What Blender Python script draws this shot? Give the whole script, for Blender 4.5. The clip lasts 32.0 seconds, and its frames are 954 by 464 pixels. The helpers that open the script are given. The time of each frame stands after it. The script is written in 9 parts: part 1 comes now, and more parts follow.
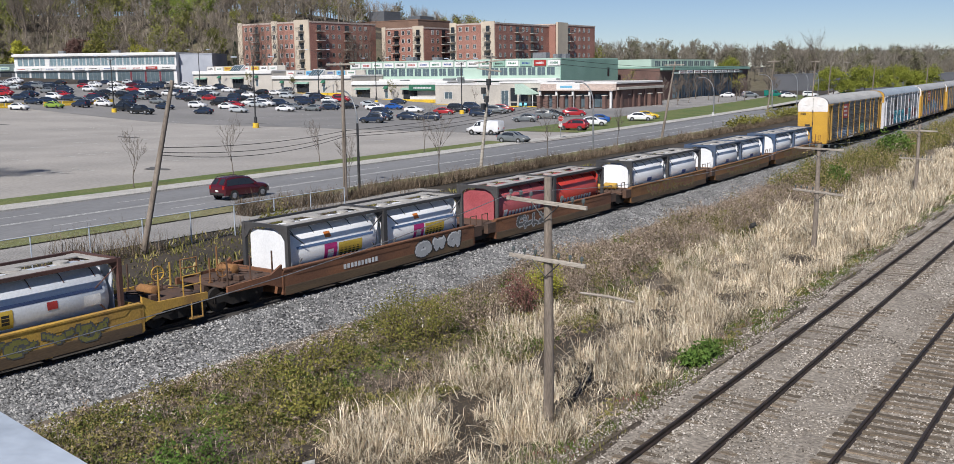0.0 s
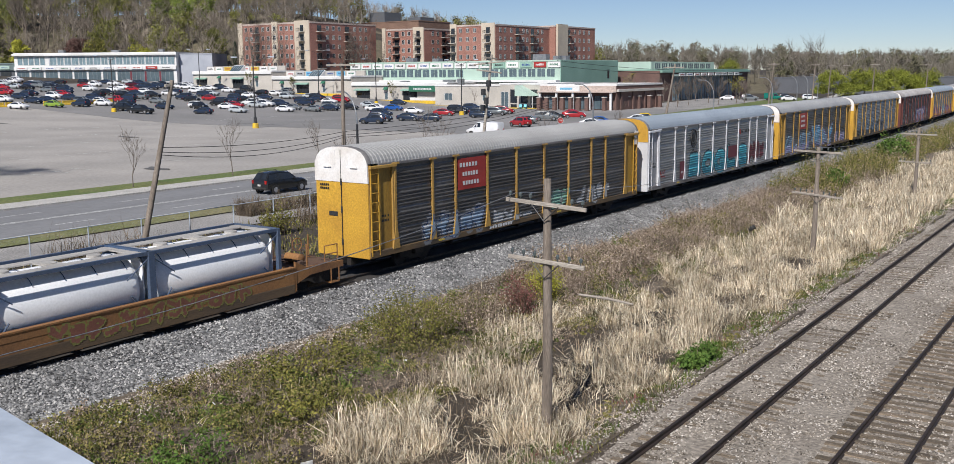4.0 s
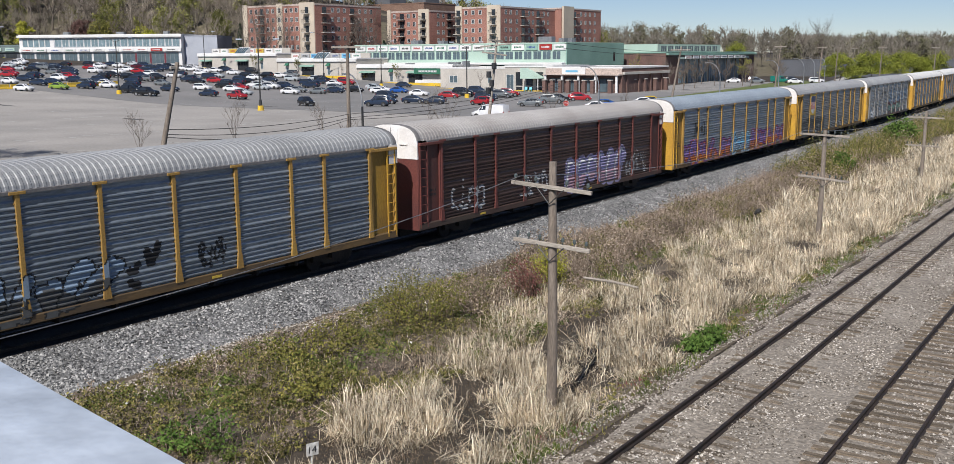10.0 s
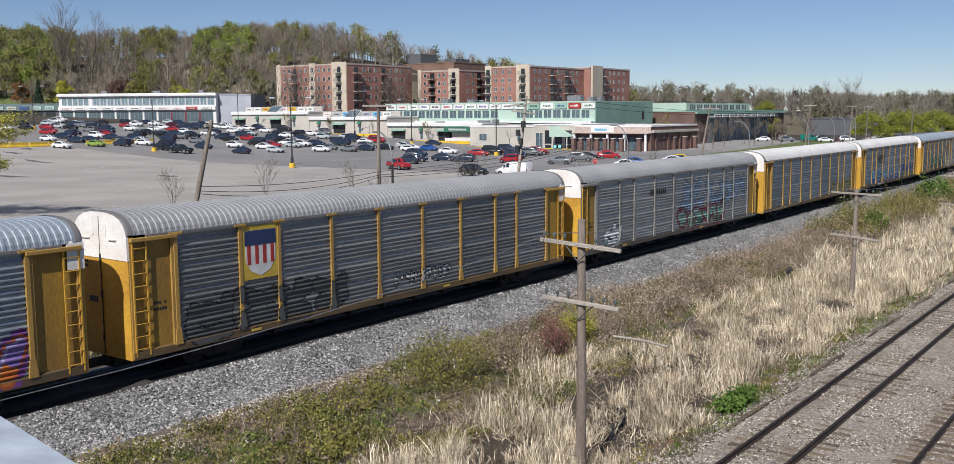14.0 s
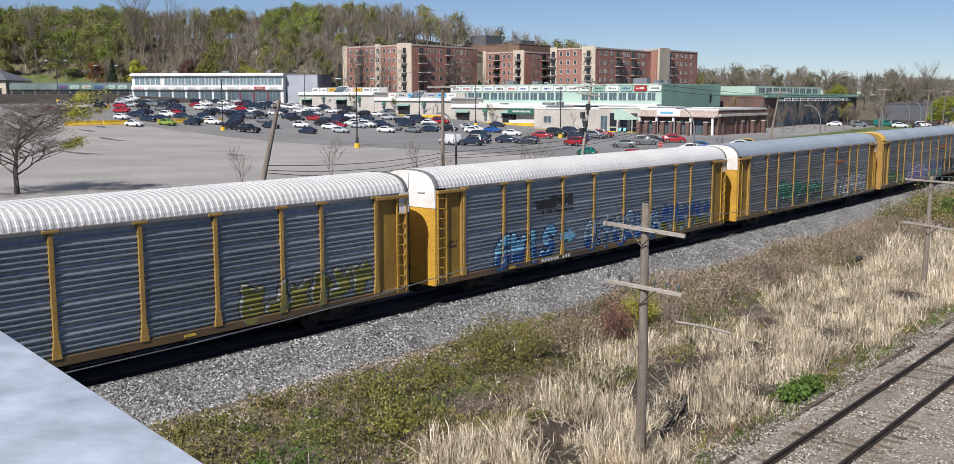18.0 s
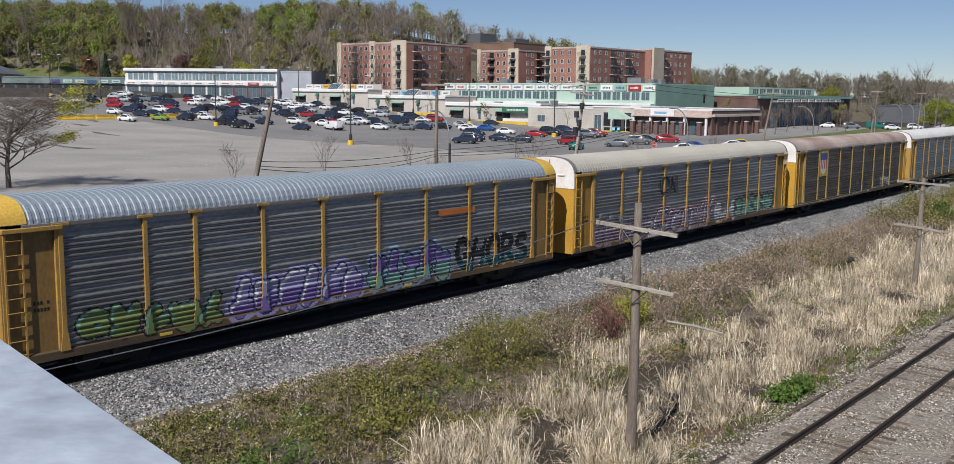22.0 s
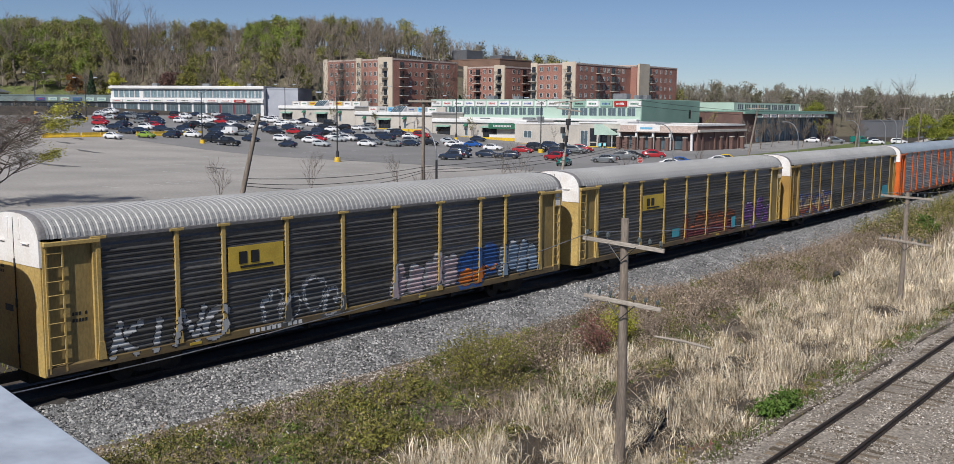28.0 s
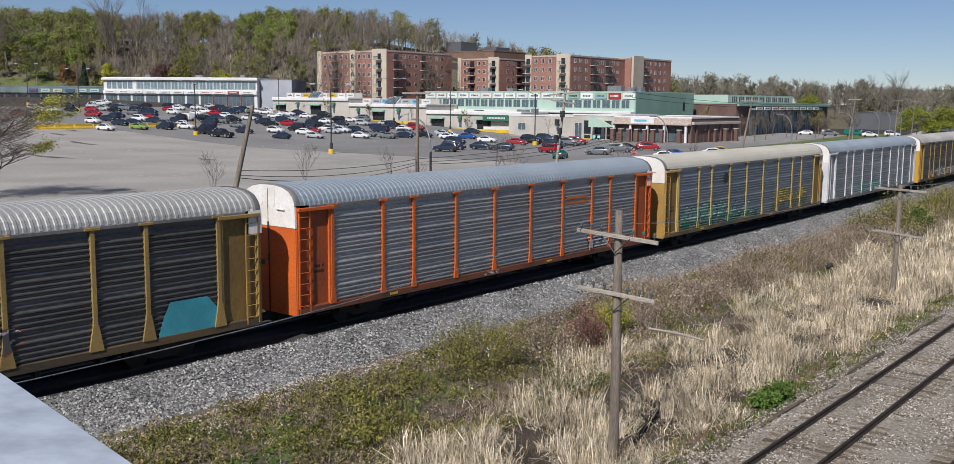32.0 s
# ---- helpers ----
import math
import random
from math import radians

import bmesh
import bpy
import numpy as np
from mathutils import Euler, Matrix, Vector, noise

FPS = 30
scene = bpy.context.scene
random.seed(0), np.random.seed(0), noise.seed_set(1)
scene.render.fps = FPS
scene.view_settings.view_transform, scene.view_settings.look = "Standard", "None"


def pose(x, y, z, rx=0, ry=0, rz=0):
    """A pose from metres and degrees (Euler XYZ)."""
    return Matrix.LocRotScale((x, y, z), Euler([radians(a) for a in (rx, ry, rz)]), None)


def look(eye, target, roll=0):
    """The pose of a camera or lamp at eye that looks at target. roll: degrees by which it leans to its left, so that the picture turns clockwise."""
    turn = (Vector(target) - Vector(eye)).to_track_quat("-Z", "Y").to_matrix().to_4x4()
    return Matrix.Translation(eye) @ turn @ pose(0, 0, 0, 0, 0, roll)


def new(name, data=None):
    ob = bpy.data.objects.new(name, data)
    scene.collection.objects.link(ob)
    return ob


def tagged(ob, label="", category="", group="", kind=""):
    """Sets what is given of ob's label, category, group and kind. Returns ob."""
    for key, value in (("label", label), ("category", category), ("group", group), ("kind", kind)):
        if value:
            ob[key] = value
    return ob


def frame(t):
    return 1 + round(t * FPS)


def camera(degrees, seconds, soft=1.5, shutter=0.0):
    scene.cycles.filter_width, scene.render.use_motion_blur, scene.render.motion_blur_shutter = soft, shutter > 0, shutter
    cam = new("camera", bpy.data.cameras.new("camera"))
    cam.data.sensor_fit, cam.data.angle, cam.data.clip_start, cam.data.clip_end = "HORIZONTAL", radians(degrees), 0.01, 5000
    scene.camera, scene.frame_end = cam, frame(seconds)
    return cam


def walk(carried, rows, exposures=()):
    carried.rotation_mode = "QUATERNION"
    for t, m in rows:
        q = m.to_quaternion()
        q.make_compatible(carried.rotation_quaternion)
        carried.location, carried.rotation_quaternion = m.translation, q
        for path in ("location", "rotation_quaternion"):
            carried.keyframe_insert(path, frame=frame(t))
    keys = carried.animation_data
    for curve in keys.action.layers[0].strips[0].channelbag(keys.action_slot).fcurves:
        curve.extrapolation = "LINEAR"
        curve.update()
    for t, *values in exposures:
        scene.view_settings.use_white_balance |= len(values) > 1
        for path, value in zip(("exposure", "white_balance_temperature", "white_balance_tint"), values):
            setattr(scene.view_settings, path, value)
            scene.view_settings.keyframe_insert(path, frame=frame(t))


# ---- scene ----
cam = camera(52.0, 32.0, soft=0.6)
PATH = [
    (0.0, pose(0.000, 0.0030, 9.350, 80.63, 0.73, 34.67)),
    (0.5, pose(0.000, 0.0036, 9.350, 80.54, 0.68, 34.75)),
    (1.0, pose(0.000, 0.0041, 9.350, 80.62, 0.58, 34.76)),
    (1.5, pose(0.000, 0.0047, 9.350, 81.03, 0.51, 34.55)),
    (2.0, pose(0.000, 0.0053, 9.350, 81.33, 0.50, 34.55)),
    (2.5, pose(0.000, 0.0042, 9.350, 81.17, 0.42, 34.56)),
    (4.5, pose(0.000, -0.0001, 9.350, 80.60, 0.47, 34.68)),
    (5.0, pose(0.000, -0.0012, 9.350, 80.49, 0.48, 34.73)),
    (5.5, pose(0.000, -0.0020, 9.350, 80.29, 0.52, 34.92)),
    (6.0, pose(0.000, -0.0028, 9.350, 79.99, 0.60, 34.96)),
    (6.5, pose(0.000, -0.0036, 9.350, 80.03, 0.54, 34.94)),
    (7.0, pose(0.000, -0.0044, 9.350, 80.22, 0.47, 34.80)),
    (7.5, pose(0.000, -0.0053, 9.350, 80.37, 0.45, 34.68)),
    (8.0, pose(0.000, -0.0061, 9.350, 80.25, 0.47, 34.68)),
    (8.5, pose(0.000, -0.0069, 9.350, 80.20, 0.41, 34.79)),
    (9.0, pose(0.000, -0.0077, 9.350, 80.10, 0.40, 35.00)),
    (9.5, pose(0.000, -0.0096, 9.350, 79.95, 0.38, 34.92)),
    (10.0, pose(0.000, -0.0114, 9.350, 79.71, 0.38, 34.98)),
    (10.5, pose(0.000, -0.0132, 9.350, 79.38, 0.31, 35.44)),
    (11.0, pose(0.000, -0.0129, 9.350, 79.18, 0.31, 35.64)),
    (11.5, pose(0.000, -0.0094, 9.350, 79.79, 0.36, 35.72)),
    (12.0, pose(0.000, -0.0059, 9.350, 81.04, 0.36, 35.83)),
    (12.5, pose(0.000, -0.0024, 9.350, 82.08, 0.29, 35.92)),
    (13.0, pose(0.000, 0.0011, 9.350, 82.31, 0.30, 35.96)),
    (13.5, pose(0.000, -0.0001, 9.350, 83.03, 0.29, 36.33)),
    (14.0, pose(0.000, -0.0012, 9.350, 83.07, 0.35, 36.69)),
    (14.5, pose(0.000, -0.0023, 9.350, 82.98, 0.24, 37.00)),
    (15.0, pose(0.000, -0.0034, 9.350, 82.78, 0.29, 37.95)),
    (15.5, pose(0.000, -0.0037, 9.350, 82.22, 0.39, 39.95)),
    (17.5, pose(0.000, -0.0047, 9.350, 81.80, -0.01, 40.76)),
    (18.0, pose(0.000, -0.0049, 9.350, 82.03, -0.07, 40.43)),
    (18.5, pose(0.000, -0.0033, 9.350, 82.65, -0.07, 40.41)),
    (19.0, pose(0.000, -0.0018, 9.350, 82.59, -0.07, 40.18)),
    (19.5, pose(0.000, -0.0022, 9.350, 82.51, -0.16, 40.15)),
    (20.0, pose(0.000, -0.0026, 9.350, 82.41, -0.21, 40.33)),
    (20.5, pose(0.000, -0.0030, 9.350, 82.21, -0.23, 40.28)),
    (21.0, pose(0.000, -0.0034, 9.350, 82.09, -0.36, 40.27)),
    (21.5, pose(0.000, -0.0016, 9.350, 81.99, -0.48, 40.13)),
    (22.0, pose(0.000, 0.0003, 9.350, 81.92, -0.63, 40.09)),
    (22.5, pose(0.000, 0.0022, 9.350, 82.05, -0.63, 39.80)),
    (23.0, pose(0.000, 0.0040, 9.350, 82.07, -0.57, 39.66)),
    (23.5, pose(0.000, 0.0046, 9.350, 81.94, -0.49, 39.81)),
    (24.0, pose(0.000, 0.0052, 9.350, 81.94, -0.48, 39.87)),
    (24.5, pose(0.000, 0.0057, 9.350, 81.95, -0.45, 39.87)),
    (26.5, pose(0.000, 0.0080, 9.350, 82.48, -0.49, 39.61)),
    (27.0, pose(0.000, 0.0086, 9.350, 82.65, -0.50, 39.36)),
    (27.5, pose(0.000, 0.0087, 9.350, 82.71, -0.36, 39.41)),
    (28.0, pose(0.000, 0.0089, 9.350, 82.87, -0.43, 39.31)),
    (28.5, pose(0.000, 0.0083, 9.350, 83.07, -0.46, 39.17)),
    (29.0, pose(0.000, 0.0077, 9.350, 83.11, -0.50, 39.02)),
    (29.5, pose(0.000, 0.0071, 9.350, 82.94, -0.47, 39.04)),
    (30.0, pose(0.000, 0.0065, 9.350, 82.90, -0.37, 39.19)),
    (30.5, pose(0.000, 0.0058, 9.350, 82.83, -0.42, 39.13)),
    (31.0, pose(0.000, 0.0052, 9.350, 82.65, -0.43, 39.09)),
    (31.5, pose(0.000, 0.0045, 9.350, 82.50, -0.43, 39.02)),
    (32.0, pose(0.000, 0.0038, 9.350, 82.41, -0.51, 38.97)),
]
walk(cam, PATH, [(0.0, 0.10), (12.0, 0.08), (15.0, 0.12), (17.8, 0.18), (18.3, 0.12), (19.0, -0.05), (20.0, -0.07), (32.0, -0.07)])


# ---- world and sun ----
SUN_TO = Vector((0.27, -0.96, 1.02)).normalized()
world = bpy.data.worlds.new("sky")
scene.world = world
world.use_nodes = True
wn = world.node_tree.nodes
sky = wn.new("ShaderNodeTexSky")
sky.sky_type = 'NISHITA'
sky.sun_disc = False
sky.sun_elevation = math.asin(SUN_TO.z)
sky.sun_rotation = math.atan2(SUN_TO.x, SUN_TO.y)
sky.air_density, sky.dust_density, sky.ozone_density = 0.9, 0.0, 3.0
sky.altitude = 1500.0
clear = wn.new("ShaderNodeVectorMath")
clear.operation = 'MULTIPLY'
clear.inputs[1].default_value = (0.97, 0.98, 1.09)
world.node_tree.links.new(sky.outputs[0], clear.inputs[0])
world.node_tree.links.new(clear.outputs[0], wn["Background"].inputs[0])
wn["Background"].inputs[1].default_value = 0.066
sun = new("sun", bpy.data.lights.new("sun", 'SUN'))
sun.data.energy, sun.data.angle, sun.data.color = 5.0, radians(0.53), (1.0, 0.965, 0.92)
sun.matrix_world = look(SUN_TO * 200, (0, 0, 0))
scene.view_settings.exposure = 0.0


# ---- materials ----
def surf(name, base, alt=None, scale=1.0, fine=18.0, rough=0.75, metal=0.0, bump=0.25, spread=0.5, tint=0.0, coat=0.0, stretch=None, grain=0.35):
    """A weathered surface: two colours mixed by a broad noise, a fine grain, a bump."""
    m = bpy.data.materials.new(name)
    m.use_nodes = True
    nt = m.node_tree
    nd, ln = nt.nodes, nt.links
    b = nd["Principled BSDF"]
    b.inputs["Roughness"].default_value, b.inputs["Metallic"].default_value = rough, metal
    b.inputs["Coat Weight"].default_value = coat
    alt = alt or tuple(c * 0.72 for c in base)
    tc, oi = nd.new("ShaderNodeTexCoord"), nd.new("ShaderNodeObjectInfo")
    off = nd.new("ShaderNodeVectorMath")
    off.operation = 'MULTIPLY_ADD'
    ln.new(oi.outputs["Random"], off.inputs[0])
    off.inputs[1].default_value = (37.0, 17.0, 11.0)
    ln.new(tc.outputs["Object"], off.inputs[2])
    vec = off.outputs[0]
    if stretch:
        mp = nd.new("ShaderNodeMapping")
        mp.inputs["Scale"].default_value = stretch
        ln.new(vec, mp.inputs["Vector"])
        vec = mp.outputs[0]
    n1, n2 = nd.new("ShaderNodeTexNoise"), nd.new("ShaderNodeTexNoise")
    n1.inputs["Scale"].default_value, n1.inputs["Detail"].default_value = scale, 4
    n2.inputs["Scale"].default_value, n2.inputs["Detail"].default_value = fine, 3
    ln.new(vec, n1.inputs["Vector"])
    ln.new(vec, n2.inputs["Vector"])
    rp = nd.new("ShaderNodeMapRange")
    rp.inputs[1].default_value, rp.inputs[2].default_value = 0.5 - 0.28 * spread, 0.5 + 0.28 * spread
    ln.new(n1.outputs[0], rp.inputs[0])
    mx = nd.new("ShaderNodeMix")
    mx.data_type = 'RGBA'
    mx.inputs[6].default_value, mx.inputs[7].default_value = (*base, 1), (*alt, 1)
    ln.new(rp.outputs[0], mx.inputs[0])
    g = nd.new("ShaderNodeMapRange")
    g.inputs[1].default_value, g.inputs[2].default_value = 0.3, 0.7
    g.inputs[3].default_value, g.inputs[4].default_value = 1 - grain, 1 + grain
    ln.new(n2.outputs[0], g.inputs[0])
    ml = nd.new("ShaderNodeVectorMath")
    ml.operation = 'SCALE'
    ln.new(mx.outputs[2], ml.inputs[0])
    ln.new(g.outputs[0], ml.inputs["Scale"])
    col = ml.outputs[0]
    if tint:
        r = nd.new("ShaderNodeMapRange")
        r.inputs[3].default_value, r.inputs[4].default_value = 1 - tint, 1 + tint
        ln.new(oi.outputs["Random"], r.inputs[0])
        m2 = nd.new("ShaderNodeVectorMath")
        m2.operation = 'SCALE'
        ln.new(col, m2.inputs[0])
        ln.new(r.outputs[0], m2.inputs["Scale"])
        col = m2.outputs[0]
    ln.new(col, b.inputs["Base Color"])
    if bump:
        bp = nd.new("ShaderNodeBump")
        bp.inputs["Strength"].default_value, bp.inputs["Distance"].default_value = bump, 0.02
        ln.new(n2.outputs[0], bp.inputs["Height"])
        ln.new(bp.outputs[0], b.inputs["Normal"])
    return m


def islands(name, cols, rough=0.9, tint=0.35, scale=0.0, trans=0.0):
    """For joined pieces: each island takes its own tone out of a ramp."""
    m = bpy.data.materials.new(name)
    m.use_nodes = True
    nd, ln = m.node_tree.nodes, m.node_tree.links
    b = nd["Principled BSDF"]
    b.inputs["Roughness"].default_value = rough
    b.inputs["Specular IOR Level"].default_value = 0.2
    ge, rp = nd.new("ShaderNodeNewGeometry"), nd.new("ShaderNodeValToRGB")
    el = rp.color_ramp.elements
    while len(el) < len(cols):
        el.new(0.5)
    for i, c in enumerate(cols):
        el[i].position = i / max(1, len(cols) - 1)
        el[i].color = (*c, 1)
    ln.new(ge.outputs["Random Per Island"], rp.inputs[0])
    tc, n = nd.new("ShaderNodeTexCoord"), nd.new("ShaderNodeTexNoise")
    n.inputs["Scale"].default_value = scale or 0.35
    ln.new(tc.outputs["Object"], n.inputs["Vector"])
    r = nd.new("ShaderNodeMapRange")
    r.inputs[1].default_value, r.inputs[2].default_value = 0.3, 0.7
    r.inputs[3].default_value, r.inputs[4].default_value = 1 - tint, 1 + tint
    ln.new(n.outputs[0], r.inputs[0])
    s = nd.new("ShaderNodeVectorMath")
    s.operation = 'SCALE'
    ln.new(rp.outputs[0], s.inputs[0])
    ln.new(r.outputs[0], s.inputs["Scale"])
    ln.new(s.outputs[0], b.inputs["Base Color"])
    return m


def glassy(name, base, rough=0.08, metal=0.0):
    m = surf(name, base, scale=0.6, rough=rough, bump=0.0, grain=0.1)
    m.node_tree.nodes["Principled BSDF"].inputs["Specular IOR Level"].default_value = 0.8
    return m


M = {}
M["soil"] = surf("soil", (0.06, 0.046, 0.034), (0.032, 0.026, 0.018), 0.25, 4.0, 0.95, bump=0.8)
M["bank_earth"] = surf("bank_earth", (0.165, 0.132, 0.10), (0.075, 0.06, 0.043), 0.7, 6.0, 0.95, bump=1.0, spread=1.0)
M["leaf_litter"] = surf("leaf_litter", (0.14, 0.118, 0.08), (0.095, 0.085, 0.05), 0.03, 0.6, 0.95, bump=0.5, spread=1.0)
M["meadow"] = surf("meadow", (0.085, 0.12, 0.03), (0.14, 0.14, 0.05), 0.05, 1.0, 0.95, bump=0.5)
M["ballast_main"] = surf("ballast_main", (0.20, 0.20, 0.20), (0.12, 0.12, 0.12), 0.5, 9.0, 0.9, bump=1.0, grain=0.5)
M["ballast_yard"] = surf("ballast_yard", (0.27, 0.238, 0.20), (0.20, 0.172, 0.142), 0.35, 9.0, 0.9, bump=1.0, grain=0.45)
M["stone_grey"] = islands("stone_grey", [(0.04, 0.039, 0.04), (0.13, 0.13, 0.132), (0.205, 0.205, 0.207), (0.285, 0.283, 0.28), (0.47, 0.46, 0.45)], tint=0.2)
M["stone_brown"] = islands("stone_brown", [(0.06, 0.05, 0.04), (0.20, 0.172, 0.143), (0.30, 0.265, 0.225), (0.39, 0.35, 0.305), (0.56, 0.52, 0.475)], tint=0.2)
M["tie"] = surf("tie", (0.185, 0.145, 0.105), (0.10, 0.078, 0.055), 2.5, 25.0, 0.9, bump=0.8, tint=0.35, stretch=(1, 6, 1), grain=0.45)
M["rail"] = surf("rail", (0.036, 0.029, 0.026), (0.06, 0.042, 0.033), 2.0, 30.0, 0.6, 0.4)
M["reed"] = islands("reed", [(0.20, 0.15, 0.10), (0.42, 0.34, 0.235), (0.585, 0.487, 0.355), (0.70, 0.605, 0.463), (0.81, 0.735, 0.59)], tint=0.42, scale=0.9)
M["twig"] = islands("twig", [(0.06, 0.045, 0.03), (0.15, 0.113, 0.078), (0.27, 0.21, 0.155)], tint=0.4)
M["twig_red"] = islands("twig_red", [(0.13, 0.098, 0.073), (0.27, 0.208, 0.158), (0.43, 0.35, 0.28)], tint=0.35)
M["weed"] = islands("weed", [(0.07, 0.075, 0.022), (0.135, 0.135, 0.038), (0.21, 0.19, 0.058), (0.32, 0.255, 0.13)], tint=0.5, scale=0.8)
M["weed_green"] = islands("weed_green", [(0.05, 0.075, 0.018), (0.095, 0.13, 0.03), (0.16, 0.19, 0.05)], tint=0.4, scale=0.8)
M["leaf_bright"] = islands("leaf_bright", [(0.06, 0.11, 0.022), (0.085, 0.15, 0.03), (0.13, 0.19, 0.045)])
M["leaf_yellow"] = islands("leaf_yellow", [(0.24, 0.24, 0.03), (0.34, 0.33, 0.05), (0.42, 0.40, 0.08)])
M["leaf_lime"] = islands("leaf_lime", [(0.13, 0.155, 0.022), (0.20, 0.225, 0.035), (0.28, 0.29, 0.06)])
M["glass_blue"] = glassy("glass_blue", (0.22, 0.32, 0.38), 0.12)
M["leaf_olive"] = islands("leaf_olive", [(0.10, 0.105, 0.028), (0.17, 0.165, 0.04), (0.25, 0.22, 0.06)])
M["leaf_red"] = islands("leaf_red", [(0.15, 0.06, 0.052), (0.23, 0.10, 0.088), (0.19, 0.12, 0.095)])
M["grass"] = surf("grass", (0.085, 0.125, 0.03), (0.14, 0.15, 0.05), 0.3, 6.0, 0.95, bump=0.8)
M["grass_dry"] = surf("grass_dry", (0.20, 0.18, 0.09), (0.13, 0.14, 0.05), 0.2, 5.0, 0.95, bump=0.8)
M["asphalt_lot"] = surf("asphalt_lot", (0.355, 0.33, 0.305), (0.285, 0.267, 0.248), 0.09, 3.0, 0.9, bump=0.2, grain=0.12)
M["asphalt_aisle"] = surf("asphalt_aisle", (0.23, 0.22, 0.215), (0.185, 0.18, 0.175), 0.06, 3.0, 0.9, bump=0.2, grain=0.12)
M["asphalt_road"] = surf("asphalt_road", (0.21, 0.21, 0.215), (0.155, 0.155, 0.16), 0.12, 6.0, 0.85, bump=0.2, grain=0.15, stretch=(1, 0.12, 1))
M["path_paving"] = surf("path_paving", (0.30, 0.285, 0.27), (0.22, 0.21, 0.20), 0.2, 8.0, 0.9)
M["concrete"] = surf("concrete", (0.46, 0.44, 0.41), (0.36, 0.345, 0.32), 0.4, 10.0, 0.9)
M["paint_white"] = surf("paint_white", (0.62, 0.62, 0.6), (0.45, 0.44, 0.42), 0.8, 10.0, 0.8)
M["patch"] = surf("patch", (0.085, 0.082, 0.08), (0.14, 0.135, 0.13), 0.4, 8.0, 0.9)
M["wood_pole"] = surf("wood_pole", (0.27, 0.225, 0.185), (0.16, 0.13, 0.105), 1.5, 20.0, 0.9, bump=0.7, stretch=(3, 3, 0.25))
M["wood_arm"] = surf("wood_arm", (0.40, 0.36, 0.31), (0.27, 0.235, 0.20), 1.5, 20.0, 0.9, bump=0.5, stretch=(0.3, 3, 3))
M["insulator"] = glassy("insulator", (0.10, 0.12, 0.12), 0.15)
M["wire_light"] = surf("wire_light", (0.5, 0.5, 0.5), rough=0.4, metal=0.8, bump=0)
M["wire_dark"] = surf("wire_dark", (0.025, 0.025, 0.027), rough=0.6, bump=0)
M["galv"] = surf("galv", (0.53, 0.585, 0.66), (0.39, 0.44, 0.51), 6.0, 40.0, 0.5, 0.15, bump=0.1, grain=0.16)
M["steel_grey"] = surf("steel_grey", (0.33, 0.34, 0.35), (0.25, 0.26, 0.27), 1.0, 20.0, 0.5, 0.6)
M["steel_dark"] = surf("steel_dark", (0.035, 0.037, 0.042), (0.06, 0.058, 0.056), 1.0, 20.0, 0.5, 0.3)
M["yellow_base"] = surf("yellow_base", (0.72, 0.47, 0.03), (0.55, 0.36, 0.05), 0.8, 12.0, 0.8)
# near-black stones: oil stain plus the wagons' shade put into the colour
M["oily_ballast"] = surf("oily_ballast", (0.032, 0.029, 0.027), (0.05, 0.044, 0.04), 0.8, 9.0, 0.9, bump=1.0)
M["rubber"] = surf("rubber", (0.02, 0.02, 0.02), (0.035, 0.034, 0.032), 3.0, 30.0, 0.85)
M["glass_dark"] = glassy("glass_dark", (0.025, 0.03, 0.037))
M["glass_shop"] = glassy("glass_shop", (0.10, 0.14, 0.165), 0.12)
M["glass_sky"] = glassy("glass_sky", (0.19, 0.27, 0.31), 0.1)
M["rim"] = surf("rim", (0.5, 0.5, 0.52), (0.35, 0.35, 0.37), 3.0, 30.0, 0.35, 0.8, bump=0)
M["lamp_red"] = surf("lamp_red", (0.35, 0.015, 0.012), rough=0.25, bump=0)
M["lamp_clear"] = surf("lamp_clear", (0.7, 0.7, 0.68), rough=0.15, bump=0)
M["chassis"] = surf("chassis", (0.012, 0.011, 0.011), (0.024, 0.019, 0.016), 1.0, 14.0, 0.9)


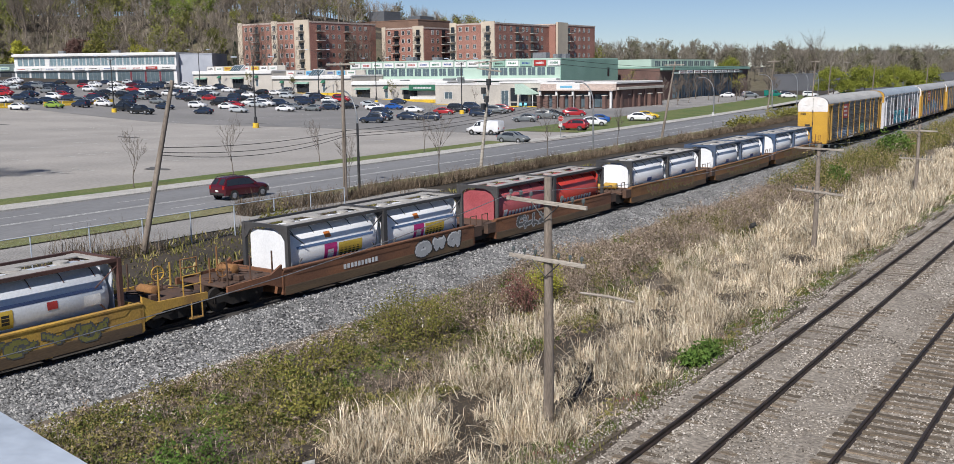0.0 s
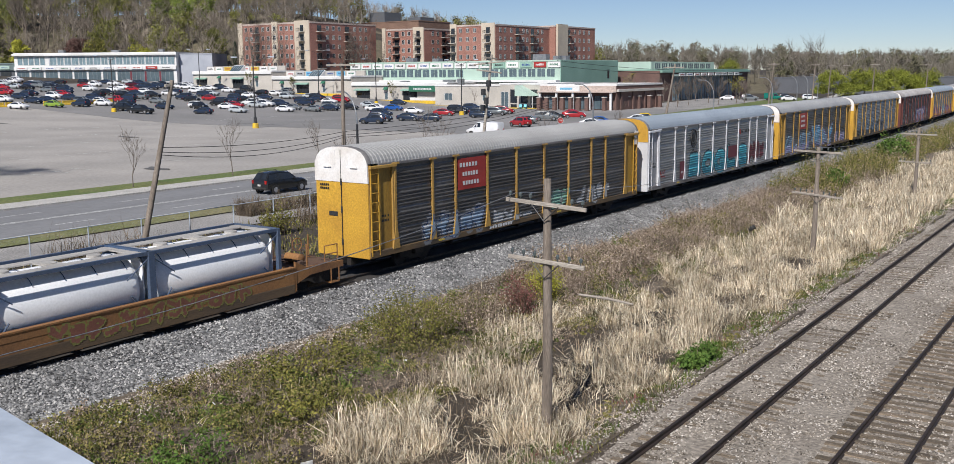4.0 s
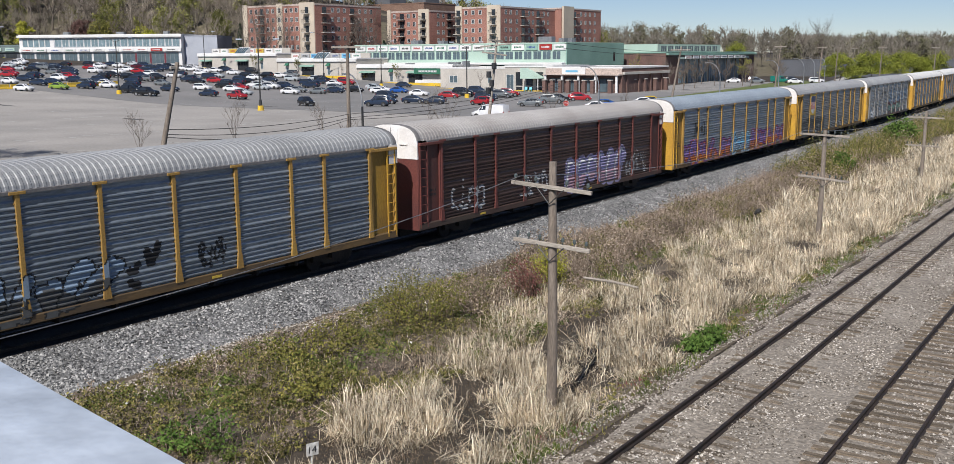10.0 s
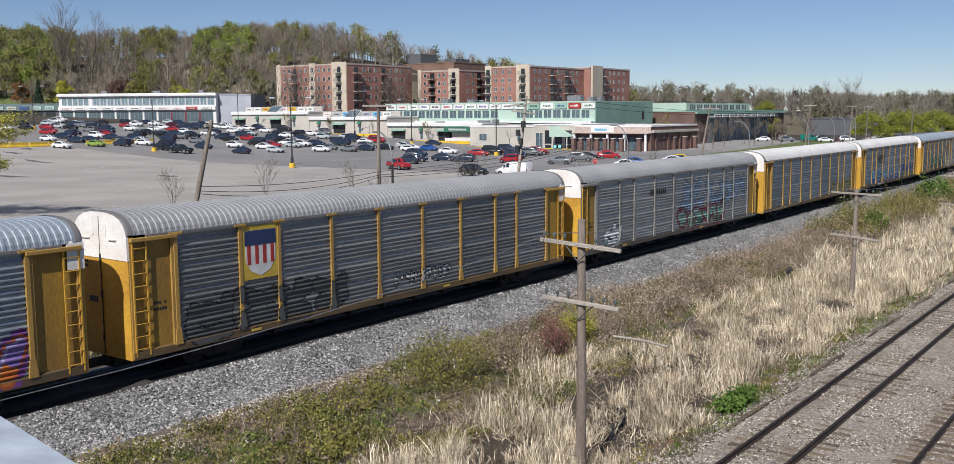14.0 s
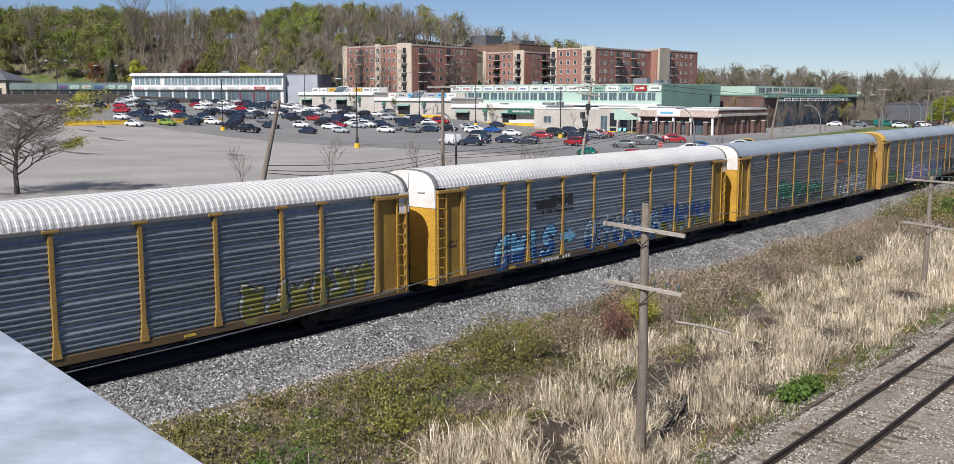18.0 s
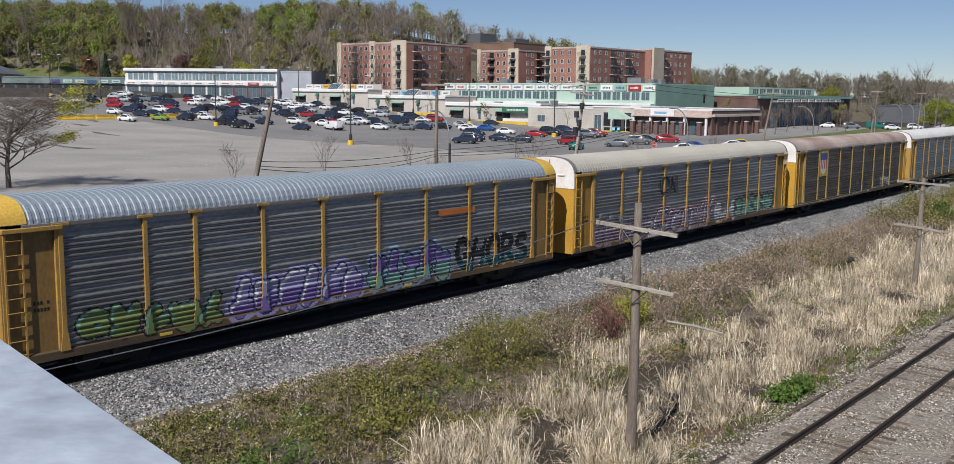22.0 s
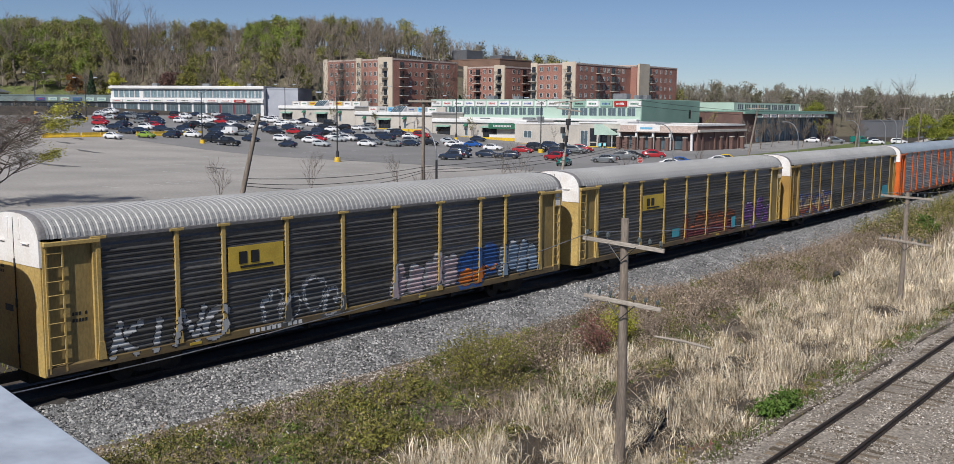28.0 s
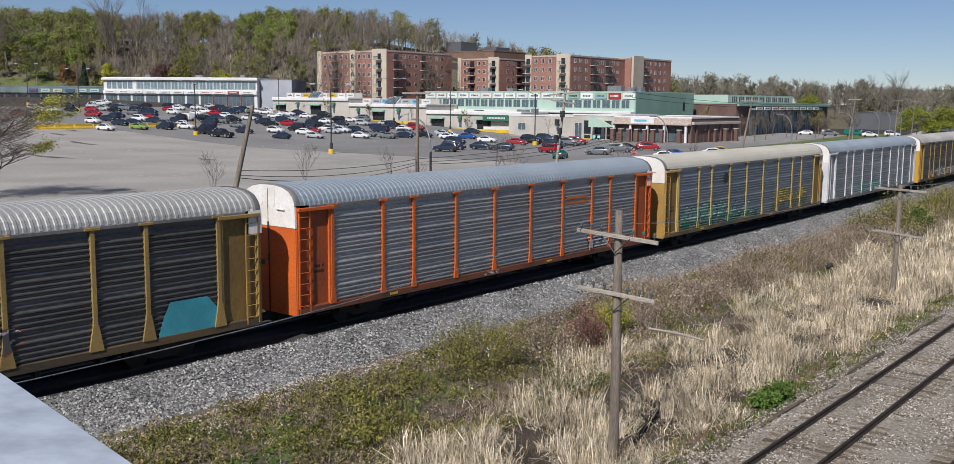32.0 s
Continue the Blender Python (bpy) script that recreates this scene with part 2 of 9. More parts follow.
# ---- geometry ----
class Geo:
    """Collects faces for one mesh."""

    def __init__(self):
        self.v, self.f = [], []

    def add(self, verts, faces):
        n = len(self.v)
        self.v += [tuple(p) for p in verts]
        self.f += [tuple(n + i for i in f) for f in faces]
        return self

    def box(self, x0, x1, y0, y1, z0, z1, c=0.0):
        """A box; c cuts its upright and lying edges."""
        if c <= 0:
            v = [(x, y, z) for z in (z0, z1) for y in (y0, y1) for x in (x0, x1)]
            return self.add(v, [(0, 2, 3, 1), (4, 5, 7, 6), (0, 1, 5, 4), (2, 6, 7, 3), (0, 4, 6, 2), (1, 3, 7, 5)])
        ring = [(x0 + c, y0), (x1 - c, y0), (x1, y0 + c), (x1, y1 - c), (x1 - c, y1), (x0 + c, y1), (x0, y1 - c), (x0, y0 + c)]
        xm, ym = (x0 + x1) / 2, (y0 + y1) / 2
        sx, sy = (x1 - x0 - 2 * c) / (x1 - x0), (y1 - y0 - 2 * c) / (y1 - y0)
        small = [(xm + (x - xm) * sx, ym + (y - ym) * sy) for x, y in ring]
        v = [(x, y, z0) for x, y in small] + [(x, y, z0 + c) for x, y in ring] + [(x, y, z1 - c) for x, y in ring] + [(x, y, z1) for x, y in small]
        f = [tuple(range(7, -1, -1)), tuple(range(24, 32))]
        for k in range(3):
            f += [(8 * k + i, 8 * k + (i + 1) % 8, 8 * k + 8 + (i + 1) % 8, 8 * k + 8 + i) for i in range(8)]
        return self.add(v, f)

    def tube(self, points, radii, n=8, caps=True):
        """A round bar along points."""
        pts = [Vector(p) for p in points]
        if isinstance(radii, (int, float)):
            radii = [radii] * len(pts)
        v, f = [], []
        for i, p in enumerate(pts):
            d = (pts[min(i + 1, len(pts) - 1)] - pts[max(i - 1, 0)]).normalized()
            a = d.cross(Vector((0, 0, 1)) if abs(d.z) < 0.9 else Vector((1, 0, 0))).normalized()
            b = d.cross(a)
            v += [p + (a * math.cos(k * 2 * math.pi / n) + b * math.sin(k * 2 * math.pi / n)) * radii[i] for k in range(n)]
        for i in range(len(pts) - 1):
            f += [(i * n + k, i * n + (k + 1) % n, (i + 1) * n + (k + 1) % n, (i + 1) * n + k) for k in range(n)]
        if caps:
            f += [tuple(range(n - 1, -1, -1)), tuple((len(pts) - 1) * n + k for k in range(n))]
        return self.add(v, f)

    def prism(self, outline, lo, hi, axis="y"):
        """An outline of (a, b) pushed along an axis: y takes (x, z), x takes (y, z), z takes (x, y)."""
        put = {"y": lambda a, b, s: (a, s, b), "x": lambda a, b, s: (s, a, b), "z": lambda a, b, s: (a, b, s)}[axis]
        n = len(outline)
        v = [put(a, b, lo) for a, b in outline] + [put(a, b, hi) for a, b in outline]
        f = [(i, (i + 1) % n, n + (i + 1) % n, n + i) for i in range(n)]
        return self.add(v, f + [tuple(range(n - 1, -1, -1)), tuple(range(n, 2 * n))])

    def grid(self, xs, ys, fz):
        """An open sheet over xs and ys at the height fz(x, y)."""
        n = len(xs)
        v = [(x, y, fz(x, y)) for y in ys for x in xs]
        return self.add(v, [(j * n + i, j * n + i + 1, (j + 1) * n + i + 1, (j + 1) * n + i) for j in range(len(ys) - 1) for i in range(n - 1)])

    def mesh(self, name, smooth=False):
        me = bpy.data.meshes.new(name)
        me.from_pydata(self.v, [], self.f)
        bm = bmesh.new()
        bm.from_mesh(me)
        if len(self.f) < 20000:
            bmesh.ops.recalc_face_normals(bm, faces=bm.faces)
        bm.to_mesh(me)
        bm.free()
        if smooth:
            me.shade_smooth()
            me.set_sharp_from_angle(angle=radians(38))
        return me


def part(name, geo, material, parent=None, label="", at=None, smooth=False):
    """One mesh object out of a Geo or a mesh, under a thing or a part. The material sits on the object, so meshes can be shared."""
    me = geo.mesh(name, smooth) if isinstance(geo, Geo) else geo
    if not me.materials:
        me.materials.append(None)
    ob = new(name, me)
    ob.material_slots[0].link = 'OBJECT'
    ob.material_slots[0].material = M[material] if isinstance(material, str) else material
    if parent is not None:
        ob.parent = parent
    if at is not None:
        ob.matrix_basis = at
    if label:
        ob["label"] = label
    return ob


def thing(name, label, category, m=None, group="", kind=""):
    """An Empty at the thing's base that carries its parts."""
    ob = new(name)
    ob.empty_display_size = 0.2
    if m is not None:
        ob.matrix_basis = m
    return tagged(ob, label, category, group, kind)


def cloud(name, verts, faces, material, label, category, kind="stuff"):
    """Many small pieces in one mesh, from arrays."""
    me = bpy.data.meshes.new(name)
    verts, faces = np.asarray(verts, np.float32), np.asarray(faces, np.int32)
    k = faces.shape[1]
    me.vertices.add(len(verts))
    me.vertices.foreach_set("co", verts.ravel())
    me.loops.add(faces.size)
    me.loops.foreach_set("vertex_index", faces.ravel())
    me.polygons.add(len(faces))
    me.polygons.foreach_set("loop_start", np.arange(0, faces.size, k, dtype=np.int32))
    me.update(calc_edges=True)
    me.materials.append(M[material])
    ob = new(name, me)
    return tagged(ob, label, category, "", kind)


# ---- the lie of the land ----
def track_x(y):
    """The main line's middle: almost straight, bending slightly in the distance."""
    y = min(max(y, -200.0), 230.0)
    return -28.75 + 0.0106 * y - 1.45e-4 * y * y if y > 0 else -28.75 + 0.0106 * y


def bend(y):
    """The road's sideways bend."""
    u = max(0.0, min(y, 420.0) - 60.0)
    return -3.0e-4 * u * u


def smooth(a, b, x):
    t = min(1.0, max(0.0, (x - a) / (b - a)))
    return t * t * (3 - 2 * t)


def hill_foot(s):
    """Where the hill begins, across its slope."""
    return 352.0 + 68.0 * (1 - smooth(-70.0, 50.0, s))


def land(x, y):
    """Height of the bare ground."""
    u = -160.0 - x
    z = 0.05 * (u if u > 15 else (0.0 if u < -15 else (u + 15) ** 2 / 60.0))
    z = min(z, 9.5)
    q, s = -0.75 * x + 0.66 * y, 0.66 * x + 0.75 * y
    top = 39.0 - 29.0 * smooth(0.0, 190.0, s) - 5.0 * smooth(190.0, 320.0, s)
    q0 = hill_foot(s)
    if q > q0 and top > z:
        z += (top - z) * smooth(q0, q0 + 120.0, q)
    if x > -72:
        d = track_x(y)
        z = -0.32
        if -22.5 < x < -11.4:
            z = -0.32 - 0.45 * smooth(-11.4, -14.0, x) * smooth(-22.5, -19.0, x)
        elif x <= -22.5:
            z = -0.32 + 0.18 * smooth(-22.5, -24.6, x)
        if x < -40:
            z = -0.05 * smooth(-46, -40, x) * 5.4 - 0.03
    return z


# ---- ground and tracks ----
def steps(*spans):
    out = []
    for a, b, n in spans:
        out += [a + (b - a) * i / n for i in range(n)]
    return out + [spans[-1][1]]


ground = part("ground", Geo().grid(steps((-1600, -500, 8), (-500, -330, 12), (-330, -140, 22), (-140, -72.2, 6), (-72.2, -40, 10), (-40, -10, 30), (-10, 60, 7), (60, 1200, 6)),
                                   steps((-400, 0, 8), (0, 120, 24), (120, 600, 40), (600, 4000, 8)), land), "soil", smooth=True)
tagged(ground, "brown soil and thin dry grass between the tracks and the road", "ground", kind="structure")


def band(name, material, x0, x1, y0, y1, lift, label, category, curve=None, nx=2, ny=40, parent=None, thick=0.0, flat=None):
    """A strip that lies on the land between two lines along the road or track."""
    curve = curve or (lambda y: 0.0)
    g = Geo()
    ys = steps((y0, y1, ny))
    v = [(x0 + (x1 - x0) * i / nx + curve(y), y, (land(x0 + (x1 - x0) * i / nx + curve(y), y) if flat is None else flat) + lift) for y in ys for i in range(nx + 1)]
    n = nx + 1
    f = [(j * n + i, j * n + i + 1, (j + 1) * n + i + 1, (j + 1) * n + i) for j in range(ny) for i in range(nx)]
    g.add(v, f)
    if thick:
        lo = [(x, y, z - thick) for x, y, z in v]
        g.add(v + lo, [(j * n, (j + 1) * n, (j + 1) * n + len(v), j * n + len(v)) for j in range(ny)] +
              [(j * n + nx, j * n + nx + len(v), (j + 1) * n + nx + len(v), (j + 1) * n + nx) for j in range(ny)])
    ob = part(name, g, material, parent)
    return ob if parent else tagged(ob, label, category, kind="structure")


def mound(name, material, mid, prof, y0, y1, ny, label, curve):
    """A ballast bed: a cross-section (offset, height) carried along the line, a little uneven."""
    g = Geo()
    n = len(prof)
    ys = steps((y0, y1, ny))
    v = []
    for y in ys:
        for o, h in prof:
            x = mid + o + curve(y)
            v.append((x, y, h + 0.05 * noise.noise((x * 0.9, y * 0.9, 0.3))))
    g.add(v, [(j * n + i, j * n + i + 1, (j + 1) * n + i + 1, (j + 1) * n + i) for j in range(ny) for i in range(n - 1)])
    return tagged(part(name, g, material, smooth=True), label, "ballast", kind="structure")


band("bank_earth", "bank_earth", -25.2, -18.6, -20, 130, 0.012, "bare brown earth of the railway bank", "earth", None, 12, 60)
band("verge_earth", "bank_earth", -13.4, -11.2, -20, 200, 0.012, "brown earth beside the gravel bed", "earth", None, 6, 60)
main_curve = lambda y: track_x(y) + 28.75
mound("ballast_main_line", "ballast_main", -28.75, [(-5.0, -0.35), (-3.6, 0.1), (-1.9, 0.58), (-0.7, 0.6), (0.7, 0.6), (1.35, 0.62), (1.75, 0.55), (2.5, 0.22), (3.3, -0.04), (3.9, -0.2), (4.5, -0.46)], -40, 300, 260,
      "grey crushed stone bed of the main line", main_curve)
mound("ballast_yard_tracks", "ballast_yard", -7.2, [(-4.6, -0.55), (-3.9, -0.33), (-3.2, -0.19), (-2.0, -0.17), (0.0, -0.2), (2.0, -0.17), (3.4, -0.17), (4.4, -0.24), (7.0, -0.28), (14, -0.32)], -30, 300, 240,
      "grey-brown gravel bed of the two side tracks", lambda y: 0.0)


# dark strip under the wagons; paints their shade as well as the oil
mound("oily_ballast_strip", "oily_ballast", -28.75, [(-1.7, 0.60), (-0.7, 0.63), (0.0, 0.63), (0.7, 0.63), (1.35, 0.64), (1.45, 0.6)], -40, 300, 260, "stones under the train, darkened for oil and for its shade", main_curve)


def stones(name, material, label, n, region, height, size, seed):
    """Loose ballast stones: small uneven eight-sided lumps."""
    r = np.random.default_rng(seed)
    x, y = region(r, n)
    z = np.array([height(a, b) for a, b in zip(x, y)])
    base = np.array([(1, 0, 0), (-1, 0, 0), (0, 1, 0), (0, -1, 0), (0, 0, 1), (0, 0, -1)], float)
    s = size * r.uniform(0.5, 1.25, (n, 1, 1)) * r.uniform(0.6, 1.3, (n, 6, 1))
    a = r.uniform(0, 6.28, n)
    ca, sa = np.cos(a)[:, None], np.sin(a)[:, None]
    t = r.uniform(-0.6, 0.6, n)[:, None]
    p = base[None] * s
    px, py, pz = p[..., 0], p[..., 1], p[..., 2] * 0.8
    px, pz = px * np.cos(t) - pz * np.sin(t), px * np.sin(t) + pz * np.cos(t)
    v = np.stack([px * ca - py * sa + x[:, None], px * sa + py * ca + y[:, None], pz + z[:, None]], -1)
    tri = np.array([(0, 2, 4), (2, 1, 4), (1, 3, 4), (3, 0, 4)])
    v[:, 5] = v[:, 4]
    f = tri[None] + (np.arange(n) * 6)[:, None, None]
    return cloud(name, v.reshape(-1, 3), f.reshape(-1, 3), material, label, "gravel")


def near_far(r, n, y0, y1, p=2.0):
    return y0 + (y1 - y0) * r.random(n) ** p


def main_region(r, n):
    y = near_far(r, n, 10, 105, 1.7)
    x = r.uniform(-27.4, -24.9, n) + np.maximum(0, r.normal(0, 0.5, n)) + np.array([main_curve(b) for b in y])
    return x, y


def main_height(x, y):
    o = x - track_x(y)
    return float(np.interp(o, [0.7, 1.35, 1.75, 2.5, 3.3, 3.9, 4.5], [0.6, 0.62, 0.55, 0.22, -0.04, -0.2, -0.26])) + 0.05 * noise.noise((x * 0.9, y * 0.9, 0.3)) + 0.01


def yard_region(r, n):
    y = near_far(r, n, 12, 80, 1.7)
    return r.uniform(-11.5, -2.5, n), y


def yard_height(x, y):
    return float(np.interp(x + 7.2, [-4.6, -3.9, -3.2, -2.0, 0, 2.0, 3.4, 4.4, 7], [-0.55, -0.33, -0.19, -0.17, -0.2, -0.17, -0.17, -0.24, -0.28])) + 0.05 * noise.noise((x * 0.9, y * 0.9, 0.3))


stones("loose_ballast", "stone_grey", "sharp grey crushed stones on the main line's shoulder", 46000, main_region, main_height, 0.056, 5)
stones("loose_gravel", "stone_brown", "grey-brown gravel stones round the side tracks", 74000, yard_region, yard_height, 0.04, 6)


def spill_region(r, n):
    y = near_far(r, n, 11, 80, 1.5)
    return -24.9 + np.abs(r.normal(0, 0.85, n)) + 0.3 * np.sin(y * 0.5) + np.array([main_curve(b) for b in y]), y


def spill_height(x, y):
    return max(land(x, y), main_height(x, y) - 0.03 if x - track_x(y) < 4.4 else -9) + 0.02


stones("spilt_stones", "stone_brown", "brown-grey stones scattered in the dirt below the ballast", 9000, spill_region, spill_height, 0.045, 7)


def edge_region(r, n):
    y = near_far(r, n, 11, 90, 1.6)
    return -11.2 - np.abs(r.normal(0, 0.55, n)) + 0.15 * np.sin(y * 0.8), y


stones("edge_gravel", "stone_brown", "grey-brown gravel spilt into the weeds at the bed's edge", 12000, edge_region, lambda x, y: max(land(x, y) + 0.02, yard_height(x, y)), 0.036, 8)


def rail_bar(xc, zt, y0, y1, ny, curve):
    """A flat-bottomed rail: foot, web, head."""
    prof = [(-0.07, -0.16), (0.07, -0.16), (0.07, -0.145), (0.012, -0.12), (0.012, -0.04), (0.036, -0.03), (0.036, -0.004), (0.028, 0), (-0.028, 0), (-0.036, -0.004), (-0.036, -0.03), (-0.012, -0.04), (-0.012, -0.12), (-0.07, -0.145)]
    g = Geo()
    ys = steps((y0, y1, ny))
    n = len(prof)
    v = [(xc + o + curve(y), y, zt + h) for y in ys for o, h in prof]
    g.add(v, [(j * n + i, j * n + (i + 1) % n, (j + 1) * n + (i + 1) % n, (j + 1) * n + i) for j in range(ny) for i in range(n)])
    return g


tie_mesh = Geo().box(-1.3, 1.3, -0.11, 0.11, -0.16, 0, 0.012).mesh("tie")


def railway(name, label, mid, zt, y0, y1, step, curve, nx, rise, tie_from):
    t = thing(name, label, "railway track", kind="structure")
    for s in (-0.7535, 0.7535):
        part("rail", rail_bar(mid + s, zt, y0, y1, nx, curve), "rail", t, "dark rusty steel rail")
    r = random.Random(name)
    y = tie_from
    k = 0
    while y < y1 and k < 290:
        m = pose(mid + curve(y) + r.uniform(-0.05, 0.05), y + r.uniform(-0.04, 0.04), zt - 0.165 + rise + r.uniform(-0.012, 0.012), 0, 0, r.uniform(-1.6, 1.6))
        part("tie", tie_mesh, "tie", t, at=m)
        y += step
        k += 1
    return t


railway("main_line_track", "main line track with dark rails on timber ties", -28.75, 0.75, -60, 300, 0.56, main_curve, 60, 0.0, 0)
railway("side_track_near_reeds", "side track with dark rails, its weathered ties half buried in gravel", -9.24, 0.0, -20, 320, 0.53, lambda y: 0.0, 4, -0.012, 12)
railway("side_track_outer", "side track with dark rails on old brown timber ties", -5.02, 0.0, -20, 320, 0.53, lambda y: 0.0, 4, 0.02, 10)


# ---- rolling stock ----
CAR_L, BODY_L, HALF_W = 27.7, 26.2, 1.52
Z0 = 0.5
ROOF_PROF = [(1.50, 5.05), (1.47, 5.18), (1.36, 5.38), (1.16, 5.56), (0.86, 5.68), (0.45, 5.745), (0, 5.76)]
ROOF_PROF = ROOF_PROF + [(-a, b) for a, b in ROOF_PROF[-2::-1]]


def roof_mesh():
    """A bowed roof of crosswise corrugated sheet."""
    g = Geo()
    n = len(ROOF_PROF)
    pitch, lo, hi = 0.235, -12.98, 12.98
    k = int((hi - lo) / pitch)
    ys = []
    for i in range(k):
        y = lo + i * pitch
        ys += [(y, 0.0), (y + pitch * 0.38, 0.0), (y + pitch * 0.5, 0.02), (y + pitch * 0.88, 0.02)]
    ys.append((hi, 0.0))
    v = []
    for y, h in ys:
        for a, b in ROOF_PROF:
            d = Vector((a * 0.55, b - 4.4)).normalized()
            v.append((a + d.x * h, y, b + d.y * h))
    g.add(v, [(j * n + i, j * n + i + 1, (j + 1) * n + i + 1, (j + 1) * n + i) for j in range(len(ys) - 1) for i in range(n - 1)])
    return g.mesh("roof")


def endcap_mesh(length):
    """The smooth roof end and the closing hood between corrugated roof and end door."""
    g = Geo()
    ring = [(a * 1.0, b + 0.015) for a, b in ROOF_PROF]
    n = len(ring)
    rows = [(13.0 - length, 1.012), (13.0, 1.012), (13.08, 1.0), (13.1, 0.985)]
    v = [(a * s, y, 4.4 + (b - 4.4) * s) for y, s in rows for a, b in ring]
    g.add(v, [(j * n + i, j * n + i + 1, (j + 1) * n + i + 1, (j + 1) * n + i) for j in range(len(rows) - 1) for i in range(n - 1)])
    return g.mesh("roof_end", True)


def hood_mesh():
    """The upper end plate, painted apart from the door below."""
    prof = [(a * 0.985, b) for a, b in ROOF_PROF] + [(-1.5, 4.25), (1.5, 4.25)]
    g = Geo().prism(prof, 13.02, 13.1)
    g.prism([(1.49, 4.25), (1.515, 4.25), (1.515, 5.04), (1.49, 5.12)], 12.55, 13.1)
    for s in (-1, 1):
        g.tube([(s * 0.55, 13.1, 4.9), (s * 0.55, 13.16, 4.9), (s * 0.95, 13.16, 4.9), (s * 0.95, 13.1, 4.9)], 0.018, 5)
    g.box(-0.4, -0.3, 13.1, 13.12, 5.0, 5.6)
    g.box(0.3, 0.4, 13.1, 13.12, 5.0, 5.6)
    return g.mesh("end_hood")


def door_mesh():
    """One leaf of the folding end door."""
    return Geo().box(-0.735, 0.735, 13.0, 13.08, 1.0, 4.25, 0.015).box(-0.4, 0.4, 13.08, 13.087, 2.62, 2.65).mesh("door_leaf")


POSTS = [-11.3, -8.6, -6.8, -4.1, -1.4, 1.4, 4.1, 6.8, 8.6, 11.3]


def hinge_mesh():
    """The dark seam between the door leaves with its hinge knuckles."""
    g = Geo().box(-0.012, 0.012, 13.085, 13.112, 1.05, 5.62)
    for z in (1.5, 2.9, 4.1):
        g.box(-0.05, 0.05, 13.08, 13.125, z, z + 0.3, 0.02)
    g.box(0.25, 0.75, 13.085, 13.1, 2.75, 2.95, 0.01)
    return g.mesh("door_hinge")


def post_mesh(flare, rise):
    """A side post: flat bar with a flared foot, a cap and a row of bolts at each edge."""
    g = Geo()
    g.box(1.46, 1.545, -0.078, 0.078, 1.5, 5.0, 0.012)
    g.prism([(-flare, 1.24), (flare, 1.24), (0.085, rise), (-0.085, rise)], 1.47, 1.555, "x")
    g.box(1.44, 1.575, -0.26, 0.26, 4.93, 5.02, 0.01)
    for i in range(5):
        z = 2.0 + i * 0.66
        for y in (-0.095, 0.095):
            g.box(1.50, 1.525, y - 0.02, y + 0.02, z, z + 0.04)
    return g.mesh("side_post")


def panel_profile():
    prof = [(1.445, 1.25)]
    z = 1.32
    for grp in range(4):
        for i in range(4):
            prof += [(1.445, z), (1.503, z + 0.045), (1.503, z + 0.08), (1.445, z + 0.125)]
            z += 0.165
        prof += [(1.445, z + 0.06), (1.47, z + 0.065), (1.47, z + 0.085), (1.445, z + 0.15)]
        z += 0.22
    return prof + [(1.445, 4.98)]


PANEL_PROF = panel_profile()


def panel_mesh():
    """A side screen one metre long: groups of pressed ribs with flat bands between."""
    prof = PANEL_PROF
    g = Geo()
    n = len(prof)
    v = [(a, y, b) for y in (-0.5, 0.5) for a, b in prof]
    g.add(v, [(i, n + i, n + i + 1, i + 1) for i in range(n - 1)])
    return g.mesh("side_screen")


def frame_mesh():
    """Centre sill, floor, bolsters and cross members."""
    g = Geo()
    g.box(-0.35, 0.35, -13.0, 13.0, 0.62, 1.0)
    g.box(-1.40, 1.40, -12.9, 12.9, 0.98, 1.12)
    for y in (-9.4, 9.4):
        g.box(-1.3, 1.3, y - 0.3, y + 0.3, 0.72, 1.0)
    for y in range(-7, 8, 2):
        g.box(-1.42, 1.42, y - 0.06, y + 0.06, 0.8, 1.0)
    g.box(-0.12, 0.12, 13.0, 13.84, 0.72, 0.98)
    g.box(-0.12, 0.12, -13.84, -13.0, 0.72, 0.98)
    return g.mesh("underframe")


def sill_mesh():
    g = Geo()
    g.prism([(1.38, 1.02), (1.53, 1.02), (1.53, 1.26), (1.47, 1.30), (1.38, 1.30)], -13.0, 13.0)
    return g.mesh("side_sill")


def rail_mesh():
    g = Geo()
    g.prism([(1.44, 4.94), (1.545, 4.94), (1.545, 5.04), (1.44, 5.08)], -12.4, 12.4)
    return g.mesh("top_rail")


CORNER = {  # the plain steel side between the last post and the end, with its upright ribs and the step below
    "corner_sheet": Geo().box(1.37, 1.43, 11.36, 13.0, 1.25, 4.9).mesh("corner_sheet"),
    "corner_post": Geo().box(1.432, 1.50, 12.84, 13.03, 1.05, 5.0, 0.015).mesh("corner_post"),
    "eaves_bracket": Geo().box(1.432, 1.60, 11.25, 13.0, 4.84, 4.97, 0.015).mesh("eaves_bracket"),
    "sheet_edge": Geo().box(1.432, 1.52, 11.36, 11.48, 1.25, 4.9, 0.012).mesh("sheet_edge")}


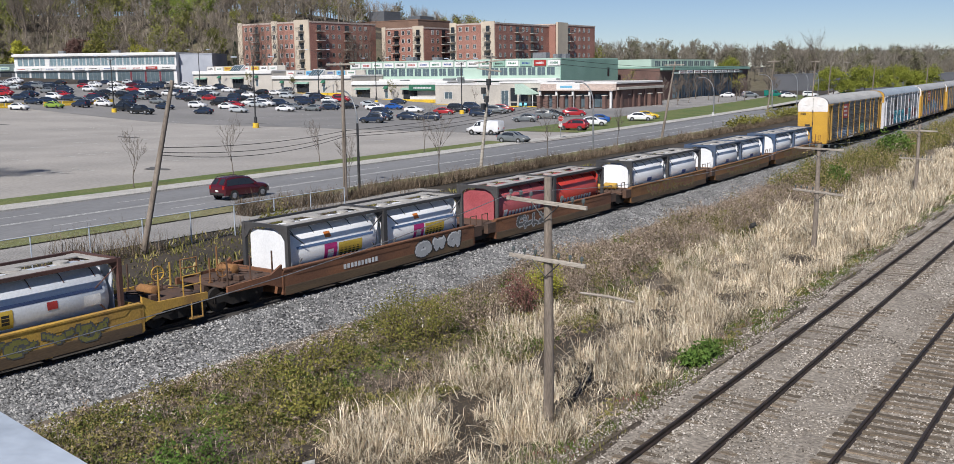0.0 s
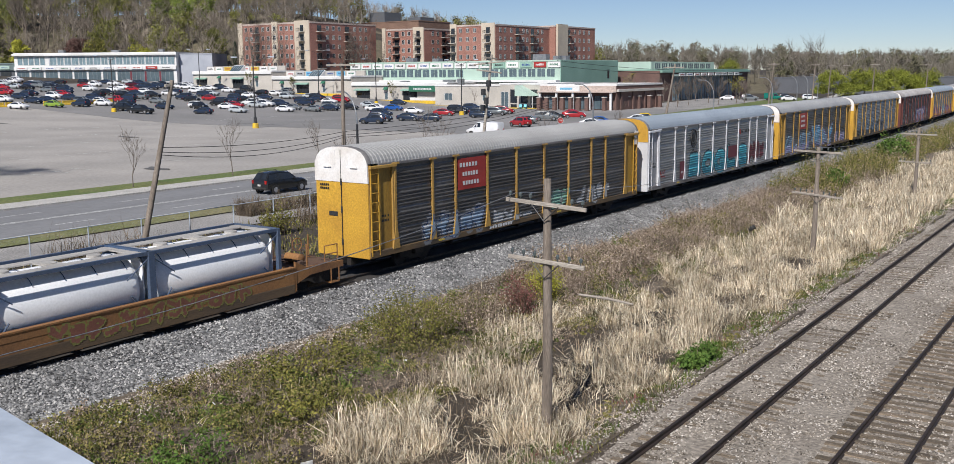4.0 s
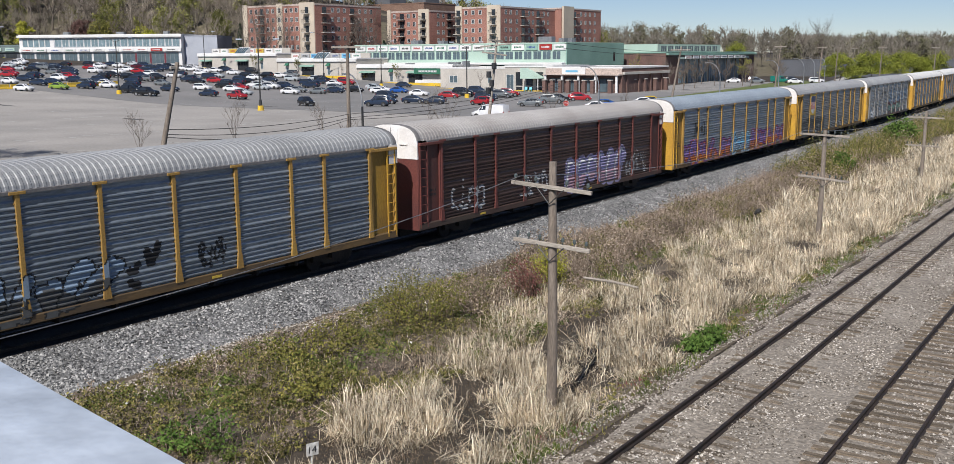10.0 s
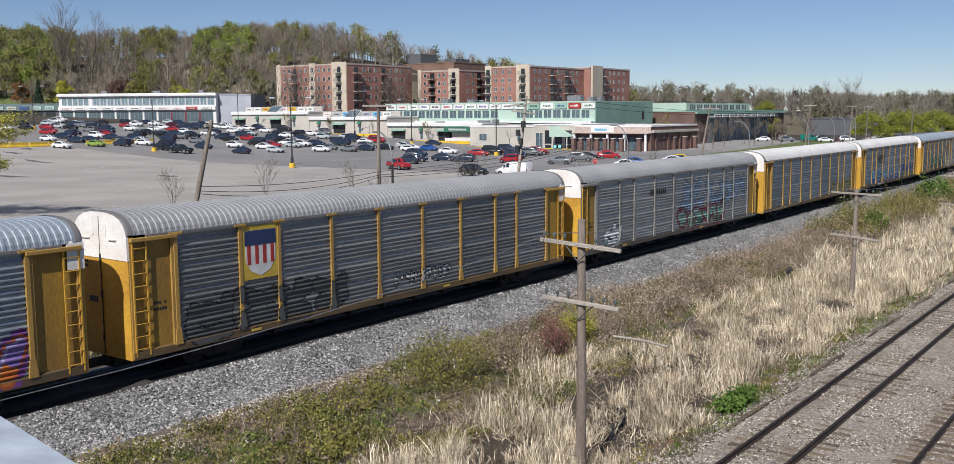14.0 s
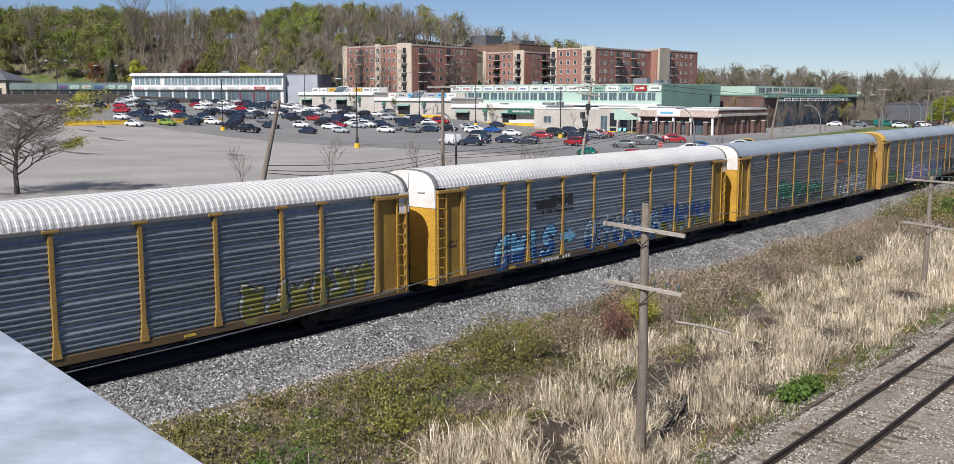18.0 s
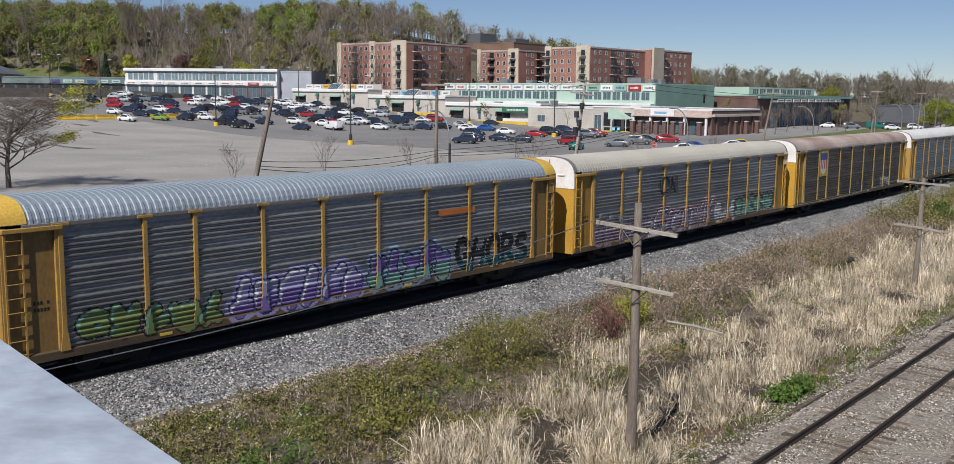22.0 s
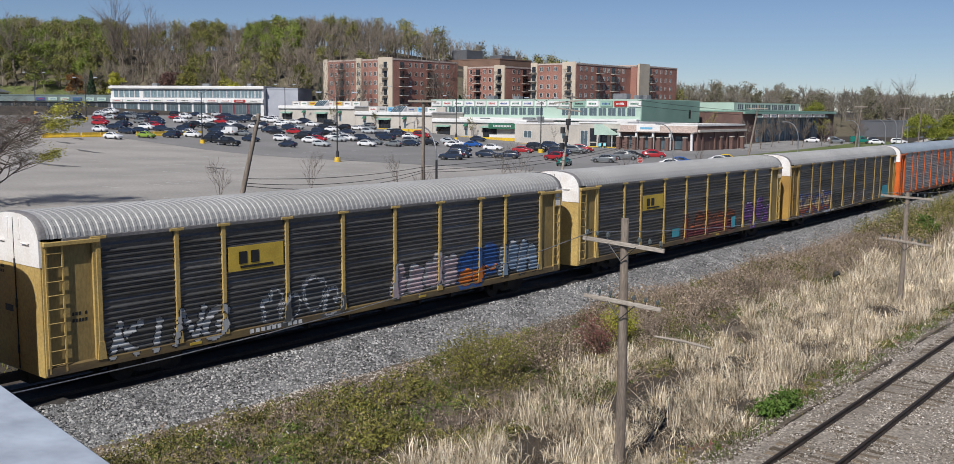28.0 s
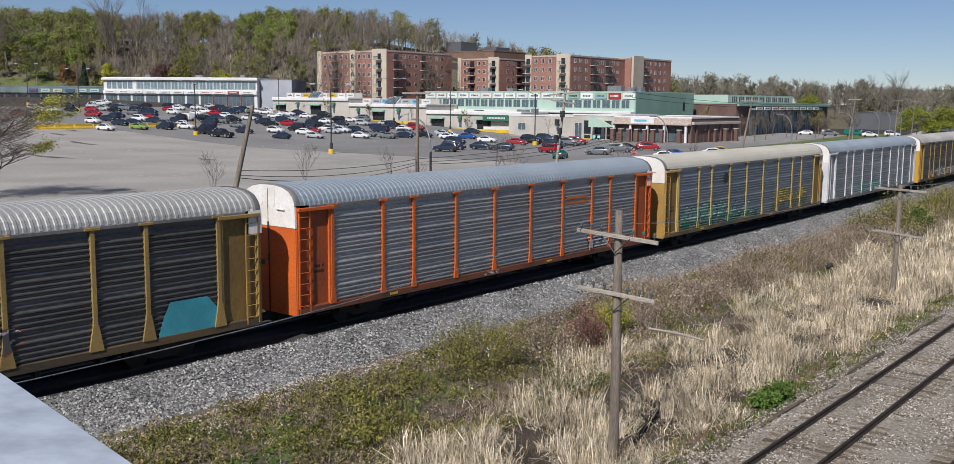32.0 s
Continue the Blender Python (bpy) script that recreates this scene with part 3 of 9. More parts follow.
def ladder_mesh():
    g = Geo()
    for y in (12.42, 12.92):
        g.box(1.50, 1.54, y - 0.025, y + 0.025, 1.1, 4.9)
    for i in range(9):
        z = 1.35 + i * 0.41
        g.tube([(1.53, 12.42, z), (1.53, 12.92, z)], 0.018, 5)
    return g.mesh("ladder")


def wheelset_mesh():
    g = Geo()
    for s in (-1, 1):
        ring = [(0.46 * math.cos(a * math.pi / 12), 0.46 + 0.46 * math.sin(a * math.pi / 12)) for a in range(24)]
        g.prism(ring, s * 0.72, s * 0.86, "x")
    g.tube([(-1.0, 0, 0.46), (1.0, 0, 0.46)], 0.085, 8)
    return g.mesh("wheelset")


def bogie_frame_mesh():
    g = Geo()
    for s in (-1, 1):
        g.prism([(-1.15, 0.38), (-1.15, 0.62), (-0.5, 0.80), (0.5, 0.80), (1.15, 0.62), (1.15, 0.38), (0.75, 0.40), (0.4, 0.22), (-0.4, 0.22), (-0.75, 0.40)], s * 0.92, s * 1.08, "x")
    g.box(-0.95, 0.95, -0.22, 0.22, 0.42, 0.75)
    return g.mesh("bogie_frame")


MESH = dict(roof=roof_mesh(), cap=endcap_mesh(0.14), capwide=endcap_mesh(0.75), hood=hood_mesh(), door=door_mesh(), post=post_mesh(0.15, 1.8), postwide=post_mesh(0.24, 2.05), panel=panel_mesh(), frame=frame_mesh(),
            sill=sill_mesh(), rail=rail_mesh(), hoodbar=hinge_mesh(), ladder=ladder_mesh(), wheels=wheelset_mesh(), bogie=bogie_frame_mesh())
TURN = pose(0, 0, 0, 0, 0, 180)


def add_bogie(car, y, wheel=True):
    b = part("bogie", MESH["bogie"], "chassis", car, "dark cast steel bogie", pose(0, y, 0.25))
    for d in (-0.86, 0.86):
        part("wheelset", MESH["wheels"], "chassis", b, at=pose(0, d, 0))


PAINT = {}


def paint(key, base, alt=None, rough=0.6, metal=0.0, scale=0.5, tint=0.0, grain=0.18, stretch=None, spread=0.7):
    if key not in PAINT:
        PAINT[key] = surf("paint_" + key, base, alt, scale, 14.0, rough, metal, 0.12, spread, tint, grain=grain, stretch=stretch)
    return PAINT[key]


TRIMS = {
    "yellow": ((0.60, 0.345, 0.04), (0.44, 0.235, 0.035)), "gold": ((0.43, 0.258, 0.062), (0.30, 0.175, 0.05)), "pale": ((0.52, 0.372, 0.13), (0.38, 0.26, 0.09)),
    "olive": ((0.37, 0.25, 0.08), (0.24, 0.16, 0.06)), "white": ((0.66, 0.66, 0.68), (0.50, 0.50, 0.52)), "oxide": ((0.17, 0.046, 0.036), (0.105, 0.036, 0.032)),
    "orange": ((0.66, 0.135, 0.018), (0.50, 0.10, 0.02)), "tan": ((0.42, 0.245, 0.062), (0.33, 0.185, 0.05)), "grey": ((0.255, 0.246, 0.230), (0.170, 0.162, 0.153)), "brown": ((0.196, 0.132, 0.085), (0.128, 0.085, 0.060))}
ROOFS = {
    "grey": ((0.36, 0.362, 0.365), (0.27, 0.272, 0.276)), "light": ((0.40, 0.395, 0.385), (0.31, 0.305, 0.295)), "white": ((0.66, 0.65, 0.635), (0.54, 0.53, 0.515)),
    "blue": ((0.30, 0.345, 0.395), (0.23, 0.268, 0.312)), "cream": ((0.52, 0.49, 0.42), (0.42, 0.39, 0.335)), "rust": ((0.46, 0.39, 0.355), (0.25, 0.165, 0.125)), "dust": ((0.47, 0.45, 0.43), (0.33, 0.30, 0.28))}
SCREENS = {
    "mid": ((0.30, 0.315, 0.33), (0.175, 0.182, 0.195)), "dark": ((0.175, 0.175, 0.18), (0.07, 0.067, 0.063)), "blue": ((0.28, 0.325, 0.38), (0.185, 0.218, 0.258)),
    "pale": ((0.40, 0.41, 0.42), (0.29, 0.30, 0.31)), "oxide": ((0.115, 0.075, 0.07), (0.06, 0.042, 0.04)), "brown": ((0.16, 0.14, 0.127), (0.08, 0.07, 0.063))}


def sill_paint(key):
    """The lower sill: the wagon's colour under brown road dirt."""
    a, b = TRIMS[key]
    dirt = (0.06, 0.045, 0.034)
    return paint("sill_" + key, tuple(0.45 * x + 0.35 * y for x, y in zip(b, dirt)), dirt, scale=0.9, stretch=(1, 0.35, 2))


def flat_text(word, width, height, extrude=0.004, swell=0.0):
    """A word in the built-in font as a mesh in the plane y-z, facing +x, centred at the origin. swell thickens its strokes."""
    cu = bpy.data.curves.new("word", 'FONT')
    cu.body, cu.extrude, cu.offset = word, extrude, swell
    cu.resolution_u = 3
    cu.align_x, cu.align_y = 'CENTER', 'CENTER'
    ob = bpy.data.objects.new("word", cu)
    me = bpy.data.meshes.new_from_object(ob)
    bpy.data.objects.remove(ob)
    xs = [v.co.x for v in me.vertices]
    ys = [v.co.y for v in me.vertices]
    x0, x1, y0, y1 = min(xs), max(xs), min(ys), max(ys)
    for v in me.vertices:
        a, b = (v.co.x - (x0 + x1) / 2) / (x1 - x0) * width, (v.co.y - (y0 + y1) / 2) / (y1 - y0) * height
        v.co = Vector((v.co.z, a, b))
    me.materials.clear()
    return me


def lobes(r, w, h, n=26, rough=0.22):
    """An uneven rounded outline."""
    p = [r.uniform(0, 6.28) for _ in range(3)]
    out = []
    for i in range(n):
        a = 2 * math.pi * i / n
        k = 1 + rough * (math.sin(3 * a + p[0]) * 0.5 + math.sin(5 * a + p[1]) * 0.35 + math.sin(2 * a + p[2]) * 0.4)
        ca, sa = math.cos(a), math.sin(a)
        out.append((math.copysign(abs(ca) ** 0.6, ca) * w / 2 * k, math.copysign(abs(sa) ** 0.6, sa) * h / 2 * k))
    return out


def arc(cx, cy, rx, ry, a, b, n=14):
    """Points of an arc, in degrees."""
    return [(cx + rx * math.cos(radians(a + (b - a) * k / n)), cy + ry * math.sin(radians(a + (b - a) * k / n))) for k in range(n + 1)]


GLYPHS = {
    "B": [[(0.1, 0), (0.1, 1)], [(0.1, 1), (0.6, 1)] + arc(0.55, 0.77, 0.3, 0.23, 80, -90) + [(0.1, 0.54)], [(0.5, 0.54)] + arc(0.58, 0.27, 0.36, 0.27, 80, -90) + [(0.1, 0.0)]],
    "O": [arc(0.5, 0.5, 0.42, 0.5, 0, 360, 24)], "G": [arc(0.52, 0.5, 0.44, 0.5, 45, 330, 22) + [(0.92, 0.42), (0.58, 0.42)]], "L": [[(0.15, 1), (0.12, 0), (0.9, 0.05)]],
    "S": [arc(0.52, 0.75, 0.38, 0.25, 30, 270) + arc(0.5, 0.26, 0.42, 0.26, 90, -140)], "W": [[(0, 1), (0.22, 0), (0.5, 0.7), (0.78, 0), (1, 1)]], "I": [[(0.5, 0), (0.5, 1)]],
    "T": [[(0, 0.95), (1, 1)], [(0.5, 0.97), (0.45, 0)]], "E": [[(0.95, 1), (0.12, 0.97), (0.1, 0.03), (0.95, 0)], [(0.1, 0.5), (0.8, 0.5)]], "M": [[(0, 0), (0.12, 1), (0.5, 0.35), (0.88, 1), (1, 0)]],
    "P": [[(0.12, 0), (0.12, 1), (0.6, 1)] + arc(0.55, 0.72, 0.36, 0.28, 80, -90) + [(0.12, 0.44)]], "H": [[(0.1, 0), (0.1, 1)], [(0.9, 0), (0.9, 1)], [(0.1, 0.5), (0.9, 0.52)]],
    "R": [[(0.12, 0), (0.12, 1), (0.6, 1)] + arc(0.55, 0.74, 0.34, 0.26, 80, -90) + [(0.3, 0.48), (0.95, 0)]], "K": [[(0.12, 0), (0.12, 1)], [(0.95, 1), (0.15, 0.45), (0.95, 0)]], "N": [[(0.08, 0), (0.1, 1), (0.9, 0), (0.92, 1)]]}


def loose_glyph(r):
    """An unreadable letter-like figure of two or three joined strokes."""
    out = []
    for k in range(int(r.integers(2, 4))):
        kind = r.integers(0, 4)
        if kind == 0:
            x = r.uniform(0.05, 0.95)
            out.append([(x, 0.0), (x + r.uniform(-0.2, 0.2), 1.0)])
        elif kind == 1:
            out.append(arc(r.uniform(0.35, 0.65), r.uniform(0.3, 0.7), r.uniform(0.3, 0.48), r.uniform(0.3, 0.48), *sorted((r.uniform(-60, 120), r.uniform(160, 400)))))
        elif kind == 2:
            out.append([(0.05, r.uniform(0.6, 1.0)), (r.uniform(0.4, 0.7), r.uniform(0.3, 0.6)), (0.95, r.uniform(0.7, 1.05))])
        else:
            out.append([(0.1, r.uniform(0, 0.2)), (0.5, r.uniform(0, 0.25)), (0.95, r.uniform(-0.05, 0.4))])
    return out


def coat_rows(z0, z1, flat):
    """The strips of the wagon's side between two heights, (x, z) below and above: sill and ribbed screen, or one flat plate."""
    if flat:
        n = max(4, int((z1 - z0) / 0.05))
        return [(flat, z0 + (z1 - z0) * k / n, flat, z0 + (z1 - z0) * (k + 1) / n) for k in range(n)]
    rows = [(1.534, 1.06 + 0.048 * k, 1.534, 1.108 + 0.048 * k) for k in range(4)]
    for (xa, za), (xb, zb) in zip(PANEL_PROF, PANEL_PROF[1:]):
        m = max(1, round((zb - za) / 0.055))
        rows += [(xa + 0.004 + (xb - xa) * k / m, za + (zb - za) * k / m, xa + 0.004 + (xb - xa) * (k + 1) / m, za + (zb - za) * (k + 1) / m) for k in range(m)]
    return [q for q in rows if q[1] > z0 and q[3] < z1]


def piece(car, y0, y1, z0, z1, fill, line, seed, shine=None, low=None, halo=None, word="", letters=0, fat=0.15, edge=0.055, slant=0.1, flat=None, wild=0.12):
    """A sprayed piece laid as a thin coat that follows ribs and posts: halo, outline, fill, a second tone below, and highlights."""
    r = np.random.default_rng(seed)
    H = z1 - z0
    n = len(word) or letters or max(3, round((y1 - y0) / (H * 0.95)))
    wd = (y1 - y0) / n
    rad = H * fat
    signs = []
    for i in range(n):
        g = GLYPHS[word[i]] if word else loose_glyph(r)
        up, grow, tilt = r.normal(0, wild * 0.4) * H, 1 + r.normal(0, wild * 0.6), r.normal(0, wild)
        pts = []
        for line_ in g:
            for (a, b), (c, d) in zip(line_, line_[1:]):
                t = np.linspace(0, 1, 9)[:, None]
                q = np.array([[a, b]]) * (1 - t) + np.array([[c, d]]) * t
                yy = y0 + i * wd + rad * 0.7 + q[:, 0] * (wd - rad * 1.3) * grow + (slant + tilt) * (q[:, 1] - 0.5) * H
                zz = z0 + rad + up + q[:, 1] * (H - 2 * rad) * grow
                pts.append(np.stack([yy, zz], -1))
        signs.append(np.concatenate(pts)[::2])
    cell = 0.045
    ys = np.arange(y0 - 0.5, y1 + 0.5, cell)
    if not flat:
        ys = ys[(ys > -11.25) & (ys < 11.2)]
    reach = np.array([noise.noise((y * 1.3, seed * 3.1, 0)) for y in ys])
    names = ("graffiti_halo", "graffiti_outline", "graffiti", "graffiti_shade", "graffiti_highlight")
    inks = (halo, line, fill, low, shine)
    layers = [Geo() for _ in names]
    near = np.min(np.abs(ys[:, None] + cell / 2 - np.array(POSTS)[None]), 1)

    def dist(a, b, pts):
        return np.sqrt(np.min((a[:, None] - pts[None, :, 0]) ** 2 + (b - pts[None, :, 1]) ** 2, 1))

    for xa, za, xb, zb in coat_rows(z0 - 0.35, z1 + 0.35, flat):
        zm, yc = (za + zb) / 2, ys + cell / 2
        away = [dist(yc, zm, p) + r.normal(0, 0.008, len(ys)) for p in signs]
        kind = np.full(len(ys), -1)
        if halo:
            kind[np.min(away, 0) < rad + edge + 0.09 + 0.12 * (reach + 0.4)] = 0
        for p, d in zip(signs, away):
            kind[d < rad + edge] = 1
            kind[d < rad] = 2
            if low:
                kind[(d < rad) & (zm + 0.25 * H * reach < z0 + 0.42 * H)] = 3
            if shine:
                kind[(d < rad * 0.88) & (dist(yc - 0.4 * rad, zm + 0.4 * rad, p) > rad * 0.9)] = 4
        half = 0.09 + max(0.0, (1.95 - zm) / 0.7) * 0.11
        on = (near < half) & (zm > 1.27) if not flat else np.zeros(len(ys), bool)
        k = 0
        while k < len(ys):
            e = k
            while e + 1 < len(ys) and kind[e + 1] == kind[k] and on[e + 1] == on[k] and ys[e + 1] - ys[e] < cell * 1.5:
                e += 1
            if kind[k] >= 0:
                p, q = (1.559, 1.559) if on[k] else (xa, xb)
                layers[kind[k]].add([(p, ys[k], za), (p, ys[e] + cell, za), (q, ys[e] + cell, zb), (q, ys[k], zb)], [(0, 1, 2, 3)])
            k = e + 1
    for g, name, coat in zip(layers, names, inks):
        if g.v and coat:
            tagged(part(name, g, coat, car), kind="stuff")


def tag_lines(car, y0, y1, z0, z1, coat, seed, letters=0, word="", fat=0.05, slant=0.15):
    """A thin sprayed signature."""
    piece(car, y0, y1, z0, z1, coat, coat, seed, word=word, letters=letters, fat=fat, edge=0.006, slant=slant, wild=0.2)


def plate(car, name, y, z, w, h, material, label="", x=1.512, t=0.012):
    return part(name, Geo().box(x, x + t, y - w / 2, y + w / 2, z - h / 2, z + h / 2, 0.003), material, car, label)


def bars(car, y, z, w, h, n, material, x=1.534):
    """A line of lettering too small to read, as bars."""
    r = random.Random(int(y * 100 + z * 10))
    g = Geo()
    step = w / n
    for i in range(n):
        if r.random() < 0.85:
            g.box(x, x + 0.004, y - w / 2 + i * step, y - w / 2 + i * step + step * 0.68, z - h / 2, z + h / 2)
    part("lettering", g, material, car)


INK = {}


def ink(key, c, rough=0.55):
    if key not in INK:
        INK[key] = surf("spray_" + key, c, tuple(x * 0.8 for x in c), 1.5, 20.0, rough, bump=0.05, grain=0.12)
    return INK[key]


black, white_ink = ink("black", (0.018, 0.018, 0.02)), ink("white", (0.68, 0.68, 0.68))
for nm, c in dict(cyan=(0.06, 0.36, 0.45), blue=(0.03, 0.10, 0.30), sky=(0.16, 0.42, 0.62), navy=(0.02, 0.04, 0.12), purple=(0.20, 0.13, 0.36), orange=(0.55, 0.16, 0.03), pink=(0.42, 0.27, 0.33), green=(0.04, 0.16, 0.10),
                  silver=(0.42, 0.43, 0.44), maroon=(0.16, 0.03, 0.045), red=(0.38, 0.035, 0.03), olive=(0.20, 0.19, 0.05), brown=(0.19, 0.075, 0.05), teal=(0.16, 0.55, 0.62), lilac=(0.33, 0.30, 0.50), violet=(0.15, 0.05, 0.22), shield=(0.05, 0.09, 0.27), gold=(0.60, 0.42, 0.06),
                  slate=(0.22, 0.30, 0.40), ice=(0.34, 0.56, 0.68), haze=(0.20, 0.21, 0.23), mint=(0.20, 0.38, 0.30), deep=(0.01, 0.075, 0.085), ocean=(0.03, 0.22, 0.30), dull=(0.085, 0.088, 0.09), rust=(0.36, 0.085, 0.025), leafy=(0.16, 0.21, 0.07), mauve=(0.27, 0.20, 0.26), rosy=(0.46, 0.36, 0.38),
                  cream=(0.50, 0.38, 0.2)).items():
    ink(nm, c)

AUTORACKS = [
    # label colour words, roof, screen, posts, ends, hood
    ("dark screens and yellow ends", "light", "dark", "gold", "yellow", "white", True),
    ("grey screens, white posts and a yellow hood", "blue", "pale", "white", "white", "yellow", True),
    ("dark grey screens and yellow ends", "grey", "dark", "gold", "yellow", "white"),
    ("blue-grey screens and yellow posts", "grey", "blue", "gold", "yellow", "white"),
    ("dark oxide red screens and posts", "dust", "oxide", "oxide", "oxide", "white"),
    ("blue-grey screens and yellow posts", "blue", "blue", "gold", "yellow", "white"),
    ("grey screens, dull yellow posts and ends", "grey", "mid", "gold", "yellow", "white"),
    ("pale grey screens and wide yellow ends", "grey", "pale", "grey", "yellow", "white"),
    ("blue-grey screens and a white roof", "white", "blue", "gold", "yellow", "white"),
    ("blue-grey screens, a pale roof and yellow posts", "white", "blue", "gold", "yellow", "white"),
    ("grey screens and yellow posts", "blue", "mid", "gold", "yellow", "white"),
    ("grey screens and tan ends", "blue", "mid", "gold", "tan", "tan"),
    ("grey screens, a cream roof and yellow posts", "cream", "mid", "gold", "yellow", "white"),
    ("rusty roof, dark screens and yellow ends", "rust", "brown", "olive", "yellow", "white"),
    ("pale blue-grey screens and a white roof", "white", "blue", "gold", "gold", "white"),
    ("dark grey screens and pale yellow ends", "light", "dark", "pale", "pale", "white"),
    ("dark grey screens and pale yellow posts", "light", "dark", "pale", "pale", "white"),
    ("dark screens, olive posts and yellow ends", "light", "dark", "olive", "gold", "white", True),
    ("clean grey screens and orange posts", "blue", "pale", "orange", "orange", "white"),
    ("grey screens, a cream roof and yellow ends", "cream", "blue", "pale", "gold", "white"),
    ("pale grey screens and white ends", "blue", "pale", "white", "white", "white"),
    ("brown screens and yellow ends", "dust", "brown", "olive", "yellow", "white"),
    ("grey screens and yellow ends", "grey", "mid", "gold", "yellow", "white"),
    ("grey screens and yellow posts", "light", "mid", "gold", "yellow", "white"),
    ("dark grey screens and yellow ends", "grey", "dark", "gold", "yellow", "white"),
]


def autorack(words, roof, screen, post, end, hood, wide_foot=False):
    """A covered car-carrier wagon: bowed corrugated roof, ribbed screens between posts, folding end doors, ladders, two bogies. Its front looks to -y."""
    car = thing("autorack_wagon", "car-carrier wagon with " + words, "freight wagon", group="car-carrier wagons of the train")
    pm, em = paint("trim_" + post, *TRIMS[post]), paint("trim_" + end, *TRIMS[end])
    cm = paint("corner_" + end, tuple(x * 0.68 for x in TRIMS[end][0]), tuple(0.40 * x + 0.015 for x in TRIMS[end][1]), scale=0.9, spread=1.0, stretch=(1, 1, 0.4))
    hm = paint("hood_white", (0.84, 0.83, 0.82), (0.68, 0.63, 0.58), grain=0.08, scale=1.3, spread=0.8) if hood == "white" else paint("trim_" + hood, *TRIMS[hood])
    rm = paint("roof_" + roof, *ROOFS[roof], rough=0.45, metal=0.12, scale=0.35, spread=0.9)
    sm = paint("screen_" + screen, *SCREENS[screen], rough=0.42, metal=0.55, scale=0.7, tint=0.12, stretch=(1, 0.8, 1.6), spread=1.0, grain=0.22)
    part("roof", MESH["roof"], rm, car, "bowed corrugated steel roof")
    part("underframe", MESH["frame"], "chassis", car)
    for turn in (Matrix.Identity(4), TURN):
        if hood == "tan":
            part("roof_end", MESH["capwide"], paint("cap_yellow", (0.70, 0.46, 0.08), (0.55, 0.34, 0.06)), car, at=turn)
        else:
            part("roof_end", MESH["cap"], paint("roof_dark", (0.13, 0.125, 0.125), (0.2, 0.19, 0.19)), car, at=turn)
        part("end_hood", MESH["hood"], hm, car, at=turn)
        part("door_hinge", MESH["hoodbar"], "steel_dark", car, at=turn)
        for s in (-0.748, 0.748):
            part("door_leaf", MESH["door"], em, car, at=turn @ pose(s, 0, 0))
        part("side_sill", MESH["sill"], sill_paint(post), car, at=turn)
        part("top_rail", MESH["rail"], paint("roof_dark", (0.13, 0.125, 0.125), (0.2, 0.19, 0.19)), car, "dark grey eaves rail", turn)
        for a in (-1, 1):
            flip = turn @ Matrix.Diagonal((1, a, 1, 1))
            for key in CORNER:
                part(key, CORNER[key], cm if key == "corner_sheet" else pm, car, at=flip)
            part("ladder", MESH["ladder"], em, car, at=flip)
        for y in POSTS:
            part("side_post", MESH["postwide" if wide_foot else "post"], pm, car, at=turn @ pose(0, y, 0))
        for a, b in zip(POSTS, POSTS[1:]):
            part("side_screen", MESH["panel"], sm, car, at=turn @ pose(0, (a + b) / 2, 0) @ Matrix.Diagonal((1, b - a, 1, 1)))
    add_bogie(car, -9.4)
    add_bogie(car, 9.4)
    return car


wagons = [autorack(*row) for row in AUTORACKS]


# ---- marks and graffiti on the wagons ----
w = wagons
# y runs along the wagon; its front end is at -13.1
def shield(car, y, z, s, top, low):
    """A shield-shaped emblem: a dark head over upright stripes."""
    part("emblem_shield", Geo().prism([(y - s, z + s * 1.1), (y + s, z + s * 1.1), (y + s * 0.96, z - s * 0.45), (y + s * 0.6, z - s * 0.95), (y, z - s * 1.2), (y - s * 0.6, z - s * 0.95), (y - s * 0.96, z - s * 0.45)], 1.527, 1.532, "x"), white_ink, car)
    part("emblem_head", Geo().box(1.533, 1.538, y - s, y + s, z + s * 0.35, z + s * 1.1), top, car)
    g = Geo()
    for k in range(4):
        g.box(1.533, 1.538, y - s * 0.85 + k * s * 0.5, y - s * 0.85 + k * s * 0.5 + s * 0.22, z - s * 0.6, z + s * 0.35)
    part("emblem_stripes", g, low, car)



def name_panel(car, y, z, wd, h):
    """A red panel with three lines of pale lettering, drawn as bars."""
    plate(car, "logo_panel", y, z, wd, h, INK["red"], "faded red sign panel")
    for i, (n, share) in enumerate(((8, 0.86), (7, 0.66), (7, 0.7))):
        bars(car, y - wd * (0.88 - share) / 2, z + h * (0.29 - i * 0.29), wd * share, h * 0.13, n, white_ink)


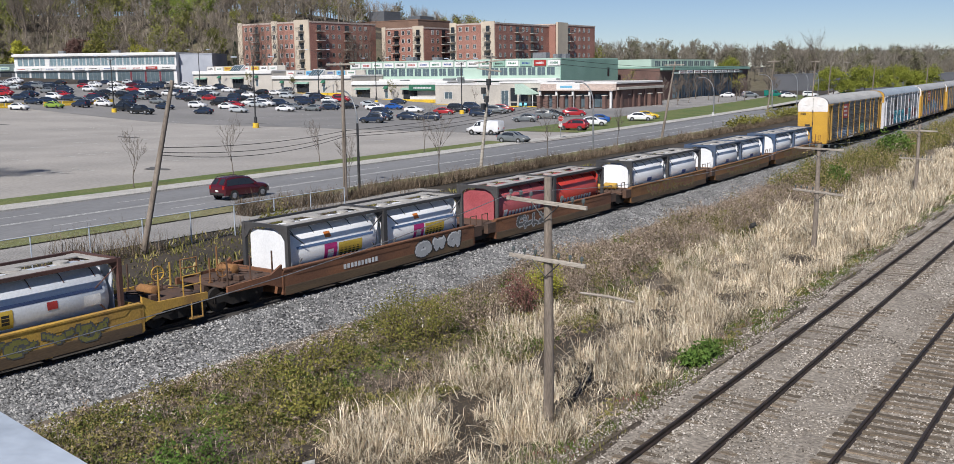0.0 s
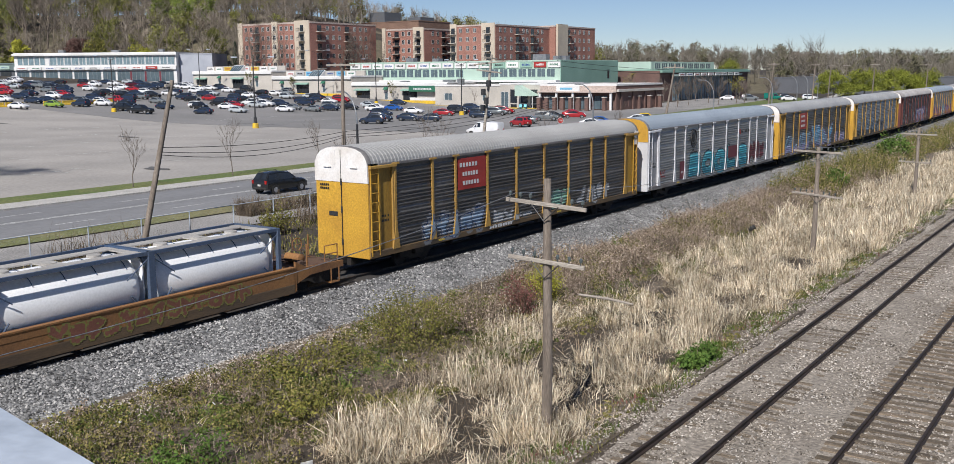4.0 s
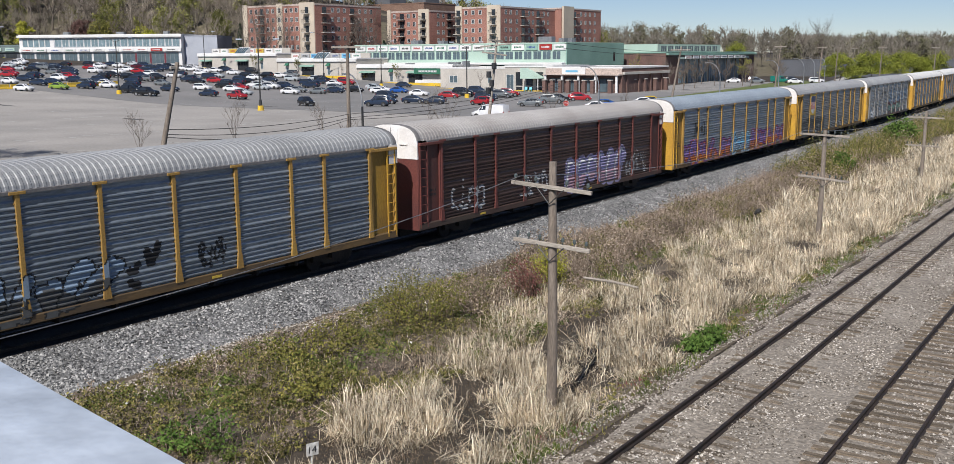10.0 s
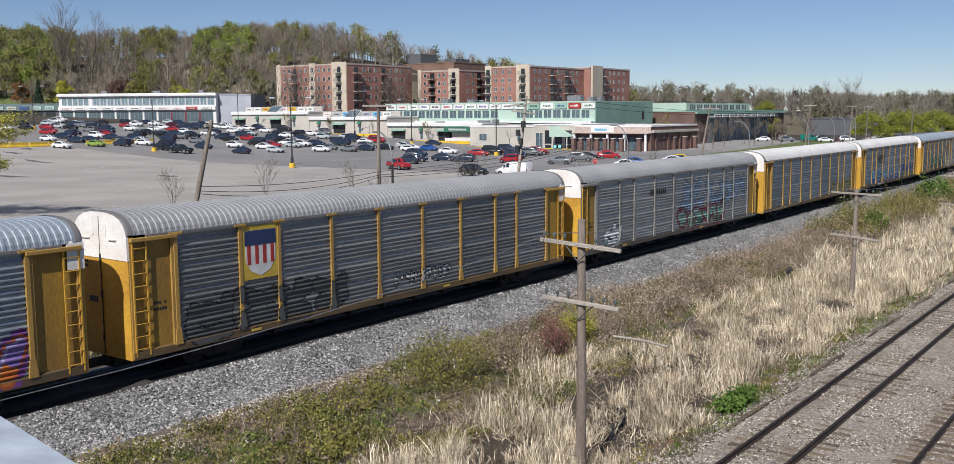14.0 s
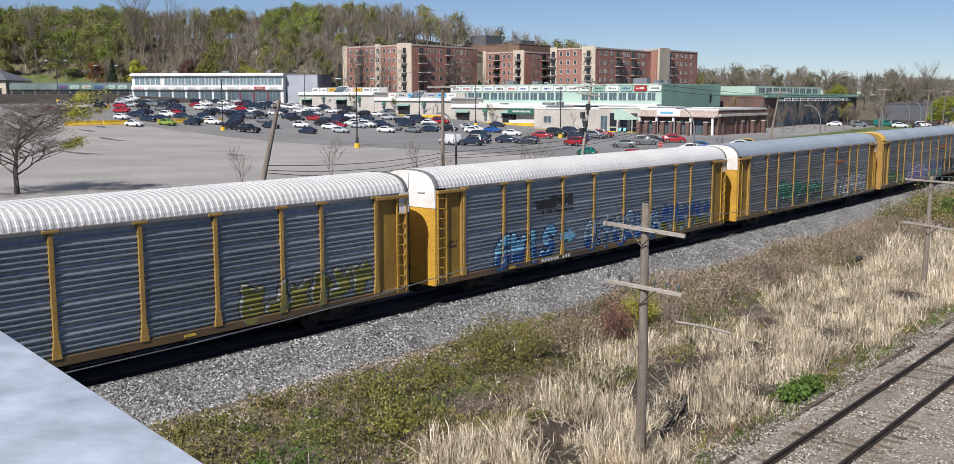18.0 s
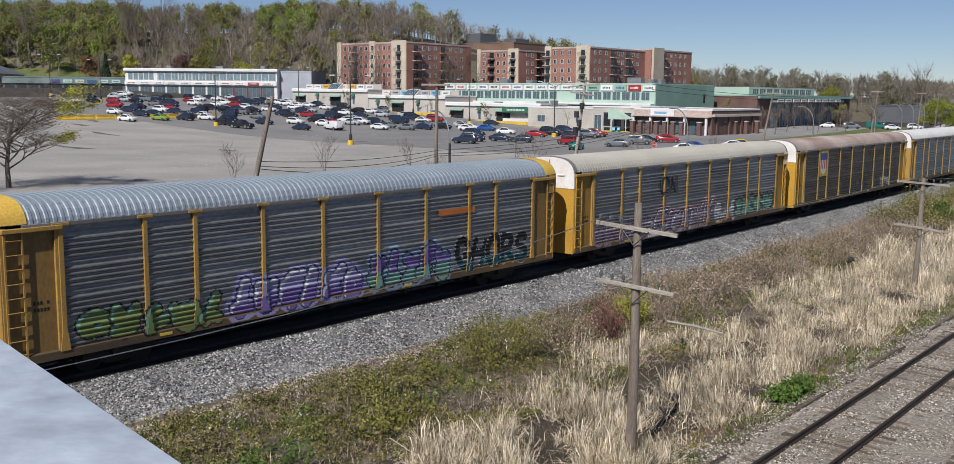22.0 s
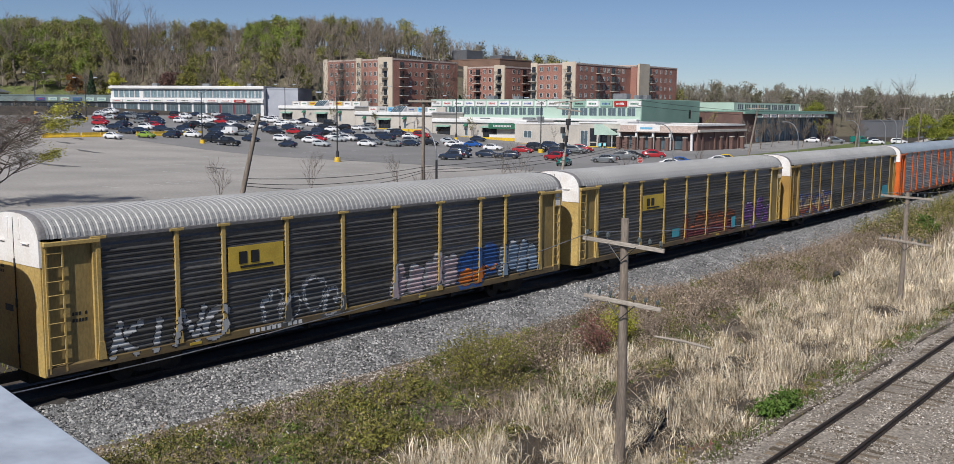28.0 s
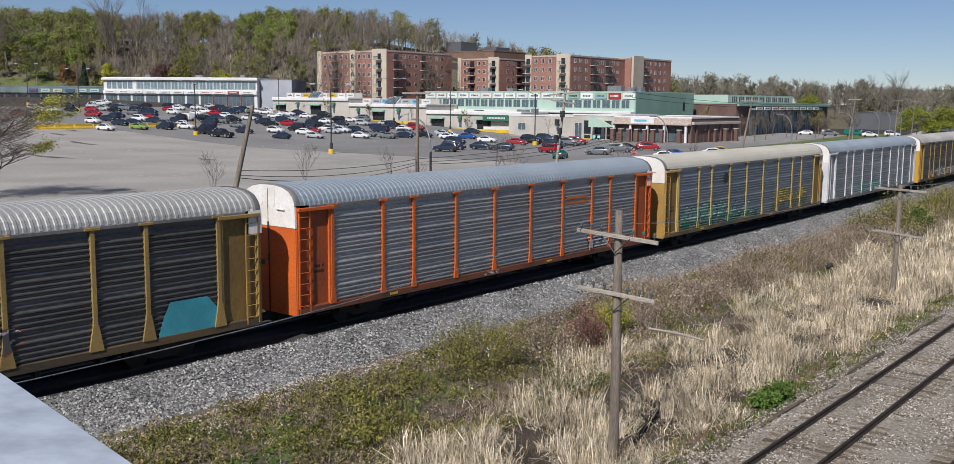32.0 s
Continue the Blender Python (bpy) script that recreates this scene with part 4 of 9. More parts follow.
def ring_emblem(car, y, z):
    g = Geo()
    g.tube([(1.53, y + 0.5 * math.cos(a * math.pi / 12), z + 0.62 * math.sin(a * math.pi / 12)) for a in range(25)], 0.05, 6)
    g.prism([(y - 0.22 + 0.44 * c, z + d) for c, d in ((0, -0.1), (0.5, -0.3), (1, -0.1), (0.9, 0.25), (0.5, 0.35), (0.1, 0.25))], 1.51, 1.53, "x")
    g.box(1.51, 1.53, y - 0.3, y + 0.3, z - 0.42, z - 0.34)
    part("emblem", g, black, car, "black oval emblem")
    bars(car, y, z - 0.85, 0.35, 0.12, 2, black, 1.512)


name_panel(w[0], -5.45, 4.05, 2.35, 1.5)
piece(w[0], -9.4, -4.4, 1.2, 2.3, INK["slate"], INK["navy"], 11, INK["silver"], None, INK["haze"], letters=5)
piece(w[0], -3.6, 0.2, 1.2, 1.95, INK["silver"], INK["dull"], 12, letters=4)
piece(w[0], 1.9, 4.0, 1.25, 2.3, INK["mint"], INK["dull"], 13, letters=3)
piece(w[0], 5.2, 9.2, 1.25, 2.3, INK["silver"], INK["dull"], 112, letters=5)

piece(w[1], -6.0, 6.5, 1.15, 3.0, INK["cyan"], black, 3, INK["teal"], INK["ocean"], None, "BOGLS", fat=0.165, edge=0.085, wild=0.05)
plate(w[1], "graffiti_ground", -7.2, 1.95, 1.0, 1.2, INK["maroon"], t=0.006)
bars(w[1], -7.2, 2.2, 0.7, 0.12, 4, white_ink, 1.52)
bars(w[1], -7.2, 1.8, 0.6, 0.12, 4, white_ink, 1.52)
plate(w[1], "graffiti_ground", 2.9, 2.55, 2.0, 0.9, INK["maroon"], t=0.003, x=1.506)
piece(w[1], 6.7, 10.6, 1.5, 2.9, INK["maroon"], INK["brown"], 113, letters=4)
ring_emblem(w[1], -5.3, 4.05)
bars(w[1], 5.6, 4.0, 2.2, 0.2, 10, black)
bars(w[1], 4.4, 4.0, 0.6, 0.4, 2, INK["red"])
tag_lines(w[1], -11.2, -10.2, 1.7, 2.2, INK["red"], 114, 3)

name_panel(w[2], -5.45, 4.05, 2.35, 1.5)
piece(w[2], -10.9, -3.0, 1.15, 3.0, INK["slate"], black, 14, INK["ice"], INK["lilac"], INK["haze"], letters=6)
piece(w[2], -2.2, 5.2, 1.15, 3.1, INK["sky"], black, 15, white_ink, INK["slate"], INK["lilac"], letters=5, wild=0.25)
piece(w[2], 6.4, 10.8, 1.3, 2.4, INK["lilac"], INK["navy"], 16, white_ink, letters=5)

piece(w[3], -10.9, -7.0, 1.15, 2.0, INK["dull"], black, 18, letters=4)
piece(w[3], -6.6, -1.0, 1.15, 2.6, INK["slate"], black, 17, None, INK["dull"], None, letters=6, wild=0.25)
tag_lines(w[3], -0.6, 0.6, 1.3, 2.6, black, 118, 2, fat=0.1)
tag_lines(w[3], 2.3, 3.6, 1.5, 2.4, black, 19, 4)

piece(w[4], 0.4, 7.4, 1.3, 3.1, INK["lilac"], INK["haze"], 20, white_ink, INK["pink"], INK["lilac"], letters=6, fat=0.2)
tag_lines(w[4], -10.7, -7.6, 1.5, 2.9, INK["silver"], 21, 4, fat=0.04)
tag_lines(w[4], -4.4, -1.8, 1.5, 2.8, INK["silver"], 121, 4, fat=0.05)
tag_lines(w[4], 7.8, 10.6, 1.6, 2.7, INK["silver"], 22, 6, fat=0.04)

piece(w[5], -11.1, -1.9, 1.1, 2.5, INK["purple"], INK["rust"], 23, INK["lilac"], INK["orange"], INK["violet"], letters=8, wild=0.25, edge=0.08)
piece(w[5], -1.7, 2.6, 1.15, 2.55, INK["sky"], black, 24, white_ink, INK["slate"], INK["ice"], letters=4)
piece(w[5], 2.8, 11.0, 1.1, 2.5, INK["purple"], INK["rust"], 25, INK["lilac"], INK["orange"], INK["violet"], letters=8, wild=0.25, edge=0.08)
boxed = Geo()
for a, b, c, d in ((-9.3, -9.2, 3.0, 4.0), (-7.5, -7.4, 3.0, 4.0), (-9.3, -9.0, 3.92, 4.0), (-9.3, -9.0, 3.0, 3.08), (-7.7, -7.4, 3.92, 4.0), (-7.7, -7.4, 3.0, 3.08)):
    boxed.box(1.512, 1.524, a, b, c, d)
part("emblem_frame", boxed, black, w[5])
bars(w[5], -8.35, 3.5, 1.4, 0.42, 3, black, 1.512)

plate(w[6], "logo_panel", -7.7, 3.95, 1.75, 1.95, INK["gold"], "yellow sign panel")
shield(w[6], -7.7, 3.95, 0.72, INK["navy"], INK["red"])
piece(w[6], -10.9, -3.2, 1.2, 2.75, INK["dull"], black, 26, None, None, None, letters=4, fat=0.17)
piece(w[6], -0.4, 3.4, 1.6, 2.1, INK["silver"], black, 27, letters=6, fat=0.12)

piece(w[7], -0.2, 11.0, 2.4, 4.3, INK["slate"], INK["dull"], 28, None, None, None, letters=9, fat=0.13)
piece(w[7], -0.6, 7.0, 1.2, 2.5, INK["mint"], INK["maroon"], 128, INK["silver"], INK["green"], INK["maroon"], letters=6)
piece(w[7], -10.2, -8.2, 1.2, 2.6, white_ink, black, 29, letters=1, fat=0.13)
bars(w[7], -3.6, 3.95, 2.3, 0.3, 8, black, 1.512)

piece(w[8], 5.0, 11.0, 1.3, 2.6, INK["olive"], INK["dull"], 31, INK["silver"], letters=6)

piece(w[9], -9.2, -4.7, 1.15, 2.75, INK["sky"], INK["navy"], 4, INK["ice"], INK["blue"], None, "GWIS", fat=0.125, edge=0.07, wild=0.1)
part("graffiti_arrow", Geo().prism([(-4.3, 1.95), (-3.6, 1.95), (-3.6, 1.75), (-3.0, 2.1), (-3.6, 2.5), (-3.6, 2.3), (-4.3, 2.3)], 1.52, 1.526, "x"), INK["sky"], w[9])
piece(w[9], -2.2, 5.0, 1.15, 2.6, INK["slate"], INK["navy"], 32, INK["ice"], INK["blue"], None, letters=6, fat=0.1)
piece(w[9], 5.2, 11.1, 1.15, 2.8, INK["blue"], INK["navy"], 33, INK["slate"], INK["olive"], None, letters=6, fat=0.11)
part("emblem_horse", Geo().prism([(-6.2, 3.6), (-4.7, 3.6), (-4.4, 4.1), (-4.9, 4.2), (-5.2, 4.0), (-5.6, 4.05), (-6.2, 3.95)], 1.512, 1.524, "x"), black, w[9])
bars(w[9], -3.7, 3.9, 1.2, 0.5, 2, black, 1.512)
bars(w[9], -4.7, 3.42, 3.0, 0.14, 14, black, 1.512)

piece(w[10], 3.4, 10.7, 1.15, 2.65, INK["silver"], black, 5, white_ink, None, None, "TIEMPO", fat=0.115, edge=0.06, slant=0.35, wild=0.06)
piece(w[10], -7.4, 1.6, 1.2, 2.9, INK["green"], INK["deep"], 34, INK["mint"], INK["dull"], None, letters=6, fat=0.2, wild=0.3)
plate(w[10], "stripe_panel", 4.6, 3.85, 1.7, 0.26, INK["orange"])
bars(w[10], 4.6, 3.82, 1.5, 0.13, 12, INK["maroon"])
tag_lines(w[10], 1.9, 3.2, 1.7, 2.1, black, 134, 4)

piece(w[11], -10.9, -5.7, 1.15, 2.3, INK["leafy"], black, 35, INK["mint"], None, None, letters=5, fat=0.17)
piece(w[11], -5.5, 0.6, 1.15, 2.6, INK["lilac"], INK["navy"], 36, white_ink, INK["purple"], INK["lilac"], letters=6, fat=0.16)
piece(w[11], 0.9, 5.6, 1.15, 2.7, INK["purple"], black, 37, INK["slate"], INK["mint"], INK["slate"], letters=5)
piece(w[11], 5.9, 11.0, 1.2, 2.6, black, INK["silver"], 6, None, INK["deep"], None, "GHORS", fat=0.12, edge=0.03, wild=0.1)
plate(w[11], "stripe_panel", 6.0, 3.9, 2.3, 0.24, INK["orange"])

piece(w[12], -11.1, -5.2, 1.1, 2.2, INK["mauve"], INK["dull"], 38, INK["silver"], None, INK["mauve"], letters=7, fat=0.13)
piece(w[12], -4.9, 1.9, 1.15, 2.5, INK["mauve"], black, 39, white_ink, None, INK["pink"], letters=7, wild=0.3)
piece(w[12], 2.2, 5.0, 1.2, 2.4, INK["silver"], INK["mauve"], 139, white_ink, letters=3)
piece(w[12], 5.2, 10.8, 1.3, 2.4, INK["mint"], black, 40, None, None, INK["dull"], letters=6)
emb = Geo()
emb.tube([(1.52, -3.75, 4.2), (1.52, -3.9, 4.3), (1.52, -4.35, 4.3), (1.52, -4.5, 4.15), (1.52, -4.5, 3.6), (1.52, -4.35, 3.45), (1.52, -3.75, 3.45)], 0.055, 6)
emb.tube([(1.52, -3.5, 3.45), (1.52, -3.5, 4.2), (1.52, -3.38, 4.3), (1.52, -3.25, 4.2), (1.52, -2.95, 3.55), (1.52, -2.85, 3.45), (1.52, -2.75, 3.55), (1.52, -2.75, 4.3)], 0.055, 6)
part("emblem", emb, black, w[12], "black line emblem")

plate(w[13], "logo_panel", -7.7, 3.95, 1.75, 1.95, INK["gold"], "pale yellow sign panel")
shield(w[13], -7.7, 3.95, 0.7, INK["shield"], INK["red"])
piece(w[13], -3.0, 3.0, 1.3, 2.2, INK["dull"], black, 41, letters=6, fat=0.1)
piece(w[13], 6.0, 8.5, 1.4, 2.2, INK["silver"], black, 141, letters=3)

for k in (15, 16):
    plate(w[k], "logo_panel", -5.45, 3.75, 2.35, 0.85, INK["gold"], "yellow sign panel")
    bars(w[k], -5.45, 3.78, 1.5, 0.42, 3, black)
    plate(w[k], "logo_rule", -5.45, 3.46, 1.4, 0.08, black, x=1.53)
piece(w[15], -11.0, -6.6, 1.15, 2.3, INK["silver"], black, 7, None, None, None, "KING", fat=0.11, edge=0.03, slant=0.3, wild=0.12)
piece(w[15], -5.2, -1.4, 1.25, 2.6, INK["dull"], INK["silver"], 43, INK["silver"], None, INK["dull"], letters=4, wild=0.3)
piece(w[15], 1.2, 5.2, 1.3, 2.7, INK["rosy"], INK["dull"], 44, INK["silver"], None, None, letters=4, fat=0.22)
piece(w[15], 5.5, 8.0, 1.2, 2.7, INK["blue"], INK["navy"], 45, None, INK["orange"], INK["blue"], letters=3, fat=0.2)
piece(w[15], 8.2, 11.1, 1.2, 2.8, INK["slate"], black, 145, INK["silver"], None, None, letters=4)
piece(w[16], -1.6, 5.6, 1.2, 2.6, INK["brown"], black, 46, INK["rust"], INK["maroon"], INK["brown"], letters=5, fat=0.2, slant=0.0, wild=0.08)
plate(w[16], "graffiti_patch", -2.6, 1.75, 0.9, 0.5, INK["cyan"], x=1.506, t=0.004)
plate(w[16], "graffiti_patch", 5.2, 1.75, 0.6, 0.7, INK["cyan"], x=1.56, t=0.003)
piece(w[16], 6.9, 11.1, 1.15, 2.8, INK["violet"], black, 47, INK["lilac"], None, None, letters=4, fat=0.11)

piece(w[17], -11.0, -4.4, 1.15, 2.5, INK["cream"], INK["maroon"], 48, INK["slate"], INK["rust"], INK["shield"], letters=8, wild=0.25, fat=0.1)
tag_lines(w[17], -4.0, -1.6, 1.6, 2.4, black, 49, 4)
piece(w[17], -1.0, 4.6, 1.4, 2.3, INK["dull"], INK["brown"], 50, INK["silver"], letters=5)
part("graffiti_patch", Geo().prism([(8.9, 1.2), (11.2, 1.2), (11.2, 1.9), (10.8, 2.35), (9.4, 2.35), (9.15, 1.9)], 1.507, 1.513, "x"), INK["cyan"], w[17], "turquoise sprayed patch")

plate(w[18], "stripe_panel", 5.4, 4.1, 1.9, 0.12, INK["orange"])
plate(w[18], "stripe_panel", 5.4, 3.85, 1.9, 0.12, INK["orange"])
piece(w[18], 6.5, 8.5, 1.3, 2.0, INK["silver"], black, 52, letters=3)
tag_lines(w[18], -2.2, -1.0, 1.1, 1.3, white_ink, 51, 4)

piece(w[19], -11.0, 0.6, 1.2, 2.6, INK["mint"], INK["deep"], 53, INK["silver"], INK["green"], None, letters=9)
piece(w[19], 3.0, 10.0, 1.4, 2.6, INK["gold"], INK["dull"], 54, None, INK["olive"], None, letters=6, fat=0.1)
part("emblem", Geo().prism([(-4.7 + 0.35 * math.cos(a * math.pi / 6), 4.1 + 0.35 * math.sin(a * math.pi / 6)) for a in range(12)], 1.512, 1.52, "x"), black, w[19])
piece(w[20], -5.0, 2.0, 1.25, 2.2, INK["mint"], INK["slate"], 55, letters=6)
piece(w[21], -8.0, 4.0, 1.25, 2.2, INK["silver"], INK["brown"], 56)
piece(w[22], -8.0, -1.0, 1.25, 2.4, INK["sky"], INK["navy"], 57)
for k, car in enumerate(w):
    # reporting marks, too small or private to letter
    bars(car, -11.9, 2.75, 0.5, 0.1, 5, black, 1.432)
    bars(car, -11.9, 2.55, 0.5, 0.1, 5, black, 1.432)
    plate(car, "reflector", -8.0, 1.14, 0.45, 0.09, INK["gold"], x=1.532)
    plate(car, "reflector", 3.0, 1.14, 0.45, 0.09, INK["gold"], x=1.532)
    if k in (0, 9, 12, 15, 17):
        bars(car, -4.6 if k else -3.0, 1.15, 2.4, 0.14, 10, white_ink, 1.534)
    g = Geo()
    for z in (4.05, 3.9):
        for i in range(5):
            g.box(0.7 + i * 0.11, 0.78 + i * 0.11, 13.105, 13.11, z, z + 0.09)
    part("lettering", g, black, car, at=TURN)


# ---- well wagons with tank containers ----
def tank_frame_mesh():
    """The steel frame of a twenty-foot tank container."""
    g = Geo()
    L, W, H = 2.87, 1.2, 2.55
    for x in (-W, W):
        for y in (-L, L):
            g.box(x - 0.08, x + 0.08, y - 0.08, y + 0.08, 0, H, 0.01)
        g.box(x - 0.05, x + 0.05, -L, L, H - 0.12, H)
        g.box(x - 0.05, x + 0.05, -L, L, 0.02, 0.16)
        for s in (-1, 1):
            g.tube([(x, s * L, 0.25), (x, s * (L - 0.75), 1.15)], 0.028, 6)
            g.tube([(x, s * L, H - 0.2), (x, s * (L - 0.9), 1.7)], 0.022, 6)
    for y in (-L, L):
        g.box(-W, W, y - 0.06, y + 0.06, H - 0.14, H)
        g.box(-W, W, y - 0.06, y + 0.06, 0.02, 0.2)
        for s in (-1, 1):
            g.prism([(s * W, H - 0.1), (s * W, H - 0.75), (s * (W - 0.12), H - 0.6), (s * (W - 0.35), H - 0.3), (s * (W - 0.8), H - 0.12)], y - 0.05, y + 0.05)
            g.prism([(s * W, 0.15), (s * W, 0.8), (s * (W - 0.12), 0.62), (s * (W - 0.35), 0.33), (s * (W - 0.8), 0.17)], y - 0.05, y + 0.05)
    return g.mesh("frame")


def tank_mesh():
    """A lying tank with dished ends."""
    g = Geo()
    n, R = 28, 1.12
    rows = [(-2.74, 0.25), (-2.69, 0.7), (-2.56, 1.02), (-2.42, 1.1), (-2.36, R), (2.36, R), (2.42, 1.1), (2.56, 1.02), (2.69, 0.7), (2.74, 0.25)]
    v = [(r * math.cos(2 * math.pi * k / n), y, 1.32 + r * math.sin(2 * math.pi * k / n)) for y, r in rows for k in range(n)]
    f = [(j * n + k, j * n + (k + 1) % n, (j + 1) * n + (k + 1) % n, (j + 1) * n + k) for j in range(len(rows) - 1) for k in range(n)]
    g.add(v, f + [tuple(range(n)), tuple((len(rows) - 1) * n + k for k in range(n))])
    return g.mesh("tank", True)


def tank_bands_mesh():
    g = Geo()
    for y in (-2.2, -1.1, 0.0, 1.1, 2.2):
        g.tube([(1.135 * math.cos(a), y, 1.32 + 1.135 * math.sin(a)) for a in [i * math.pi / 14 for i in range(3, 12)]], 0.016, 5)
    return g.mesh("band")


def walkway_mesh():
    g = Geo()
    g.box(-0.95, -0.45, -2.8, 2.8, 2.46, 2.50)
    g.box(0.45, 0.95, -2.8, 2.8, 2.46, 2.50)
    g.box(-0.95, 0.95, -0.3, 0.3, 2.455, 2.495)
    for y in (-1.6, 0.0, 1.6):
        g.tube([(0, y, 2.4), (0, y, 2.52)], 0.24, 14)
    g.box(-1.12, 1.12, -2.83, -2.5, 2.45, 2.49)
    g.box(-1.12, 1.12, 2.5, 2.83, 2.45, 2.49)
    return g.mesh("walkway")


def well_mesh():
    """One well: two deep side sills, low floor bars and bulkhead plates."""
    g = Geo()
    for s in (-1, 1):
        g.prism([(s * 1.42, 0.42), (s * 1.50, 0.42), (s * 1.50, 1.30), (s * 1.53, 1.37), (s * 1.53, 1.42), (s * 1.30, 1.42), (s * 1.42, 1.25)], -6.35, 6.35)
        for y in (-4.4, 0.0, 4.4):
            g.prism([(y - 1.5, 1.30), (y + 1.5, 1.30), (y + 1.3, 1.12), (y - 1.3, 1.12)], s * 1.5 - 0.012, s * 1.5 + 0.012, "x")
    for y in (-5.9, -3.0, -0.3, 0.3, 3.0, 5.9):
        g.box(-1.45, 1.45, y - 0.12, y + 0.12, 0.36, 0.46)
    for s in (-1, 1):
        g.prism([(s * 6.3, 0.45), (s * 6.42, 0.45), (s * 6.42, 1.36), (s * 6.3, 1.36)], -1.5, 1.5, "x")
    return g.mesh("well")


def deck_mesh():
    """The platform over the bogie at a well's end."""
    g = Geo()
    g.prism([(6.4, 1.0), (7.3, 1.0), (7.3, 1.14), (6.4, 1.34)], -1.25, 1.25, "x")
    g.box(-0.3, 0.3, 6.4, 7.42, 0.66, 1.0)
    g.box(-1.5, -1.25, 6.4, 7.1, 0.8, 1.3)
    g.box(1.25, 1.5, 6.4, 7.1, 0.8, 1.3)
    for x in (-1.15, 1.15):
        g.tube([(x, 6.6, 1.2), (x, 6.6, 1.75), (x, 7.1, 1.75), (x, 7.1, 1.1)], 0.03, 6)
    return g.mesh("end_deck")


WELL = dict(well=well_mesh(), deck=deck_mesh(), frame=tank_frame_mesh(), tank=tank_mesh(), band=tank_bands_mesh(), walk=walkway_mesh(), plate=Geo().prism([(-0.95, 0.55), (-0.75, 0.35), (0.75, 0.35), (0.95, 0.55), (0.95, 2.05), (0.75, 2.3), (-0.75, 2.3), (-0.95, 2.05)], 2.76, 2.8).mesh("end_plate"))
rust_brown = paint("well_brown", (0.22, 0.095, 0.045), (0.12, 0.055, 0.033), 0.8, scale=0.6)
rust_yellow = paint("well_yellow", (0.58, 0.36, 0.05), (0.25, 0.14, 0.055), 0.75, scale=0.7, spread=1.0)
rust_orange = paint("well_orange", (0.30, 0.145, 0.045), (0.135, 0.065, 0.035), 0.8, scale=0.5, spread=1.0)


def platform_meshes():
    """The long end platform over a bogie, built towards +y."""
    d = {}
    d["end_platform"] = Geo().box(-1.2, 1.2, 6.4, 9.1, 1.16, 1.24, 0.02).box(-0.28, 0.28, 6.4, 9.2, 0.68, 1.16).box(-1.35, 1.35, 7.9, 8.4, 0.95, 1.15).mesh("end_platform")
    g = Geo()
    for s in (1,):
        g.prism([(6.4, 0.72), (7.2, 0.98), (9.1, 1.02), (9.1, 1.26), (7.0, 1.32), (6.4, 1.62)], s * 1.43 - 0.05, s * 1.43 + 0.05, "x")
    d["side_beam"] = g.mesh("side_beam")
    d["stanchion"] = Geo().tube([(0, 0, 0), (0, 0, 0.95)], 0.035, 6).box(-0.06, 0.06, -0.06, 0.06, 0, 0.05).mesh("stanchion")
    d["brake_wheel"] = Geo().tube([(0, 0.27 * math.cos(a * 0.5236), 0.27 * math.sin(a * 0.5236)) for a in range(13)], 0.025, 5).tube([(0, -0.27, 0), (0, 0.27, 0)], 0.015, 4).tube([(0, 0, -0.27), (0, 0, 0.27)], 0.015, 4).mesh("brake_wheel")
    d["reservoir"] = Geo().tube([(-0.45, 0, 0), (-0.4, 0, 0), (0.4, 0, 0), (0.45, 0, 0)], [0.1, 0.2, 0.2, 0.1], 12).mesh("reservoir", True)
    g = Geo()
    r = random.Random(4)
    for k in range(9):
        a = (r.uniform(-1.0, 1.0), r.uniform(6.7, 8.8), 1.27)
        b = (a[0] + r.uniform(-0.6, 0.6), a[1] + r.uniform(-0.4, 0.4), 1.27 + r.uniform(0.0, 0.4))
        g.tube([a, (a[0], a[1], b[2]), b], 0.028, 5)
    for k in range(5):
        x, y = r.uniform(-0.9, 0.9), r.uniform(6.8, 8.7)
        g.box(x - 0.16, x + 0.16, y - 0.14, y + 0.14, 1.24, 1.24 + r.uniform(0.12, 0.4), 0.02)
    d["piping"] = g.mesh("piping")
    d["hand_rail"] = Geo().tube([(1.3, 8.2, 1.2), (1.3, 8.2, 1.95), (1.3, 8.95, 1.95), (1.3, 8.95, 1.2)], 0.03, 6).tube([(1.3, 8.2, 1.6), (1.3, 8.95, 1.6)], 0.025, 6).mesh("hand_rail")
    d["step"] = Geo().box(1.2, 1.5, 8.35, 8.85, 0.42, 0.46).tube([(1.48, 8.37, 0.44), (1.48, 8.37, 1.05)], 0.025, 5).tube([(1.48, 8.83, 0.44), (1.48, 8.83, 1.05)], 0.025, 5).mesh("step")
    d["coupler"] = Geo().box(-0.11, 0.11, 9.1, 9.62, 0.74, 0.98, 0.03).box(-0.2, 0.16, 9.45, 9.72, 0.70, 1.02, 0.05).mesh("coupler")
    return d


PLAT = platform_meshes()


